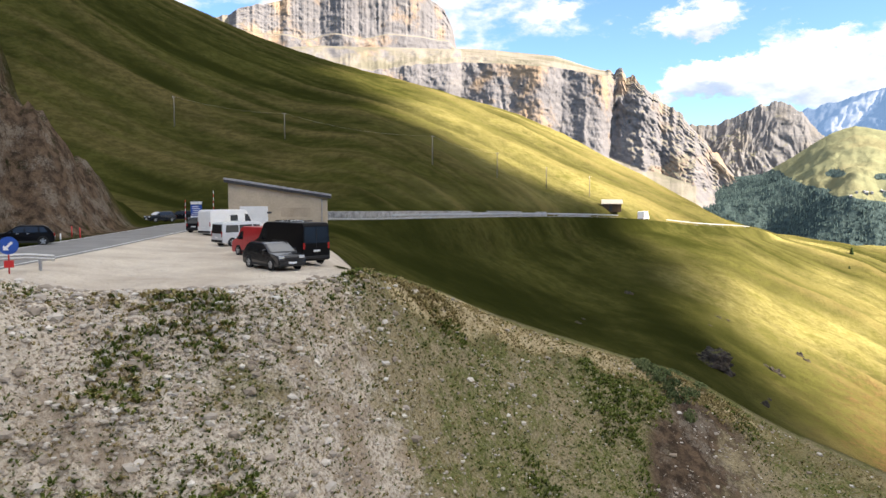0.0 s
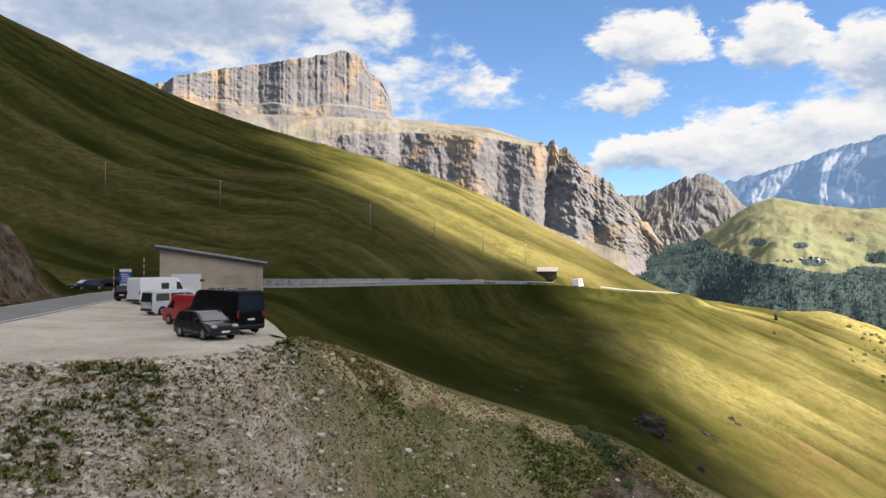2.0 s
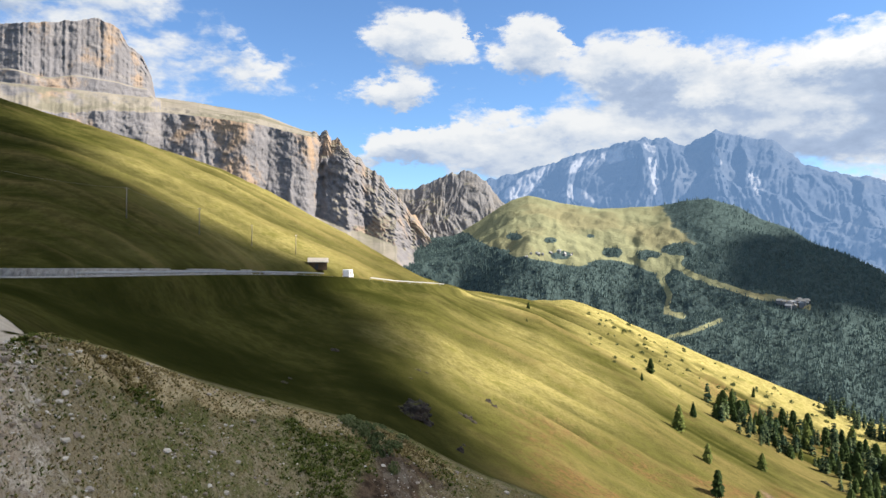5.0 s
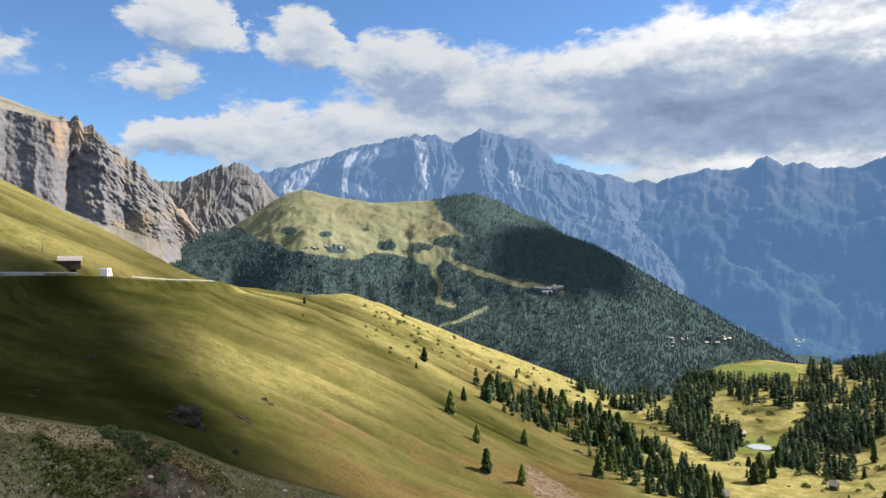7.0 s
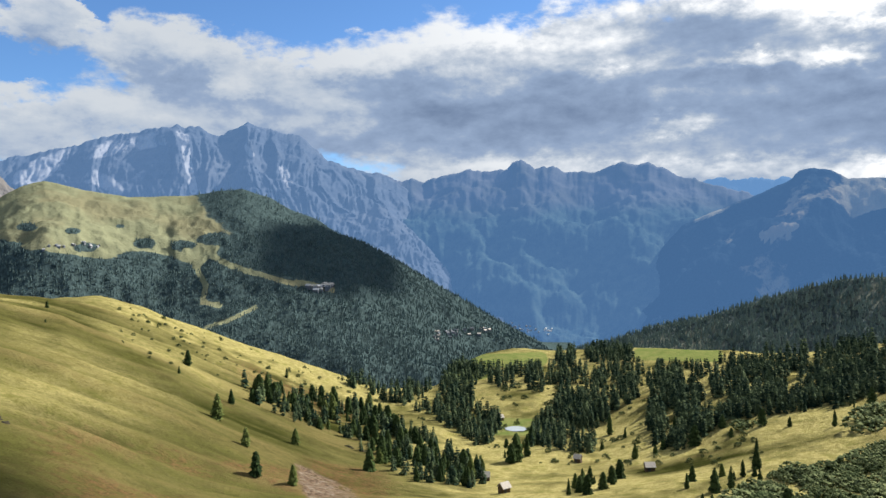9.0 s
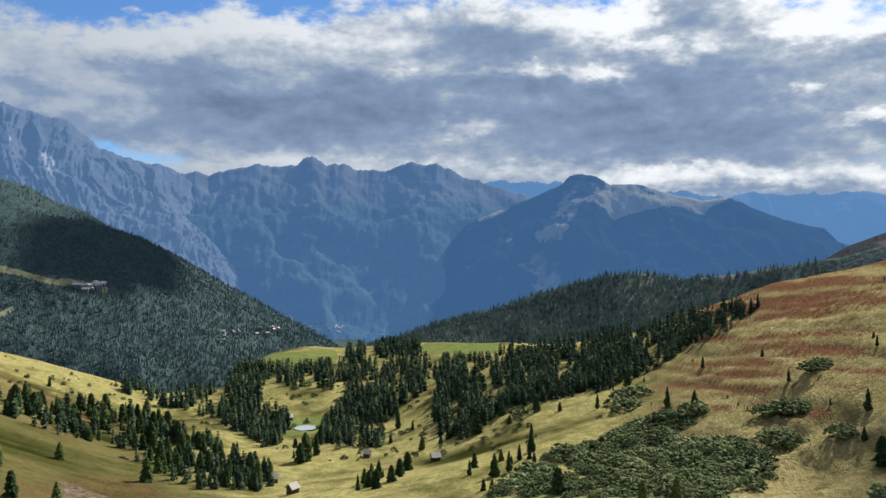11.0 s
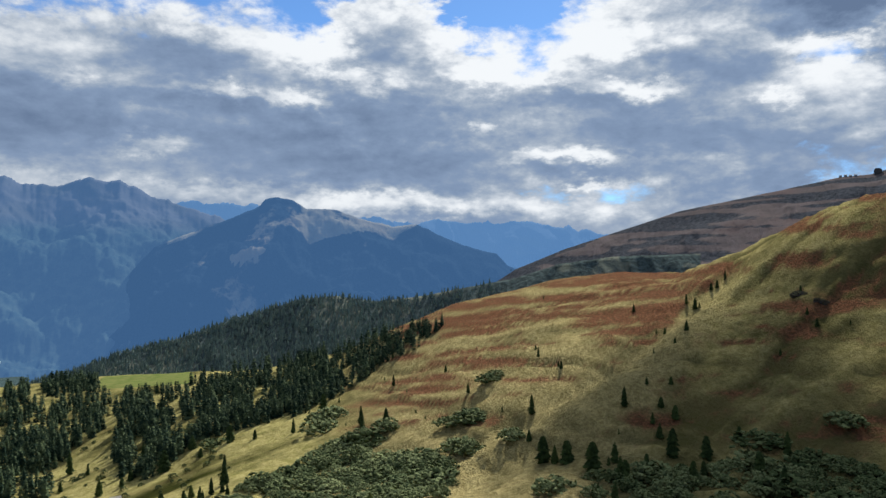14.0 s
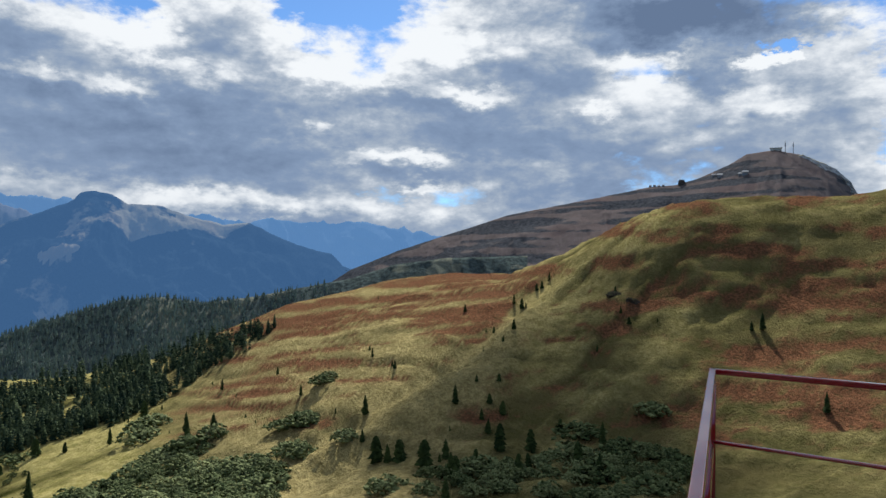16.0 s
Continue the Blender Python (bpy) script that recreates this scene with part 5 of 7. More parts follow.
def stone_wall(s0, s1, side, height, label):
    p = offset_path(side, 0.0, s0, s1)
    w = thing("retaining_wall", Matrix.Identity(4), label, "wall")
    rng = random.Random(int(s0 * 1000))
    bm = bmesh.new()
    run = np.concatenate([[0], np.cumsum(np.linalg.norm(np.diff(p[:, :2], axis=0), axis=1))])
    z = -0.2
    while z < height:
        tall, d = rng.uniform(0.22, 0.34), rng.uniform(-0.4, 0.0)
        while d < run[-1]:
            size = rng.uniform(0.35, 0.95)
            here, there = ([float(np.interp(q, run, p[:, i])) for i in range(3)] for q in (d, d + size))
            d += size
            if z + tall > height * (0.86 + 0.16 * float(vnoise(d / 9, 0.5, 7))):
                continue
            turn = Matrix.Rotation(math.atan2(there[1] - here[1], there[0] - here[0]), 4, "Z")
            box((size * rng.uniform(0.90, 0.98), 0.45 + rng.uniform(0, 0.16), tall * 0.94), [(u + v) / 2 for u, v in zip(here[:2], there[:2])] + [here[2] + z], 0, turn @ Matrix.Rotation(rng.uniform(-0.06, 0.06), 4, "X"), bm)
        z += tall
    ob = part("stonework", bm, MAT_STONEWALL, w)
    tagged(ob, kind="stuff")


def guard_rail(p, label, mat, spacing=6, height=0.7):
    """A corrugated beam on posts along the points p of the ground."""
    g = thing("guard_rail", Matrix.Identity(4), label, "guard rail", "road guard rails")
    verts, n = [], len(p)
    t = np.gradient(p[:, :2], axis=0)
    t /= np.linalg.norm(t, axis=1)[:, None]
    nn = np.stack([t[:, 1], -t[:, 0]], 1)
    for dz, dn in ((-0.16, 0.0), (-0.08, 0.05), (0.0, 0.0), (0.08, 0.05), (0.16, 0.0)):
        verts.append(np.concatenate([p[:, :2] + nn * dn, p[:, 2:3] + height + dz], 1))
    v = np.stack(verts)
    beam = fast_mesh("beam", v.reshape(-1, 3), grid_quads(n, 5), mat, False)
    beam.parent = g
    sol = beam.modifiers.new("depth", "SOLIDIFY")
    sol.thickness = 0.02
    first = None
    for i in range(0, n, spacing):
        m = Matrix.Translation((p[i, 0] - nn[i, 0] * 0.06, p[i, 1] - nn[i, 1] * 0.06, p[i, 2] - 0.3))
        if first is None:
            first = part("post", box((0.12, 0.12, height + 0.42), bevel=0.015), mat, g)
            first.matrix_basis = m
        else:
            o = new("post", first.data)
            o.parent, o.matrix_basis = g, m


stone_wall(0.306, 0.555, -4.6, 1.45, "rough grey stone wall on the uphill side of the road")
stone_wall(0.575, 0.625, -4.6, 1.2, "low rough grey stone wall beside the road")
guard_rail(offset_path(4.3, 0.0, 0.335, 0.625), "galvanised steel guard rail on the valley side of the road", MAT_ZINC)
guard_rail(offset_path(4.3, 0.0, 0.71, 0.86), "pale sunlit guard rail at the road bend", MAT_ZINC)
edge_a, edge_r = np.linspace(-36, -27.4, 21), np.linspace(41.5, 43.0, 21)
guard_rail(np.stack([edge_r * np.sin(np.radians(edge_a)), edge_r * np.cos(np.radians(edge_a)), land(edge_a, edge_r)], 1), "weathered grey guard rail with stout posts beside the car park", MAT_ZINC, 6, 0.7)


# ---- building ----
def service_building():
    c = spot(-12.2, 88)
    c.z = -0.2
    b = thing("service_building", Matrix.Translation(c) @ Matrix.Rotation(radians(12.2 - 4), 4, "Z"), "beige rendered service building with a sloping grey sheet roof", "building")
    w, d, hl, hr = 10.6, 6.5, 6.0, 4.35
    bm = bmesh.new()
    pts = [(-w / 2, 0), (w / 2, 0), (w / 2, hr), (-w / 2, hl)]
    lo = [bm.verts.new((x, -d / 2, z)) for x, z in pts]
    hi = [bm.verts.new((x, d / 2, z)) for x, z in pts]
    bm.faces.new(lo)
    bm.faces.new(hi[::-1])
    for i in range(4):
        j = (i + 1) % 4
        bm.faces.new((lo[j], lo[i], hi[i], hi[j]))
    part("wall", bm, MAT_RENDER, b)
    tilt = math.atan2(hl - hr, w)
    turn = Matrix.Rotation(tilt, 4, "Y")
    roof = part("roof", box((w / math.cos(tilt) + 0.9, d + 1.0, 0.2), (0, 0, (hl + hr) / 2 + 0.2), 0.02, turn), MAT_ROOF, b, "grey sheet metal roof")
    part("fascia", box((w / math.cos(tilt) + 0.84, d + 0.9, 0.3), (0, 0, (hl + hr) / 2 - 0.1), 0.01, turn), MAT_FASCIA, b, "dark eaves board")
    for k in range(12):
        x = -w / 2 + (k + 0.5) * w / 12
        z = hl + (hr - hl) * (x + w / 2) / w
        part("roof_seam", box((0.05, d + 0.98, 0.05), (x, 0, z + 0.38), 0, None), MAT_ROOF, roof)
    door = part("garage_door", box((3.0, 0.1, 3.2), (-2.6, -d / 2 - 0.04, 0.15), 0.02), MAT_WHITE, b, "white metal garage door")
    for k in range(5):
        part("door_panel", box((2.8, 0.03, 0.54), (-2.6, -d / 2 - 0.1, 0.28 + k * 0.61), 0.01), MAT_WHITE, door)
    for x in (-4.25, -0.95):
        part("hinge_block", box((0.5, 0.12, 0.22), (x, -d / 2 - 0.07, 2.55), 0.02), MAT_FASCIA, b, "dark hinge block")
    part("patch", box((3.2, 0.02, 1.0), (1.9, -d / 2 - 0.011, 2.2)), MAT_PATCH, b, "darker patch of old render")
    part("downpipe", rod((4.75, -d / 2 - 0.09, 0.0), (4.75, -d / 2 - 0.09, hr), 0.05), MAT_ROOF, b, "grey downpipe")
    part("plinth", box((w + 0.08, d + 0.08, 0.4), (0, 0, 0)), MAT_STONEWALL, b)


MAT_PATCH = paint("old_render", (0.45, 0.365, 0.27), 0.9, 0, 0.2, 0.1, 1.0)
service_building()


# ---- vehicles ----
def vehicle(name, m, label, length, width, profile, glass, windows, axles, radius, body_mat, belt, clearance=0.22, extras="", group="parked vehicles", category="car", tumble=0.13):
    """A road vehicle with its nose along +x, standing on z = 0."""
    car = thing(name, m, label, category, group)
    top = max(z for x, z in profile)

    def half(z):
        return width / 2 * (1 - tumble * min(1, max(0, (z - belt) / (top - belt))))

    bm = bmesh.new()
    lo = [bm.verts.new((x, -half(z), z)) for x, z in profile]
    hi = [bm.verts.new((x, half(z), z)) for x, z in profile]
    n = len(profile)
    bm.faces.new(lo)
    bm.faces.new(hi[::-1])
    for i in range(n):
        j = (i + 1) % n
        bm.faces.new((lo[j], lo[i], hi[i], hi[j]))
    bmesh.ops.recalc_face_normals(bm, faces=bm.faces)
    bmesh.ops.bevel(bm, geom=list(bm.edges), offset=0.05, segments=2, affect="EDGES", profile=0.6)
    part("body", bm, body_mat, car)
    for i, name_g in glass:
        (x0, z0), (x1, z1) = profile[i], profile[i + 1]
        d = Vector((x1 - x0, 0, z1 - z0))
        nrm = Vector((-d.z, 0, d.x)).normalized() * 0.015
        q = []
        for f, s in ((0.06, -1), (0.06, 1), (0.93, 1), (0.93, -1)):
            x, z = x0 + d.x * f, z0 + d.z * f
            q.append(Vector((x, s * (half(z) - 0.11), z)) + nrm)
        part(name_g, poly(q, 0.008), MAT_SCREEN if name_g == "windscreen" else MAT_GLASS, car, "dark tinted glass")
    for win in windows:
        for s in (-1, 1):
            q = [Vector((x, s * (half(z) + 0.006), z)) for x, z in win]
            part("side_window", poly(q if s > 0 else q[::-1], 0.006), MAT_GLASS, car, "dark tinted glass")
    for x in axles:
        for s in (-1, 1):
            y = s * (width / 2 - 0.1)
            arch = bmesh.new()
            bmesh.ops.create_circle(arch, cap_ends=True, segments=20, radius=radius * 1.17)
            bmesh.ops.transform(arch, matrix=Matrix.Translation((x, s * (width / 2 + 0.004), radius)) @ Matrix.Rotation(radians(90), 4, "X"), verts=arch.verts)
            part("wheel_arch", arch, MAT_TRIM, car, "black wheel arch")
            t = bmesh.new()
            bmesh.ops.create_cone(t, cap_ends=True, segments=22, radius1=radius, radius2=radius, depth=0.24)
            bmesh.ops.bevel(t, geom=[e for e in t.edges if len(e.link_faces) == 2 and any(len(f.verts) > 4 for f in e.link_faces)], offset=0.035, segments=2, affect="EDGES")
            bmesh.ops.transform(t, matrix=Matrix.Translation((x, y, radius)) @ Matrix.Rotation(radians(90), 4, "X"), verts=t.verts)
            tyre = part("wheel", t, MAT_TYRE, car)
            hub = bmesh.new()
            for k in range(5):
                bm5 = box((0.09, 0.03, radius * 0.62), (0, 0, 0.02), 0.01)
                bmesh.ops.transform(bm5, matrix=Matrix.Rotation(k * math.tau / 5, 4, "Y"), verts=bm5.verts)
                hub = merge(hub, bm5)
            hub = rod((0, -0.02, 0), (0, 0.02, 0), 0.09, None, 10, hub)
            ring = bmesh.new()
            bmesh.ops.create_cone(ring, cap_ends=False, segments=20, radius1=radius * 0.66, radius2=radius * 0.6, depth=0.05)
            bmesh.ops.transform(ring, matrix=Matrix.Rotation(radians(90), 4, "X"), verts=ring.verts)
            hub = merge(hub, ring)
            bmesh.ops.translate(hub, vec=(x, s * (width / 2 + 0.025), radius), verts=hub.verts)
            part("rim", hub, MAT_RIM, tyre, "silver alloy rim")
    front, rear = max(x for x, z in profile), min(x for x, z in profile)
    for s in (-1, 1):
        part("headlight", box((0.12, 0.34, 0.16), (front - 0.1, s * (width / 2 - 0.26), belt * 0.70), 0.03), MAT_LAMP, car, "clear headlight")
        part("tail_light", box((0.06, 0.14, 0.42 if top > 1.8 else 0.22), (rear + 0.02, s * (width / 2 - 0.11), belt * 0.72), 0.015), MAT_TAIL, car, "red tail light")
        part("mirror", box((0.12, 0.2, 0.17), (length * 0.66 if top < 1.8 else length * 0.80, s * (width / 2 + 0.08), belt + 0.04), 0.04), body_mat if top < 1.8 else MAT_TRIM, car)
        part("sill", box((axles[1] - axles[0] - radius * 2.4, 0.05, 0.16), ((axles[0] + axles[1]) / 2, s * (width / 2 - 0.01), clearance), 0.02), MAT_TRIM, car)
        for k, x in enumerate((length * 0.42, length * 0.58)):
            part("door_handle", box((0.16, 0.03, 0.04), (x, s * (width / 2 + 0.01), belt * 0.92), 0.01), MAT_TRIM if body_mat is not MAT_BLACK else MAT_RIM, car)
    part("front_bumper", box((0.16, width * 0.92, 0.22), (front - 0.05, 0, clearance + 0.08), 0.05), MAT_TRIM, car)
    part("grille", box((0.04, width * 0.5, 0.14), (front + 0.0, 0, belt * 0.66), 0.01), MAT_TRIM, car)
    part("rear_bumper", box((0.16, width * 0.94, 0.2), (rear + 0.04, 0, clearance + 0.1), 0.05), MAT_TRIM, car)
    for x, z in ((front + 0.035, clearance + 0.2), (rear - 0.04, belt * 0.6)):
        part("number_plate", box((0.015, 0.5, 0.11), (x, 0, z)), MAT_SIGNWHITE, car, "white number plate")
    if "rack" in extras:
        for x in (length * 0.25, length * 0.42, length * 0.58):
            part("roof_rail", box((0.06, width * 0.72, 0.06), (x, 0, top + 0.05), 0.01), MAT_TRIM, car)
        part("roof_hatch", box((0.7, 0.6, 0.12), (length * 0.35, 0, top - 0.01), 0.03), MAT_WHITE, car, "white roof hatch")
        part("roof_hatch", box((0.5, 0.5, 0.1), (length * 0.6, 0, top - 0.01), 0.03), MAT_WHITE, car, "white roof hatch")
    if "rails" in extras:
        for s in (-1, 1):
            part("roof_rail", rod((length * 0.18, s * half(top) * 0.9, top + 0.04), (length * 0.6, s * half(top) * 0.9, top + 0.04), 0.02, None, 8), MAT_TRIM, car)
    if "split" in extras:
        part("rear_seam", box((0.012, 0.03, top * 0.68), (rear - 0.006, 0, clearance + 0.25)), MAT_TRIM, car)
    return car


def facing(a, r, turn, lift=0.0):
    """On the ground at a bearing and distance; turn: degrees by which the nose swings from the right-hand side towards the eye."""
    p = spot(a, r)
    return Matrix.Translation((p.x, p.y, p.z + lift)) @ Matrix.Rotation(-radians(a) - radians(turn), 4, "Z")


HATCH = [(0.0, 0.32), (0.0, 0.62), (0.06, 0.95), (0.42, 1.40), (0.75, 1.55), (2.2, 1.57), (2.55, 1.50), (3.35, 1.02), (4.1, 0.90), (4.32, 0.72), (4.34, 0.34), (4.1, 0.24), (0.2, 0.24)]
HATCH_WINDOWS = [[(0.45, 1.02), (1.0, 1.02), (1.05, 1.46), (0.72, 1.44)], [(1.1, 1.02), (2.0, 1.02), (2.0, 1.49), (1.13, 1.47)], [(2.08, 1.02), (3.1, 1.02), (2.5, 1.44), (2.08, 1.49)]]
VAN = [(0.0, 0.35), (0.0, 1.3), (0.04, 2.45), (0.15, 2.62), (4.2, 2.62), (4.55, 2.50), (5.15, 1.55), (5.85, 1.28), (5.98, 0.95), (6.0, 0.36), (5.8, 0.26), (0.2, 0.26)]
VAN_WINDOWS = [[(4.2, 1.45), (5.0, 1.45), (4.6, 2.15), (4.2, 2.2)]]
BUS = [(0.0, 0.35), (0.0, 1.0), (0.08, 1.85), (0.2, 1.96), (3.3, 1.98), (3.6, 1.92), (4.25, 1.16), (4.75, 0.98), (4.88, 0.75), (4.9, 0.36), (4.7, 0.25), (0.2, 0.25)]
BUS_WINDOWS = [[(0.3, 1.15), (1.5, 1.15), (1.5, 1.75), (0.4, 1.75)], [(1.6, 1.15), (2.8, 1.15), (2.8, 1.78), (1.6, 1.76)], [(2.9, 1.15), (4.0, 1.15), (3.5, 1.74), (2.9, 1.79)]]


def built_from_middle(m, length):
    return m @ Matrix.Translation((-length / 2, 0, 0))


vehicle("estate_car", built_from_middle(facing(-12.75, 45.8, 61), 4.3), "dark grey compact crossover car parked on gravel", 4.34, 1.82, HATCH, [(6, "windscreen"), (2, "rear_window")], HATCH_WINDOWS, (0.8, 3.45), 0.34, MAT_GREY, 1.0, extras="rails")
vehicle("camper_van", built_from_middle(facing(-11.55, 49.8, 237), 6.0), "tall black panel van with white roof hatches", 6.0, 2.05, VAN, [(5, "windscreen"), (1, "rear_window")], VAN_WINDOWS, (1.0, 4.95), 0.37, MAT_BLACK, 1.4, 0.28, "rack split", category="van", tumble=0.08)
vehicle("panel_van", built_from_middle(facing(-13.55, 55.0, 238), 5.4), "red panel van parked beside a black van", 5.2, 1.95, [(x * 0.87, z * 0.80) for x, z in VAN], [(5, "windscreen")], [[(x * 0.87, z * 0.80) for x, z in VAN_WINDOWS[0]]], (0.9, 4.3), 0.35, MAT_RED, 1.15, 0.24, "split", category="van", tumble=0.08)
vehicle("minibus", built_from_middle(facing(-14.9, 66.0, -30), 4.9), "pale silver minibus with dark windows", 4.9, 1.9, BUS, [(5, "windscreen"), (1, "rear_window")], BUS_WINDOWS, (0.9, 3.95), 0.34, MAT_SILVER, 1.12, 0.24, "", category="van", tumble=0.1)
vehicle("camper_van", built_from_middle(facing(-16.0, 79.0, -38), 5.6), "white high-roofed panel van on the car park", 5.9, 2.05, [(x * 0.98, z) for x, z in VAN], [(5, "windscreen")], [[(2.4, 1.5), (3.3, 1.5), (3.3, 2.1), (2.4, 2.1)], VAN_WINDOWS[0]], (1.0, 4.85), 0.36, MAT_WHITE, 1.4, 0.27, "", category="van", tumble=0.08)
vehicle("hatchback", built_from_middle(facing(-17.6, 83.0, -60), 4.3), "black hatchback with its tail towards the car park", 4.34, 1.8, HATCH, [(6, "windscreen"), (2, "rear_window")], HATCH_WINDOWS, (0.8, 3.45), 0.34, MAT_BLACK, 1.0)
vehicle("hatchback", built_from_middle(facing(-29.2, 66.5, 183), 4.3), "black hatchback parked beside the road bank", 4.34, 1.8, HATCH, [(6, "windscreen"), (2, "rear_window")], HATCH_WINDOWS, (0.8, 3.45), 0.34, MAT_BLACK, 1.0)
vehicle("hatchback", built_from_middle(facing(-20.6, 120, 150), 4.3), "dark green car parked at the far road bend", 4.34, 1.8, HATCH, [(6, "windscreen"), (2, "rear_window")], HATCH_WINDOWS, (0.8, 3.45), 0.34, MAT_GREY, 1.0)
vehicle("hatchback", built_from_middle(facing(-19.2, 125, 190), 4.3), "black car parked at the far road bend", 4.34, 1.8, HATCH, [(6, "windscreen"), (2, "rear_window")], HATCH_WINDOWS, (0.8, 3.45), 0.34, MAT_BLACK, 1.0)
MOTORHOME = [(0.0, 0.45), (0.0, 2.6), (0.12, 2.85), (4.4, 2.85), (4.75, 2.35), (5.0, 1.6), (5.7, 1.2), (5.85, 0.9), (5.85, 0.4), (5.6, 0.3), (0.2, 0.35)]
motor_at = Vector(ROAD[int(0.69 * 259)])
vehicle("motorhome", Matrix.Translation(motor_at + Vector((0, 0, 0.09))) @ Matrix.Rotation(radians(60), 4, "Z") @ Matrix.Translation((-2.9, 0, 0)), "white motorhome driving on the sunlit road", 5.85, 2.15, MOTORHOME, [(4, "windscreen")], [[(1.2, 1.5), (2.4, 1.5), (2.4, 2.1), (1.2, 2.1)]], (1.2, 4.7), 0.35, MAT_WHITE, 1.5, 0.3, "", "", "motorhome", 0.03)


# ---- hut, signs, poles ----
def hay_hut(m, label, w=5.4, d=4.0, h=1.9, rise=1.3, group="hay huts"):
    hut = thing("hay_hut", m, label, "hut", group)
    walls = part("walls", box((w * 0.86, d * 0.86, h + 0.3), (0, 0, -0.3)), MAT_TIMBER, hut, "dark weathered board walls")
    for k in range(int(h / 0.24)):
        part("log", box((w * 0.88, d * 0.88, 0.2), (0, 0, 0.02 + k * 0.24), 0.03), MAT_TIMBER, walls)
    bm = bmesh.new()
    for s in (-1, 1):
        poly([Vector((-w / 2, s * 0.0, h + rise)), Vector((w / 2, 0, h + rise)), Vector((w / 2, s * (d / 2 + 0.35), h - 0.15)), Vector((-w / 2, s * (d / 2 + 0.35), h - 0.15))][::s], 0.14, bm)
    part("roof", bm, MAT_SHINGLE, hut, "silvery wooden shingle roof")
    for s in (-1, 1):
        part("gable", poly([Vector((s * w * 0.43, -d * 0.43, h)), Vector((s * w * 0.43, d * 0.43, h)), Vector((s * w * 0.43, 0, h + rise - 0.05))], 0.08), MAT_TIMBER, hut)
    part("door", box((1.0, 0.06, 1.6), (-0.4, -d * 0.44 - 0.03, 0.1), 0.01), MAT_FASCIA, hut, "dark plank door")
    return hut


def turned(p, deg):
    return Matrix.Translation(p) @ Matrix.Rotation(radians(deg), 4, "Z")


hay_hut(turned(sight(12.65, -1.2) + Vector((0, 0, -0.1)), -12), "small dark timber hut with a pale shingle roof", 6.6, 4.6, 2.3, 1.2)


def pole(a, r, height, wire_to=None):
    p = spot(a, r, -0.3)
    t = thing("utility_pole", Matrix.Translation(p), "thin weathered wooden utility pole on the pasture", "pole", "utility poles")
    part("shaft", rod((0, 0, 0), (0, 0, height), 0.13, 0.09, 8), MAT_GREYWOOD, t)
    part("crossarm", box((0.9, 0.08, 0.1), (0, 0, height - 0.35)), MAT_GREYWOOD, t)
    for x in (-0.35, 0.35):
        part("insulator", rod((x, 0, height - 0.25), (x, 0, height - 0.1), 0.035, 0.03, 6), MAT_SIGNWHITE, t)
    return p + Vector((0, 0, height - 0.12))


def wire(a, b, sag):
    cu = bpy.data.curves.new("wire", "CURVE")
    cu.dimensions, cu.bevel_depth = "3D", 0.018
    sp = cu.splines.new("POLY")
    sp.points.add(16)
    for i, q in enumerate(sp.points):
        t = i / 16
        p = a.lerp(b, t)
        q.co = (p.x, p.y, p.z - sag * 4 * t * (1 - t), 1)
    cu.materials.append(MAT_GREYWOOD)
    tagged(new("power_line", cu), "thin power line sagging between poles", "wire", "power lines")


def pole_at(a, el, height):
    p = sight(a, el)
    return pole(a, math.hypot(p.x, p.y), height)


tops = [pole_at(-19.5, 4.75, 8.5), pole_at(-11.8, 4.1, 7.5), pole_at(-0.8, 2.3, 8), pole_at(4.1, 1.25, 7.5), pole_at(7.8, 0.4, 7), pole_at(11.0, -0.1, 7)]
wire(tops[0], tops[1], 1.0)
wire(tops[1], tops[2], 1.5)
wire(tops[2], tops[3], 1.0)


def sign_board():
    p = spot(-18.15, 96)
    s = thing("direction_sign", turned(p, 18), "blue and white direction sign board on two posts", "sign")
    for x in (-0.5, 0.5):
        part("post", rod((x, 0, -0.2), (x, 0, 3.0), 0.04, None, 8), MAT_ZINC, s)
    part("panel", box((1.3, 0.04, 0.34), (0, -0.06, 2.75), 0.005), MAT_SIGNWHITE, s, "white header panel")
    blue = part("panel", box((1.3, 0.04, 1.3), (0, -0.06, 1.4), 0.005), MAT_BLUE, s, "blue panel with white lines of writing")
    for k in range(5):
        part("text_bar", box((0.9 - 0.13 * (k % 3), 0.01, 0.08), (-0.08 + 0.05 * (k % 2), -0.088, 1.52 + k * 0.23)), MAT_SIGNWHITE, blue)
    bar = part("panel", box((1.3, 0.04, 0.45), (0, -0.06, 0.92), 0.005), MAT_SIGNWHITE, s, "white lower panel")
    part("text_bar", box((0.9, 0.01, 0.12), (0, -0.088, 1.08)), MAT_BLUE, bar)


def round_sign(a, r, height, dia, face, ring, label, post=MAT_ZINC):
    p = spot(a, r)
    s = thing("round_sign", turned(p, -a), label, "sign")
    part("post", rod((0, 0.05, -0.2), (0, 0.05, height + dia / 2), 0.035, None, 8), post, s)
    part("rim", rod((0, -0.0, height), (0, 0.03, height), dia / 2, None, 28), ring, s)
    part("disc", rod((0, -0.012, height), (0, 0.0, height), dia * 0.42, None, 28), face, s)
    return s


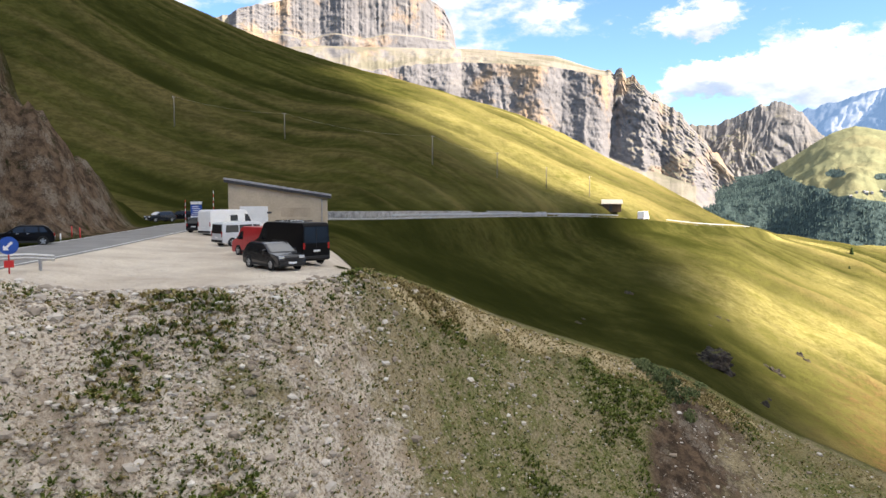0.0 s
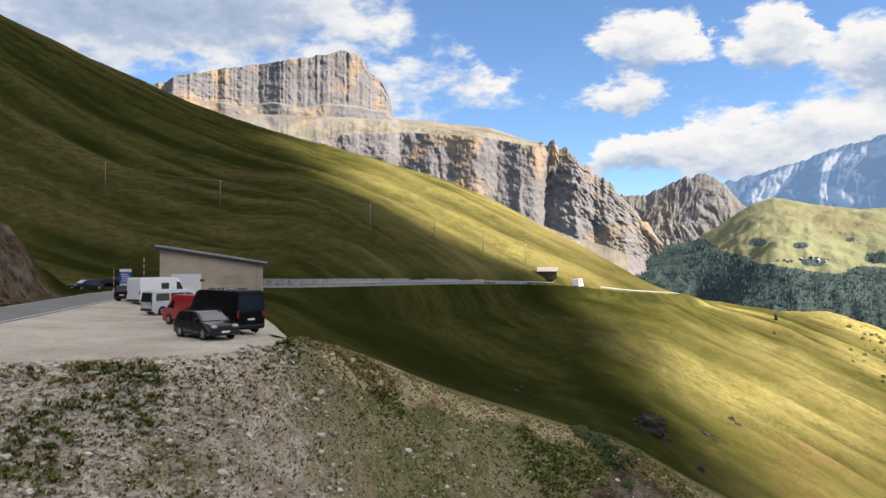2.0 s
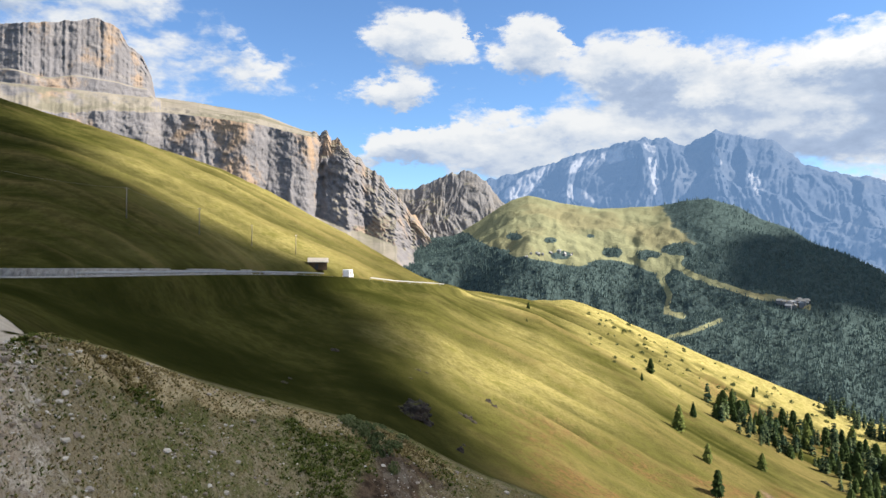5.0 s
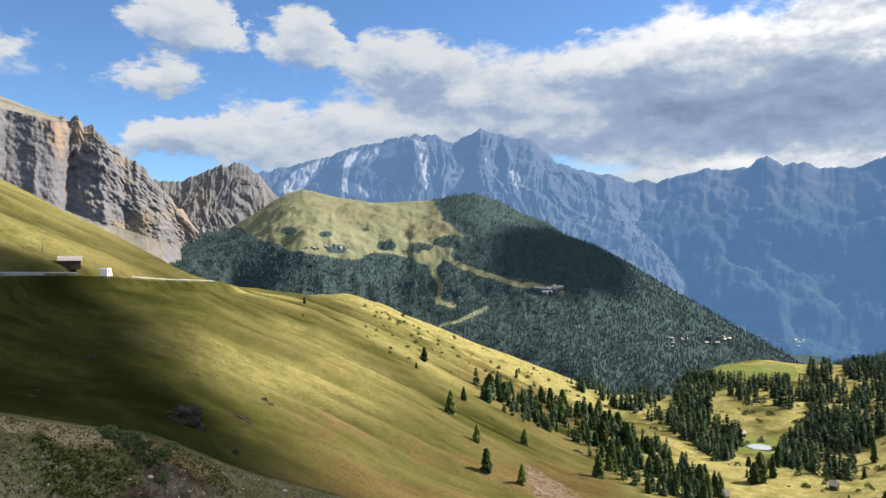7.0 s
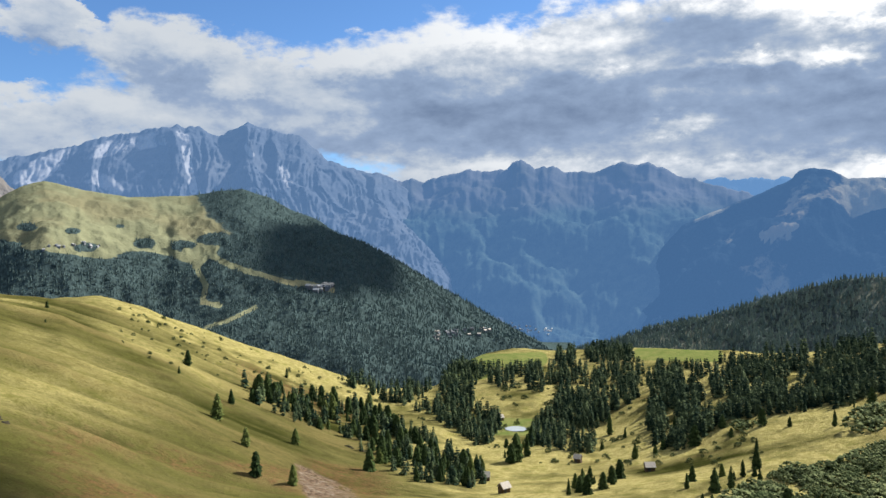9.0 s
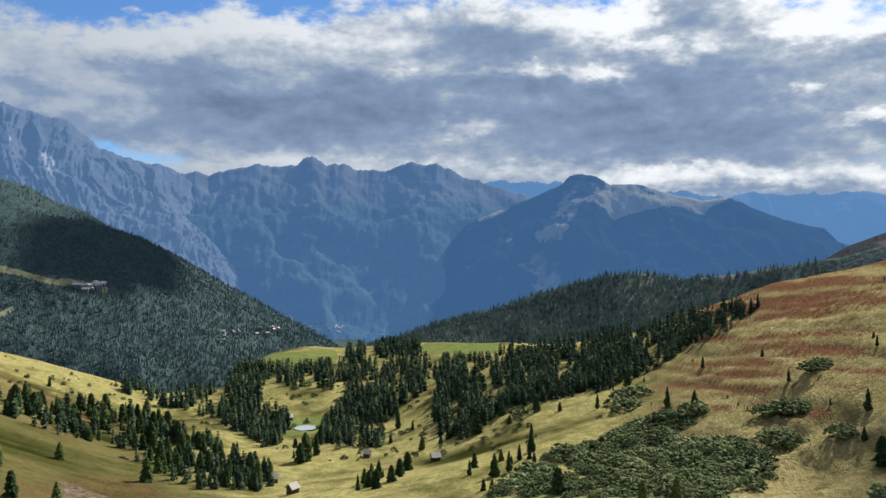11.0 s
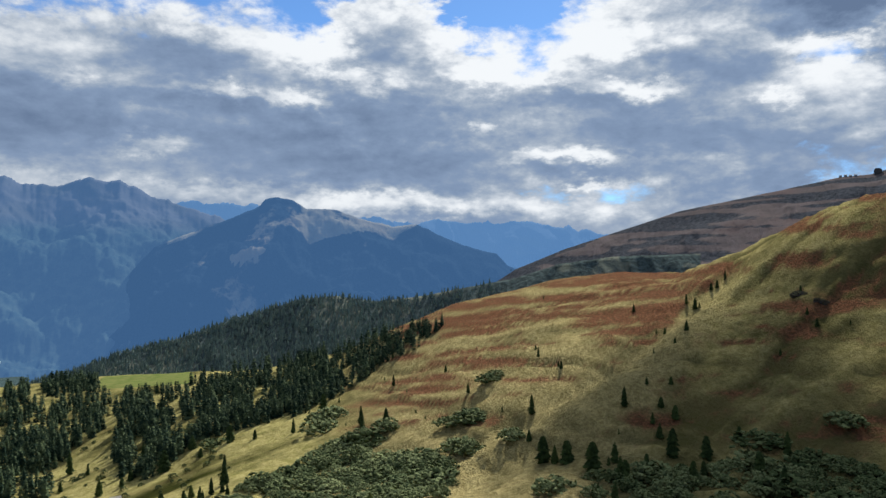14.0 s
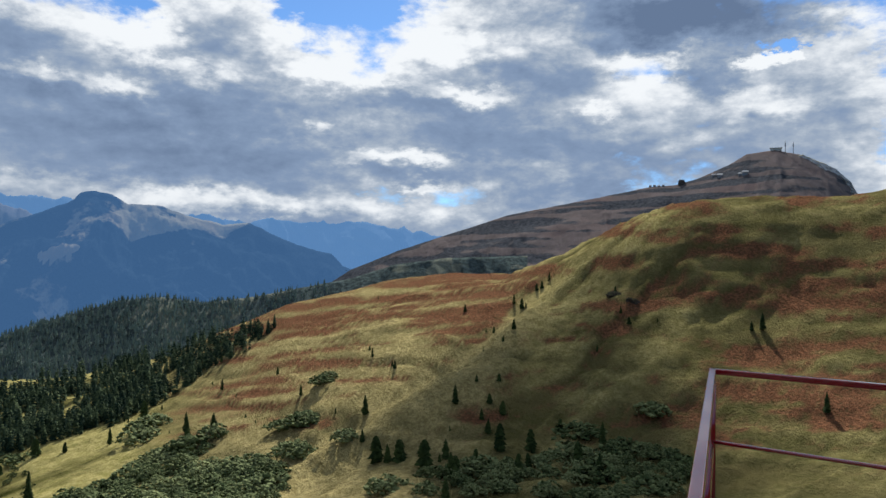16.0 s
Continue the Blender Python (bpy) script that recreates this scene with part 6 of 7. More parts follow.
sign_board()
arrow = round_sign(-30.1, 41.0, 1.35, 0.85, MAT_BLUE, MAT_BLUE, "round blue traffic sign with a white arrow", MAT_SIGNRED)
bm = poly([Vector((-0.22, -0.016, 1.13)), Vector((0.04, -0.016, 1.13)), Vector((-0.05, -0.016, 1.22)), Vector((0.2, -0.016, 1.47)), Vector((0.12, -0.016, 1.55)), Vector((-0.13, -0.016, 1.3)), Vector((-0.22, -0.016, 1.39))], 0.006)
part("arrow", bm, MAT_SIGNWHITE, arrow, "white arrow pointing down")
part("base_plate", box((0.42, 0.06, 0.34), (0, 0.04, 0.3), 0.01), MAT_SIGNRED, arrow, "red lower plate")
speed = round_sign(-18.45, 93, 0.85, 0.7, MAT_SIGNWHITE, MAT_SIGNRED, "round speed limit sign with a red rim")


def snow_pole(a, r, h):
    p = spot(a, r)
    s = thing("snow_marker", Matrix.Translation(p), "tall red and white banded snow marker pole", "marker pole", "snow markers")
    k = int(h / 0.4)
    for i in range(k):
        part("band", rod((0, 0, i * 0.4 - (0.2 if i == 0 else 0)), (0, 0, (i + 1) * 0.4), 0.04, None, 8), MAT_SIGNRED if i % 2 else MAT_SIGNWHITE, s)


snow_pole(-16.95, 101, 4.4)
snow_pole(-18.9, 110, 3.2)
for a, r in ((-26.3, 77), (-25.8, 74), (-27.4, 72), (-27.0, 72)):
    p = spot(a, r)
    s = thing("marker_post", Matrix.Translation(p), "short red marker post at the road edge", "marker post", "road marker posts")
    part("post", rod((0, 0, -0.1), (0, 0, 1.0 if a > -27 else 0.6), 0.06, 0.05, 8), MAT_SIGNRED if a > -27 else MAT_SIGNWHITE, s)


# ---- terrace and its rail ----
def terrace():
    """A deck whose two open edges carry the railing."""
    c_a, r = 127.3, 0.66 / math.tan(radians(7.15))
    c = Vector((r * math.sin(radians(c_a)), r * math.cos(radians(c_a)), 0))
    u = Vector((math.sin(radians(309)), math.cos(radians(309)), 0))
    v = Vector((math.sin(radians(237)), math.cos(radians(237)), 0))
    n = (v - u * v.dot(u)).normalized()
    t = thing("terrace", Matrix.Identity(4), "raised timber terrace on a plain rendered base", "terrace")

    def slab(z0, z1, inset, mat, name, parent):
        o = c - u * 0.1 + n * inset - v * 0.08 + u * inset
        q = [o, o + u * (7.4 - 2 * inset), o + u * (7.4 - 2 * inset) + v * 5.6, o + v * 5.6]
        bm = bmesh.new()
        lo, hi = [bm.verts.new((p.x, p.y, z0)) for p in q], [bm.verts.new((p.x, p.y, z1)) for p in q]
        bm.faces.new(lo)
        bm.faces.new(hi)
        for i in range(4):
            bm.faces.new((lo[i], lo[(i + 1) % 4], hi[(i + 1) % 4], hi[i]))
        bmesh.ops.recalc_face_normals(bm, faces=bm.faces)
        return part(name, bm, mat, parent)

    slab(-12, 2.6, 0.35, MAT_RENDER, "base", t)
    deck = slab(2.6, 2.735, 0.0, MAT_FASCIA, "deck", t)
    ang = math.atan2(v.y, v.x)
    for k in range(49):
        p = c - v * 0.06 + u * (0.0 + k * 0.1475) + v * 2.78
        part("board", box((5.5, 0.135, 0.03), (p.x, p.y, 2.739), 0.004, Matrix.Rotation(ang, 4, "Z")), MAT_PLANKS, deck)


terrace()


# ---- rail of the terrace ----
def beam(p, q, wide, tall):
    """A level bar of rounded square section from p to q."""
    bm = bmesh.new()
    d = (q - p).normalized()
    s = Vector((d.y, -d.x, 0)) * wide / 2
    u = Vector((0, 0, tall / 2))
    v = [bm.verts.new(e + s * i + u * j) for e in (p, q) for i, j in ((-1, -1), (1, -1), (1, 1), (-1, 1))]
    for f in ((3, 2, 1, 0), (4, 5, 6, 7), (0, 1, 5, 4), (1, 2, 6, 5), (2, 3, 7, 6), (3, 0, 4, 7)):
        bm.faces.new([v[i] for i in f])
    bmesh.ops.recalc_face_normals(bm, faces=bm.faces)
    bmesh.ops.bevel(bm, geom=list(bm.edges), offset=0.006, segments=3, affect="EDGES", profile=0.5)
    return bm


def rail():
    c_a, c_el, drop = 127.3, -7.15, 0.66
    r = drop / math.tan(radians(-c_el))
    c = Vector((r * math.sin(radians(c_a)), r * math.cos(radians(c_a)), EYE - drop))
    floor_z = 2.77
    t = thing("terrace_railing", Matrix.Identity(4), "glossy dark red tubular steel railing at a terrace corner", "railing")
    for az, n in ((RAIL_NEAR, 4), (RAIL_SIDE, 3)):
        d = Vector((math.sin(radians(az)), math.cos(radians(az)), 0))
        end = c + d * (n * 1.75)
        part("top_rail", beam(c - d * 0.02, end, 0.044, 0.036), MAT_RAIL, t)
        part("mid_tube", rod(c + Vector((0, 0, -0.46)), end + Vector((0, 0, -0.46)), 0.013, None, 12), MAT_RAIL, t)
        for k in range(0 if az == RAIL_SIDE else 1, n + 1):
            p = c + d * (k * 1.75)
            part("post", rod(p + Vector((0, 0, 0.0)), (p.x, p.y, floor_z), 0.019, None, 12), MAT_RAIL, t)
            part("foot_plate", box((0.1, 0.1, 0.012), (p.x, p.y, floor_z), 0.003), MAT_RAIL, t)


RAIL_NEAR, RAIL_SIDE = 308.2, 237.0
rail()


# ---- plants ----
def leaf_material(name, dark, light, spread=0.5, stand=0.0):
    mat, g, b = material(name, 0.9, 0, 0.03)
    p = g.n("ShaderNodeTexCoord", "Object")
    n = g.noise(p, 1.3, 4)
    each = g.n("ShaderNodeNewGeometry", "Random Per Island")
    one = g.n("ShaderNodeObjectInfo", "Random")
    f = g.m("ADD", g.m("MULTIPLY", each, spread), g.m("MULTIPLY", n, 1 - spread))
    f = g.m("ADD", f, g.m("MULTIPLY", g.m("SUBTRACT", one, 0.5), 0.4))
    if stand:  # trees of one wood differ from each other
        f = g.m("ADD", f, g.m("MULTIPLY", g.m("SUBTRACT", g.noise(p, stand, 2), 0.5), 2.2))
    g.t.links.new(g.mix(g.ramp(f, 0.2, 0.85, smooth=False), dark, light), b.inputs["Base Color"])
    b.inputs["Subsurface Weight"].default_value = 0.0
    return mat


MAT_PINE = leaf_material("pine_needles", (0.014, 0.026, 0.010), (0.050, 0.074, 0.024))
MAT_LARCH = leaf_material("larch_needles", (0.045, 0.064, 0.018), (0.115, 0.135, 0.040))
MAT_SHRUB = leaf_material("dwarf_pine_needles", (0.045, 0.066, 0.026), (0.190, 0.215, 0.098))
MAT_WOODS = leaf_material("far_wood_needles", (0.012, 0.026, 0.017), (0.098, 0.128, 0.062), 0.6, 0.16)
# far needles lightened and blued: haze put into their colour
MAT_WOODS_FAR = leaf_material("hazed_wood_needles", (0.060, 0.092, 0.092), (0.084, 0.122, 0.116), 0.6, 0.05)
MAT_WOODS_RIDGE = leaf_material("hazed_ridge_needles", (0.074, 0.106, 0.098), (0.142, 0.182, 0.150), 0.6, 0.05)
MAT_BARK = paint("bark", (0.075, 0.055, 0.042), 0.95, 0, 0.1, 0.2, 4, 0.3)
MAT_WEED = leaf_material("weeds", (0.050, 0.072, 0.018), (0.190, 0.215, 0.052), 0.8)
MAT_STRAW = leaf_material("dry_grass", (0.17, 0.13, 0.055), (0.42, 0.34, 0.16), 0.8)
MAT_STONE = leaf_material("loose_stone", (0.30, 0.25, 0.20), (0.72, 0.67, 0.60), 0.85)


def crown(rng, slim, full, levels=12, fan=8):
    """Verts and faces of a conifer crown one metre high: whorls of drooping boughs round a dark core."""
    v, f = [], []
    for k in range(levels):
        t = (k + rng.uniform(-0.2, 0.2)) / levels
        z = 0.08 + 0.9 * t
        reach = slim * ((1 - t) ** full) * (1 if t > 0.08 else 0.75)
        for j in range(fan):
            ang = math.tau * (j + rng.uniform(-0.4, 0.4)) / fan + k * 0.7
            rad = reach * rng.uniform(0.65, 1.25) + 0.012
            wide = rad * 0.42 + 0.012
            c, s = math.cos(ang), math.sin(ang)
            lift = rng.uniform(-0.1, 0.12)
            base = len(v)
            v += [(0, 0, z + 0.05), (c * rad * 0.55 - s * wide, s * rad * 0.55 + c * wide, z - rad * (0.28 - lift)), (c * rad, s * rad, z - rad * (0.35 - lift)), (c * rad * 0.55 + s * wide, s * rad * 0.55 - c * wide, z - rad * (0.30 - lift)), (c * rad * 0.6, s * rad * 0.6, z + 0.02)]
            f += [(base, base + 1, base + 4), (base + 1, base + 2, base + 4), (base + 2, base + 3, base + 4), (base + 3, base, base + 4)]
    return v, f


def shrub_crown(rng, tufts=190):
    """Verts and faces of a low, lobed bush one metre high."""
    v, f = [], []
    lobes = [(rng.uniform(-0.5, 0.5), rng.uniform(-0.5, 0.5), rng.uniform(0.42, 0.62)) for _ in range(5)]
    for _ in range(tufts):
        lx, ly, lr = rng.choice(lobes)
        u, w = rng.uniform(0, math.tau), rng.uniform(0.05, 1.0)
        k = math.sqrt(1 - w * w) * lr * 1.3
        p = Vector((lx + k * math.cos(u), ly + k * math.sin(u), w * lr * 1.5))
        n = Vector((math.cos(u) * k, math.sin(u) * k, w * 0.7)).normalized()
        side = n.orthogonal().normalized()
        side.rotate(Matrix.Rotation(rng.uniform(0, math.tau), 3, n))
        up = n.cross(side)
        q = rng.uniform(0.08, 0.16)
        base = len(v)
        v += [tuple(p + side * q), tuple(p + up * q + n * q * 0.9), tuple(p - side * q), tuple(p - up * q - n * 0.1), tuple(p + n * q * 0.9)]
        f += [(base, base + 1, base + 4), (base + 1, base + 2, base + 4), (base + 2, base + 3, base + 4), (base + 3, base, base + 4)]
    return v, f


def small_conifer(sides=6, tiers=3, seed=0, slim=0.2):
    """A conifer of few faces, one metre high, for woods far off."""
    rng = random.Random(seed)
    v, f = [], []
    for k in range(tiers):
        z0, z1 = k / tiers * 0.85, min(1.0, (k + 1.75) / tiers * 0.85 + 0.02)
        rad = slim * (1 - k / tiers * 0.75)
        base = len(v)
        v.append((rng.uniform(-0.01, 0.01), 0, z1 if k < tiers - 1 else 1.0))
        for j in range(sides):
            a = math.tau * (j + 0.5 * (k % 2)) / sides
            q = rad * rng.uniform(0.7, 1.25)
            v.append((q * math.cos(a), q * math.sin(a), z0 + rng.uniform(-0.05, 0.05)))
        f += [(base, base + 1 + j, base + 1 + (j + 1) % sides) for j in range(sides)]
    return np.array(v), np.array(f)


def joined(name, kinds, places, mat, label, category, parent=None):
    """Many alike small things in one mesh: places are (x, y, z, height, width, turn, kind)."""
    vs, fs, base = [], [], 0
    pl = np.array(places)
    for k, (v, f) in enumerate(kinds):
        q = pl[pl[:, 6].astype(int) == k]
        if not len(q):
            continue
        c, s = np.cos(q[:, 5])[:, None], np.sin(q[:, 5])[:, None]
        x, y = v[None, :, 0] * q[:, 4:5], v[None, :, 1] * q[:, 4:5]
        w = np.stack([x * c - y * s + q[:, 0:1], x * s + y * c + q[:, 1:2], v[None, :, 2] * q[:, 3:4] + q[:, 2:3]], -1)
        vs.append(w.reshape(-1, 3))
        fs.append((f[None] + (np.arange(len(q)) * len(v))[:, None, None] + base).reshape(-1, 3))
        base += len(q) * len(v)
    ob = fast_mesh(name, np.concatenate(vs), np.concatenate(fs), mat, False)
    return tagged(ob, label, category, kind="stuff")


def plant_mesh(name, vf, mat):
    me = bpy.data.meshes.new(name)
    me.from_pydata(vf[0], [], vf[1])
    me.materials.append(mat)
    return me


def trunk_mesh():
    bm = rod((0, 0, -0.05), (0, 0, 0.9), 0.028, 0.004, 7)
    for k in range(5):
        a = k * 2.4
        rod((0, 0, 0.12 + k * 0.1), (0.09 * math.cos(a), 0.09 * math.sin(a), 0.13 + k * 0.1), 0.007, 0.003, 4, bm)
    me = bpy.data.meshes.new("trunk")
    bm.to_mesh(me)
    bm.free()
    me.materials.append(MAT_BARK)
    return me


CROWNS = [plant_mesh("crown", crown(random.Random(i), s, p, lv, fan), m) for i, (s, p, lv, fan, m) in enumerate(
    [(0.23, 0.6, 14, 9, MAT_PINE), (0.28, 0.45, 13, 10, MAT_PINE), (0.19, 0.7, 15, 8, MAT_PINE), (0.30, 0.42, 12, 10, MAT_PINE), (0.27, 0.55, 14, 9, MAT_LARCH), (0.30, 0.5, 13, 9, MAT_LARCH)])]
TRUNK = trunk_mesh()
SHRUBS = [plant_mesh("shrub", shrub_crown(random.Random(40 + i)), MAT_SHRUB) for i in range(4)]
TREE_WORDS = ["dark green stone pine on the alpine pasture", "bushy dark green stone pine on the slope", "slender dark spruce on the slope", "broad rounded dark stone pine", "pale green larch among darker pines", "feathery pale green larch on the pasture"]
plants = random.Random(7)


def tree(p, height, kind):
    t = thing("conifer", Matrix.Translation(p + Vector((0, 0, -0.15))) @ Matrix.Rotation(plants.uniform(0, 6.3), 4, "Z"), TREE_WORDS[kind], "tree", "conifers on the slopes")
    for name, me in (("trunk", TRUNK), ("crown", CROWNS[kind])):
        o = new(name, me)
        o.parent = t
        o.scale = (height * plants.uniform(0.9, 1.15), height * plants.uniform(0.9, 1.15), height)


def shrub(p, height, wide):
    o = new("shrub", plants.choice(SHRUBS))
    o.matrix_world = Matrix.Translation(p + Vector((0, 0, -0.1))) @ Matrix.Rotation(plants.uniform(0, 6.3), 4, "Z") @ Matrix.Diagonal((wide, wide * plants.uniform(0.8, 1.2), height, 1))
    tagged(o, "low green dwarf pine shrub on the slope", "shrub", "dwarf pine shrubs")


LAND_R = np.geomspace(14, 900, 600)
LAND_A = np.arange(-35, 141, 0.25)
LAND_Z = land(LAND_A[:, None] + 0 * LAND_R[None, :], LAND_R[None, :] + 0 * LAND_A[:, None])
LAND_E = np.degrees(np.arctan2(LAND_Z - EYE, LAND_R[None, :]))


def meet(a, el):
    """Like sight, from a table: distance and height where the line first meets the ground, or None."""
    i = int(round((a + 35) / 0.25))
    if not 0 <= i < len(LAND_A):
        return None
    hit = np.nonzero(LAND_E[i] >= el)[0]
    if not len(hit):
        return None
    r = LAND_R[hit[0]]
    f = (a + 35) / 0.25 - i
    k = min(max(i + (1 if f > 0 else -1), 0), len(LAND_A) - 1)
    z = LAND_Z[i, hit[0]] * (1 - abs(f)) + LAND_Z[k, hit[0]] * abs(f)
    return Vector((r * math.sin(radians(a)), r * math.cos(radians(a)), z)), r


def plant_tree(a, el, tall, kind=None):
    """A tree whose foot is seen at a bearing and elevation; tall: its height as an angle."""
    q = meet(a, el)
    if q:
        tree(q[0], max(1.2, q[1] * math.tan(radians(tall))), plants.randrange(6) if kind is None else kind)


def plant_shrub(a, el, tall, wide=1.2):
    q = meet(a, el)
    if q:
        h = q[1] * math.tan(radians(tall))
        shrub(q[0], h, h * wide)


# single trees on the near slope
for a, e, h, k in ((41.6, -14.3, 1.5, 5), (42.3, -16.4, 1.9, 3), (39.6, -12.3, 2.0, 4), (37.6, -8.4, 1.2, 1), (37.0, -9.0, 0.6, 0), (45.2, -14.5, 1.3, 5), (50.7, -16.6, 1.9, 3), (45.0, -17.3, 1.6, 4),
                   (28.6, -3.95, 0.5, 3), (28.5, -5.0, 0.25, 3), (40.6, -11.3, 1.2, 0), (42.6, -10.8, 1.7, 1), (43.2, -11.0, 1.9, 0), (43.7, -11.2, 1.4, 3), (44.6, -9.6, 0.8, 2), (61.9, -16.0, 2.3, 1), (62.7, -15.6, 1.8, 2), (48.0, -12.8, 1.9, 4), (46.0, -12.6, 1.6, 0)):
    plant_tree(a, e, h, k)
# the belt of pines running down to the valley
def inside(a, e, corners):
    hit = False
    for (a0, e0), (a1, e1) in zip(corners, corners[1:] + corners[:1]):
        if (e0 > e) != (e1 > e) and a < a0 + (e - e0) * (a1 - a0) / (e1 - e0):
            hit = not hit
    return hit


def scattered(corners, count):
    """Random bearings and elevations within an outline."""
    out = []
    while len(out) < count:
        q = (plants.uniform(min(c[0] for c in corners), max(c[0] for c in corners)), plants.uniform(min(c[1] for c in corners), max(c[1] for c in corners)))
        if inside(*q, corners):
            out.append(q)
    return out


BELT = [(41.4, -9.9), (45.1, -10.8), (50.2, -12.1), (54.4, -14.1), (59.2, -16.4), (59.8, -18.1), (53.5, -17.3), (50.1, -15.4), (48.4, -13.9), (45.1, -12.9), (41.8, -11.2)]
for a, e in scattered(BELT, 165):
    plant_tree(a, e, plants.uniform(0.5, 1.5) * np.interp(a, [41, 47, 52, 60], [0.7, 0.9, 1.15, 1.25]), plants.choice((0, 1, 2, 3, 1, 3, 4)))
low = []
for _ in range(130):
    a = plants.uniform(33, 56)
    crest = np.interp(a, [31.8, 34.6, 39.4, 46.8, 51.5, 56], [-3.4, -4.3, -6.3, -9.1, -10.8, -12.2])
    low.append((a, crest - 0.15 - abs(plants.gauss(0, 1.5)), plants.uniform(0.08, 0.26), 0.7))
# valley floor and its edges
for a, e in scattered([(59.8, -15.9), (63.0, -16.6), (63.2, -14.8), (61, -15.0)], 9) + scattered([(65.1, -18.2), (67.2, -17.0), (70.2, -16.8), (67.6, -18.2)], 16) + scattered([(72.5, -17), (80, -14.6), (81, -18), (74, -18.5)], 12) + scattered([(63, -14.5), (80, -12), (84, -12.5), (70, -16)], 14):
    plant_tree(a, e, plants.uniform(0.6, 1.7), plants.choice((0, 1, 2, 3, 4)))
for a, e in scattered([(58.5, -10.5), (66, -10.5), (80, -12), (79, -15.5), (60, -16.5)], 170):
    low.append((a, e, plants.uniform(0.12, 0.42), 0.8))
for a, e, h, k in ((76.2, -17.3, 1.9, 0), (77.3, -16.9, 1.7, 2), (79.2, -16.7, 1.5, 2), (81, -18.3, 2.1, 3), (90.8, -11.7, 1.2, 0), (89.0, -12.0, 1.3, 2), (101.8, -11.1, 1.6, 2), (87.2, -18.4, 1.7, 4), (89.6, -18.3, 2.0, 4), (86.1, -10.7, 1.4, 1), (83.9, -12.2, 1.2, 2), (79.0, -14.3, 1.0, 2)):
    plant_tree(a, e, h, k)
# the near spur
for a, e, h, k in ((102.65, -14.4, 2.1, 1), (103.5, -14.4, 1.5, 0), (104.4, -14.3, 1.8, 3), (106.3, -14.8, 2.3, 1), (107.9, -14.2, 1.6, 0), (112.0, -13.6, 2.2, 1), (114.3, -13.5, 1.6, 3), (108.6, -10.4, 1.6, 2), (101.6, -13.2, 1.0, 0), (111.1, -12.3, 1.0, 1), (108.3, -15.3, 1.7, 0),
                   (119.6, -12.9, 1.8, 2), (112.2, -10.9, 1.1, 1), (88.9, -11.8, 1.5, 2), (115.65, -1.0, 0.8, 2), (95.3, -8.0, 0.6, 0), (91.35, -9.0, 0.9, 2), (116.5, -12.1, 1.0, 3), (130.6, -4.4, 1.3, 2), (129.9, -4.4, 0.7, 0), (115.1, -1.5, 0.6, 3), (109.3, -3.3, 0.6, 0), (102.3, -6.8, 0.8, 2), (113.0, -2.7, 0.8, 2),
                   (113.6, -3.0, 0.8, 3), (97.0, -9.6, 0.9, 2), (111.5, -4.9, 0.5, 3), (104.0, -7.7, 0.7, 0), (110.6, -11.3, 0.9, 0), (134.6, -9.8, 1.5, 2), (121.5, -4.0, 0.6, 3), (119.4, -15.4, 2.2, 0), (117.8, -14.0, 1.6, 1)):
    plant_tree(a, e, h, k)
for a, e, h, k in ((111.9, -8.61, 0.63, 3), (110.2, -8.49, 0.57, 0), (110.7, -6.24, 0.40, 2), (113.0, -4.63, 0.86, 0), (114.7, -1.74, 0.57, 3), (113.9, -2.84, 0.40, 0), (110.9, -4.95, 0.40, 2), (120.9, -3.24, 0.57, 0), (120.5, -1.73, 0.46, 3), (119.2, -6.14, 0.57, 0), (123.5, -4.03, 0.46, 2), (111.1, -12.02, 0.80, 0), (111.2, -10.33, 0.80, 3), (101.6, -13.02, 0.86, 0), (108.2, -12.20, 0.51, 2), (103.8, -7.44, 0.46, 0), (102.1, -6.28, 0.40, 3), (112.2, -5.57, 0.51, 0), (102.7, -2.43, 0.29, 2), (109.3, -3.21, 0.46, 0)):
    plant_tree(a, e, h, k)
for a, e in scattered([(104, -14.6), (112, -13.8), (120, -13.5), (122, -16), (106, -17)], 14):
    plant_tree(a, e, plants.uniform(0.7, 1.7), plants.choice((0, 1, 2, 3)))
for _ in range(14):
    plant_tree(plants.uniform(84, 100), plants.uniform(-12, -4.5), plants.uniform(0.25, 0.55), plants.choice((0, 2, 3)))
# dwarf pine
DWARF_PINE = [(76, -18.6), (78.4, -17), (80.3, -15.2), (84.4, -14.8), (86.6, -12.9), (89.6, -13.0), (91.4, -14.3), (95.4, -14.0), (96, -15.9), (92.6, -17.8)]
for k, (a, e) in enumerate(scattered(DWARF_PINE, 200)):
    row = (a, e - 0.2, 0.35 + 0.65 * plants.random() ** 1.6, plants.uniform(1.2, 1.9))
    if k < 190:
        plant_shrub(*row)
    else:
        low.append(row)
for a, e in scattered([(103, -16.5), (110, -14.4), (116, -13.6), (123, -12.6), (126, -14), (124, -17)], 60):
    plant_shrub(a, e, plants.uniform(0.4, 0.95), 1.3)
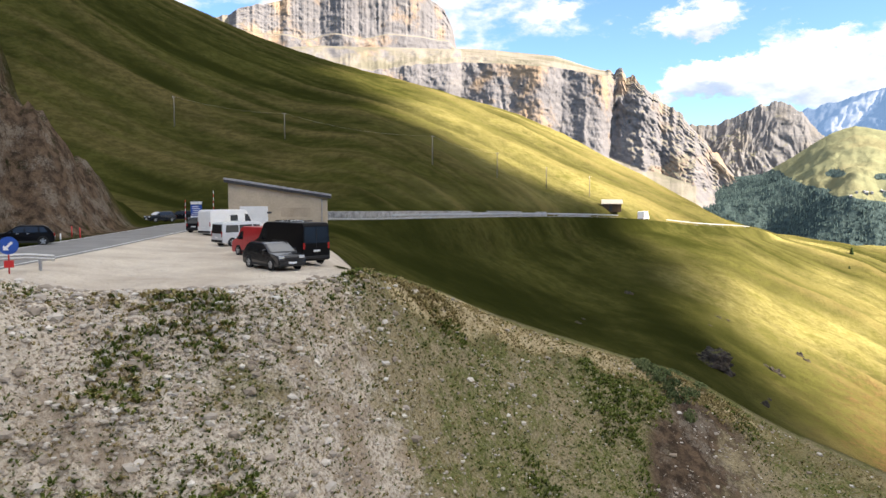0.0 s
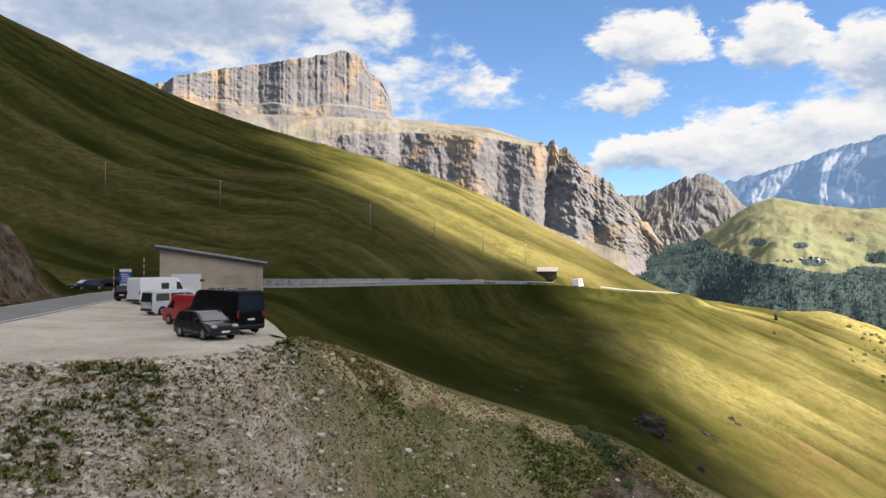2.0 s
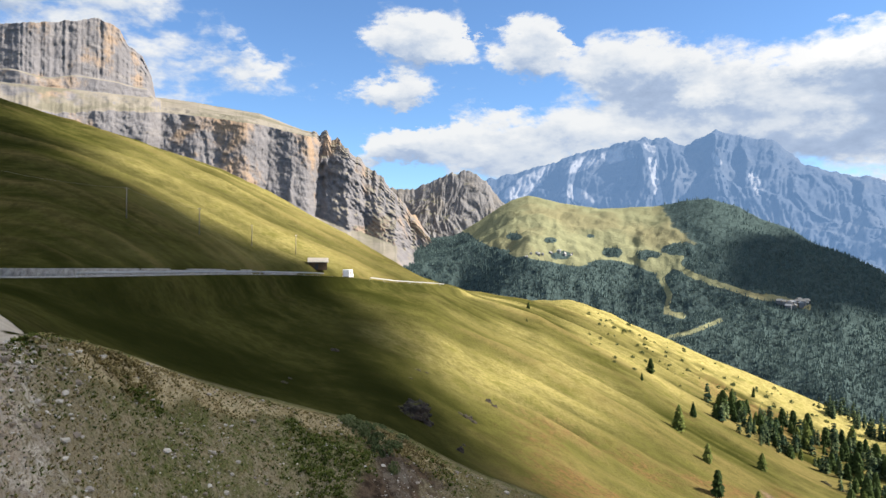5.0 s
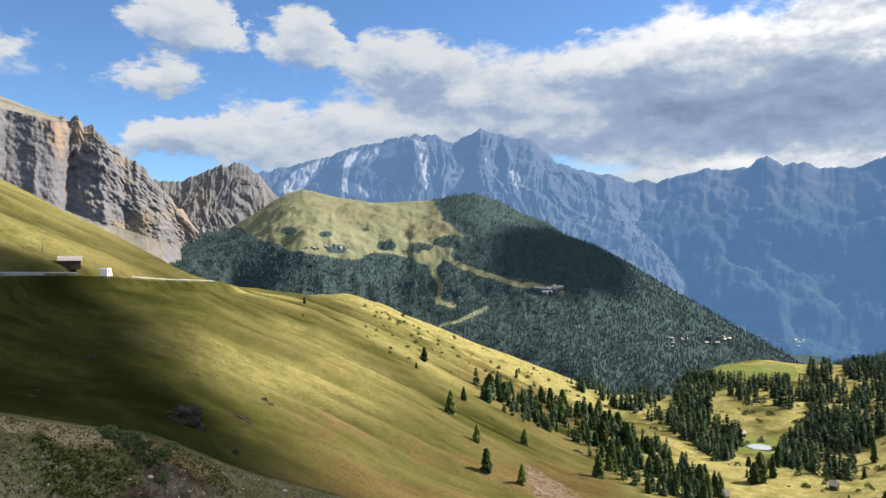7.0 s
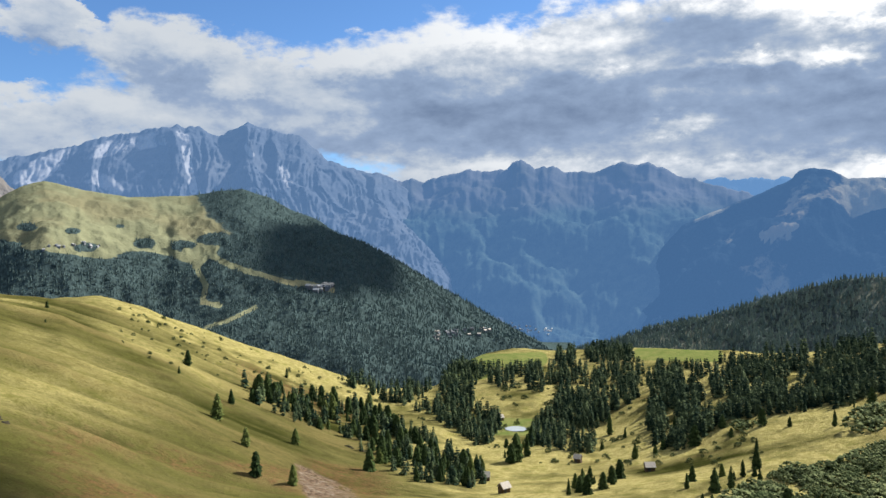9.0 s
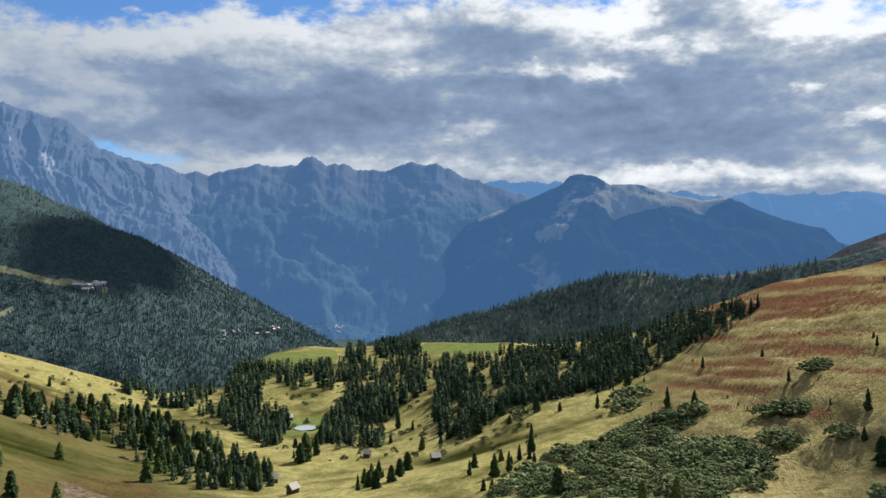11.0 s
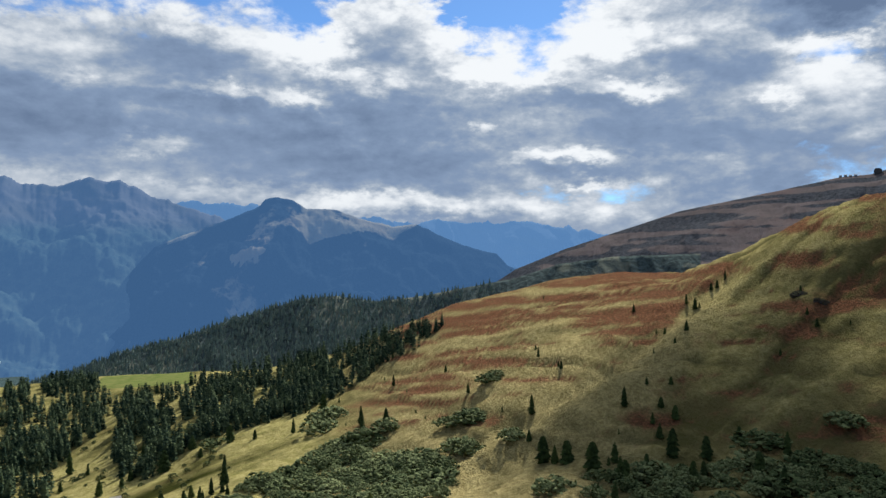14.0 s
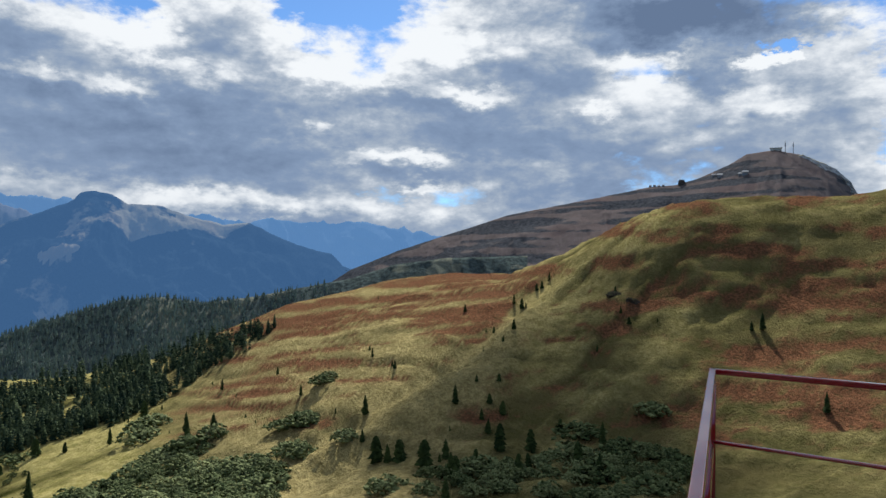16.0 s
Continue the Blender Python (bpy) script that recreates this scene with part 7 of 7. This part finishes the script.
for a, e, h in ((97.2, -11.6, 0.9), (96.7, -13.9, 1.0), (90.7, -12.0, 0.8), (89.4, -13.1, 1.2), (117.0, -13.8, 1.2), (117.9, -12.5, 1.1), (121.1, -13.4, 1.0), (123.2, -10.4, 1.0), (118.7, -15.2, 1.4), (123.0, -15.7, 1.3), (110.4, -15.0, 1.1), (103.3, -16.4, 1.2), (94.9, -16.0, 1.3), (125.3, -14.1, 1.1), (86.1, -11.6, 0.8), (85.7, -12.1, 1.0), (97.2, -11.5, 0.9), (96.8, -13.7, 0.9), (93.9, -14.5, 1.0), (78.4, -12.8, 0.6)):
    plant_shrub(a, e, h, 1.6)
SHRUB_KINDS = [(np.array(v), np.array(f)) for v, f in (shrub_crown(random.Random(50 + i), 110) for i in range(3))]
rows = []
for a, e, tall, wide in low:
    q = meet(a, e)
    if q:
        h = q[1] * math.tan(radians(tall))
        rows.append((q[0].x, q[0].y, q[0].z - 0.1, h, h * wide, plants.uniform(0, 6.3), plants.randrange(3)))
joined("low_shrubs", SHRUB_KINDS, rows, MAT_SHRUB, "low green shrubs and young pines dotted over the slopes", "shrubs")
for a, e, h in ((98.6, -8.6, 0.7), (99.2, -8.2, 0.5), (97.4, -11.4, 0.9), (95.6, -12.0, 0.7), (86.5, -11.2, 0.9), (100.2, -12.8, 0.8)):
    plant_shrub(a, e, h, 1.6)


# ---- woods ----
STANDS = [  # outlines of the woods: bearing, elevation
    ([(48.5, -10.0), (52.8, -9.4), (58.4, -8.6), (59.6, -9.4), (58.3, -11.3), (60.5, -13.1), (60.9, -14.7), (58.7, -14.9), (55.3, -12.7), (50.2, -11.2)], 520),
    ([(58.3, -9.4), (61.3, -9.4), (64.5, -8.9), (65.3, -8.4), (68.5, -7.8), (70.7, -8.4), (71.4, -9.7), (71.0, -11.1), (69.1, -12.6), (68.2, -13.3), (67.5, -15.3), (64.4, -15.0), (62.8, -15.0), (63.5, -13.2), (64.7, -12.6), (64.4, -11.1), (61.9, -10.7), (60.1, -10.9)], 760),
    ([(71.4, -9.7), (73.3, -8.9), (77.1, -8.3), (82.2, -7.5), (89.6, -5.4), (95.5, -4.1), (93.7, -5.9), (91.4, -6.9), (87.8, -9.3), (85.3, -10.6), (84.1, -11.0), (81.0, -11.7), (77.1, -12.4), (75.8, -13.6), (73.9, -14.8), (72.0, -14.5), (71.4, -13.0), (72.0, -11.2)], 1500),
    ([(52, -10.2), (58, -9.0), (58, -9.6), (54, -11)], 160),
    (BELT, 260),
    ([(64.9, -8.7), (70.5, -8.6), (70.5, -7.8), (65, -8.15)], 150)]
woods = []
for outline, count in STANDS:
    for a, e in scattered(outline, count):
        if abs(a - 82.5) < 0.25 and e > -9:  # a ride cut through the wood
            continue
        q = meet(a, e)
        if not q or float(vnoise(a * 0.9, e * 1.6, 91)) > 0.50:
            continue
        h = min(plants.uniform(6.5, 14), q[1] * math.tan(radians(plants.uniform(1.0, 1.7)))) * np.interp(a, [86, 92, 97], [1, 0.8, 0.6])
        if 57.9 < a < 64.8 or 70.6 < a < 76.6:  # the meadows show above the tree tops
            h = min(h, q[1] * math.tan(radians(max(0.35, (-8.40 if a < 66 else -8.05) - e))))
        woods.append((q[0].x, q[0].y, q[0].z - 0.4, h, h * plants.uniform(0.95, 1.4), plants.uniform(0, 6.3), plants.randrange(4)))
WOOD_KINDS = [(np.array(v), np.array(f)) for v, f in (crown(random.Random(60 + i), s, p, 8, 5) for i, (s, p) in enumerate(((0.16, 0.65), (0.20, 0.5), (0.14, 0.75), (0.185, 0.45))))]
joined("pine_woods", WOOD_KINDS, woods, MAT_WOODS, "dense dark green conifer woods round the valley meadows", "woods")


def wood_on(surface, count, accept, height, seed, mat, label):
    v, a, e, t = SURFACES[surface]
    rng = np.random.default_rng(seed)
    pick = rng.integers(0, len(v), count * 6)
    keep = accept(a[pick], e[pick], t[pick], rng.random(len(pick)))
    pick = pick[keep][:count]
    n = len(pick)
    p = v[pick] + rng.normal(0, 1, (n, 3)) * np.array([4, 4, 0])
    h = rng.uniform(0.7, 1.3, n) * height
    pl = np.concatenate([p - [0, 0, 1.5], h[:, None], (h * rng.uniform(0.85, 1.3, n))[:, None], rng.uniform(0, 6.3, (n, 1)), rng.integers(0, 3, (n, 1))], 1)
    joined("conifer_woods", [small_conifer(5, 3, s, 0.2) for s in (1, 2, 3)], pl, mat, label, "woods")


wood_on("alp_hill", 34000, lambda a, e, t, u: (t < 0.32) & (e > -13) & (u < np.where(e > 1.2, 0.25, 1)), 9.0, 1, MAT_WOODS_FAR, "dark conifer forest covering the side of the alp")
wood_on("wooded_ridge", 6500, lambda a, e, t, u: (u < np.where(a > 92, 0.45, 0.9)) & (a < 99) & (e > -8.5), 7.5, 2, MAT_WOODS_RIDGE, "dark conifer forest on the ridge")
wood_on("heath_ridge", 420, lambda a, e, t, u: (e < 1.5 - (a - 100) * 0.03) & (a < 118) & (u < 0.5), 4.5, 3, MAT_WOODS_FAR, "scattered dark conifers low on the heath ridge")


# ---- stones and weeds of the near bank ----
def rock_mesh(seed, cuts=1, squash=(1, 1, 0.7), rough=0.3):
    rng = random.Random(seed)
    bm = bmesh.new()
    bmesh.ops.create_icosphere(bm, subdivisions=cuts, radius=1.0)
    for v in bm.verts:
        k = 1 + rough * noise.noise(v.co * 1.3 + Vector((seed * 3.1, 0, 0))) * 1.6 + rng.uniform(-rough, rough) * 0.35
        v.co = Vector((v.co.x * squash[0], v.co.y * squash[1], v.co.z * squash[2])) * k
    return bm


def as_arrays(bm):
    bmesh.ops.triangulate(bm, faces=bm.faces)
    bm.verts.ensure_lookup_table()
    v, f = np.array([tuple(p.co) for p in bm.verts]), np.array([[p.index for p in q.verts] for q in bm.faces])
    bm.free()
    return v, f


def bank_points(rng, n, power=1.0):
    a = rng.uniform(-32, 31, n)
    foot, crest = along(BANK_FOOT, a)[0], along(BANK_CREST, a, 1.4)[0]
    r = foot + (crest - foot) * rng.random(n) ** power
    x, y = r * np.sin(np.radians(a)), r * np.cos(np.radians(a))
    z = land(a, r)
    m = zone_masks(a, r, x, y, z)
    return a, r, x, y, z, m


rng = np.random.default_rng(5)
a, r, x, y, z, m = bank_points(rng, 28000, 0.8)
keep = rng.random(len(a)) < np.clip(m["gravel"] * 0.55 * (0.5 + 0.9 * (fbm(x * 0.25, y * 0.25, 98, 3) > 0)) + 0.10 + 0.3 * (vnoise(x * 0.35, y * 0.35, 95) > 0.45), 0, 1)
x, y, z = x[keep], y[keep], z[keep]
n = len(x)
size = np.clip(np.exp(rng.normal(-3.05, 0.6, n)), 0.02, 0.3)
pl = np.stack([x, y, z, size, size * rng.uniform(0.9, 1.5, n), rng.uniform(0, 6.3, n), rng.integers(0, 5, n)], 1)
joined("rubble", [as_arrays(rock_mesh(i, 1)) for i in range(5)], pl, MAT_STONE, "loose pale limestone rubble on the bank", "rubble")

a, r, x, y, z, m = bank_points(np.random.default_rng(8), 320, 0.6)
rocks = [rock_mesh(70 + i, 1, (1.25, 0.9, 0.6), 0.4) for i in range(5)]
ROCKS = []
for bm in rocks:
    me = bpy.data.meshes.new("rock")
    bm.to_mesh(me)
    bm.free()
    me.materials.append(MAT_STONE)
    ROCKS.append(me)
for i in range(len(a)):
    if m["gravel"][i] < 0.35 and i % 3:
        continue
    o = new("rock", ROCKS[i % 5])
    s = 0.06 + 0.16 * plants.random() ** 3
    o.matrix_world = Matrix.Translation((x[i], y[i], z[i] + s * 0.2)) @ Matrix.Rotation(plants.uniform(0, 6), 4, "Z") @ Matrix.Diagonal((s, s, s, 1))
    tagged(o, "pale angular limestone block lying on the bank", "rock", "rocks on the bank")


def tuft(seed, blades=4, droop=0.4):
    rng = random.Random(seed)
    v, f = [], []
    for _ in range(blades):
        a, q = rng.uniform(0, math.tau), rng.uniform(0.3, 1.0)
        c, s, w = math.cos(a), math.sin(a), 0.13
        h = rng.uniform(0.6, 1.0)
        b = len(v)
        v += [(c * 0.1 - s * w, s * 0.1 + c * w, 0), (c * 0.1 + s * w, s * 0.1 - c * w, 0), (c * q * 0.55 - s * w, s * q * 0.55 + c * w, h * 0.8), (c * q * 0.55 + s * w, s * q * 0.55 - c * w, h * 0.75), (c * q, s * q, h * (1 - droop * q))]
        f += [(b, b + 1, b + 3), (b, b + 3, b + 2), (b + 2, b + 3, b + 4)]
    return np.array(v), np.array(f)


TUFTS = [tuft(i) for i in range(4)]
a, r, x, y, z, m = bank_points(np.random.default_rng(11), 40000, 0.8)
rng = np.random.default_rng(12)
patch = fbm(x * 0.16, y * 0.16, 96, 4)
low_left = (1 - sstep(4, 9, r - along(BANK_FOOT, a)[0])) * (1 - sstep(-22, -12, a))
lush = np.clip(1.0 * low_left * sstep(-0.2, 0.15, patch) + 0.25 * sstep(0.25, 0.6, fbm(x * 0.5, y * 0.5, 97, 3)) + 0.9 * (1 - m["gravel"]) * (0.55 + 0.5 * patch), 0, 1)
green = (rng.random(len(a)) < lush * (1 - m["dry"]) * (1 - m["cut"])) & (m["park"] < 0.2)
h = rng.uniform(0.07, 0.22, len(a)) * (1 + 0.8 * (patch > 0.55) + 2.0 * low_left * (patch > -0.05))
pl = np.stack([x, y, z - 0.02, h, h * rng.uniform(0.8, 1.4, len(a)), rng.uniform(0, 6.3, len(a)), rng.integers(0, 4, len(a))], 1)
joined("weeds", TUFTS, pl[green], MAT_WEED, "green weeds and docks growing on the bank", "weeds")
straw = ~green & (rng.random(len(a)) < np.clip(0.14 + 0.22 * (1 - m["gravel"]) + 0.9 * m["dry"] - 0.4 * m["cut"], 0, 1)) & (m["park"] < 0.2)
joined("dry_grass", TUFTS, pl[straw], MAT_STRAW, "dry straw-coloured grass tufts on the bank", "grass")


# ---- outcrops ----
def outcrop(a, el, wide, tall, label, mat, seed, sunk=0.2):
    """Upright slabs of rock, split by joints, bedded in the slope."""
    q = meet(a, el)
    bm = rock_mesh(seed, 5 if wide > 4 else 4, (wide / 2, wide / 3.0, tall / 2), 0.04)
    shift = Vector((seed * 1.7, seed * 0.3, 0))
    for v in bm.verts:
        p = v.co / wide
        lean = Vector((p.x * 4.2 + 0.8 * p.z + 0.5 * noise.noise(p * 3 + shift), p.y * 3.0, p.z * 1.1)) + shift
        k = 0.90 + 0.17 * noise.cell(lean) + 0.24 * noise.fractal(p * 5 + shift, 0.8, 2.0, 6) - 0.10 * abs(noise.noise(p * 9 + shift))
        v.co *= k
    ob = part("outcrop", bm, mat, None)
    ob.matrix_world = Matrix.Translation(q[0] - Vector((0, 0, tall * sunk))) @ Matrix.Rotation(radians(-a), 4, "Z") @ Matrix.Rotation(radians(14), 4, "Y")
    tagged(ob, label, "rock outcrop", "rock outcrops on the hill")


MAT_OUTCROP = rock_material("dark_outcrop", (0.070, 0.062, 0.058), (0.165, 0.155, 0.145), (0.075, 0.06, 0.052), (0.090, 0.088, 0.042), 34.0, None, 0.72, 0.4, 9.0)
outcrop(20.1, -12.1, 6.0, 5.8, "big dark split boulder bedded in the grassy hillside", MAT_OUTCROP, 101, 0.0)
for a, e, w, t, s in ((24.0, -12.2, 2.6, 2.0, 103), (24.5, -12.5, 1.6, 1.3, 113), (23.5, -11.9, 1.4, 1.0, 114), (25.6, -11.0, 2.0, 2.4, 104), (26.1, -11.3, 1.8, 1.2, 115), (23.5, -14.6, 1.4, 2.0, 105), (23.8, -14.2, 0.9, 0.8, 106), (13.95, -7.3, 2.2, 1.6, 107), (49.2, -14.9, 4.5, 2.2, 108), (50.2, -15.2, 3.5, 1.8, 109), (120.6, -1.9, 7, 3.0, 110), (121.8, -2.2, 5, 2.6, 111), (10.2, -9.6, 1.5, 1.2, 112), (10.7, -9.3, 1.0, 0.7, 116), (20.2, -8.7, 1.8, 0.7, 117), (20.9, -9.0, 1.3, 0.6, 118), (19.7, -9.4, 1.2, 0.5, 119)):
    outcrop(a, e, w, t, "small grey rock outcrop breaking through the turf", MAT_OUTCROP, s)
for k in range(16):
    a = 14.6 + k * 0.28
    p = spot(a, float(along(BANK_CREST, np.array([a]), 1.4)[0][0]) - 0.4 - 0.25 * k * (k % 3))
    shrub(p, 0.45 + 0.3 * (k % 3), 0.6 + 0.25 * (k % 2))


# ---- valley: pond, huts, village, summit ----
def pond():
    p = meet(61.9, -13.75)[0]
    zs = [ground_at(p.x + 8 * math.cos(i), p.y + 6 * math.sin(i)) for i in range(7)] + [p.z]
    bm = bmesh.new()
    bmesh.ops.create_circle(bm, cap_ends=True, segments=40, radius=1.0)
    for v in bm.verts:
        k = 1 + 0.12 * noise.noise(v.co * 2)
        v.co = Vector((v.co.x * 6.0 * k, v.co.y * 5.6 * k, 0))
    ob = part("pond", bm, MAT_WATER, None)
    ob.matrix_world = Matrix.Translation((p.x, p.y, max(zs) + 0.12)) @ Matrix.Rotation(radians(-62), 4, "Z")
    tagged(ob, "small pale pond on the valley meadow", "pond", kind="structure")


MAT_WATER = paint("pond_water", (0.30, 0.34, 0.36), 0.08, 0, 0.6, 0.06, 0.3)
pond()
for a, e, w, turn in ((60.7, -13.05, 3.6, 30), (66.5, -15.9, 3.2, -20), (71.7, -16.25, 3.8, 15), (60.95, -18.15, 3.4, 40), (59.55, -17.4, 3.2, 0)):
    q = meet(a, e)
    if q:
        hay_hut(turned(q[0] + Vector((0, 0, -0.1)), -a + turn), "weathered timber hay hut with a pale roof", w, w * 0.75, 1.9, 1.4)


def surface_point(name, a, e):
    v, aa, ee, t = SURFACES[name]
    i = int(np.argmin((aa - a) ** 2 + (ee - e) ** 2))
    return Vector(v[i])


# dull blue-grey walls: haze over distant houses is in the colour
MAT_RENDERED = paint("hazed_grey_render", (0.17, 0.18, 0.20), 0.9, 0, 0.1, 0.1, 0.2)


def house(p, w, turn, roof, group="village houses", label="small pale village house with a pitched roof", render=None):
    h = thing("house", turned(p, turn), label, "house", group)
    part("wall", box((w, w * 0.75, w * 0.8), (0, 0, -w * 0.3)), render or MAT_RENDERED, h)
    bm = bmesh.new()
    x, y, z = w * 0.58, w * 0.48, w * 0.48
    v = [bm.verts.new(q) for q in ((-x, -y, z), (x, -y, z), (x, y, z), (-x, y, z), (-x, 0, z + w * 0.35), (x, 0, z + w * 0.35))]
    for f in ((0, 1, 5, 4), (2, 3, 4, 5), (0, 4, 3), (1, 2, 5), (3, 2, 1, 0)):
        bm.faces.new([v[i] for i in f])
    part("roof", bm, roof, h)


for i in range(16):
    house(surface_point("alp_hill", 47.2 + plants.gauss(0, 0.45), -3.15 + plants.gauss(0, 0.12)), plants.uniform(9, 14), plants.uniform(0, 180), MAT_ROOF if i % 2 else MAT_SHINGLE)
for i in range(12):
    house(surface_point("alp_hill", 28.5 + i * 0.32 + plants.gauss(0, 0.1), 0.15 + plants.gauss(0, 0.06)), plants.uniform(5, 9), plants.uniform(0, 180), MAT_ROOF)
for i in range(30):
    a = plants.uniform(55.5, 60.2)
    house(surface_point("alp_hill" if a < 60.5 else "backdrop_range", a, -6.35 - 0.12 * (60 - a if a < 60 else 0) + plants.gauss(0, 0.14)), plants.uniform(6, 10), plants.uniform(0, 180), MAT_RENDERED if i % 3 else MAT_SHINGLE)

MAT_TOWN = paint("pale_town_render", (0.50, 0.52, 0.55), 0.9, 0, 0.1, 0.1, 0.2)
for i in range(44):
    a = plants.uniform(59.6, 64.6)
    house(surface_point("backdrop_range", a, -6.0 - 0.10 * (a - 60) + plants.gauss(0, 0.12)), plants.uniform(5, 9), plants.uniform(0, 180), MAT_TOWN, "valley town houses", "pale house of a distant valley town", MAT_TOWN)


def summit():
    p = surface_point("heath_ridge", 131.5, 8.4)
    h = thing("summit_hut", turned(p, -131), "low grey mountain hut on the rocky summit", "hut")
    part("walls", box((26, 12, 7), (0, 0, -2), 0.2), MAT_STONEWALL, h)
    part("roof", box((28, 14, 1.0), (0, 0, 5.0), 0.2), MAT_FASCIA, h)
    for a, t in ((132.05, 32), (132.65, 30)):
        q = surface_point("heath_ridge", a, 8.1)
        m = thing("antenna_mast", Matrix.Translation(q), "slender grey antenna mast on the summit", "mast", "summit masts")
        part("mast", rod((0, 0, -3), (0, 0, t), 0.9, 0.5, 8), MAT_ROOF, m)
        part("aerial", rod((0, 0, t * 0.55), (0, 0, t * 0.85), 1.5, 1.5, 8), MAT_ROOF, m)
    q = surface_point("heath_ridge", 125.25, 6.2)
    s = thing("lift_station", turned(q, -125), "dark blocky cable car station on the ridge", "building")
    part("walls", box((17, 14, 16), (0, 0, -5), 4.0), MAT_OUTCROP, s)
    part("roof", box((12, 10, 1.2), (0, 0, 10.8), 0.5), MAT_FASCIA, s)
    for i in range(4):
        house(surface_point("heath_ridge", 127.4 + i * 0.35 + (1.1 if i > 1 else 0), 6.75 + 0.05 * plants.gauss(0, 1)), plants.uniform(7, 12), -128, MAT_ROOF, "ridge huts", "small pale hut below the rocky summit")
    for i in range(4):
        house(surface_point("heath_ridge", 123.0 + i * 0.3, 6.1), 6, -120, MAT_ROOF, "ridge huts", "small pale hut below the rocky summit")


summit()
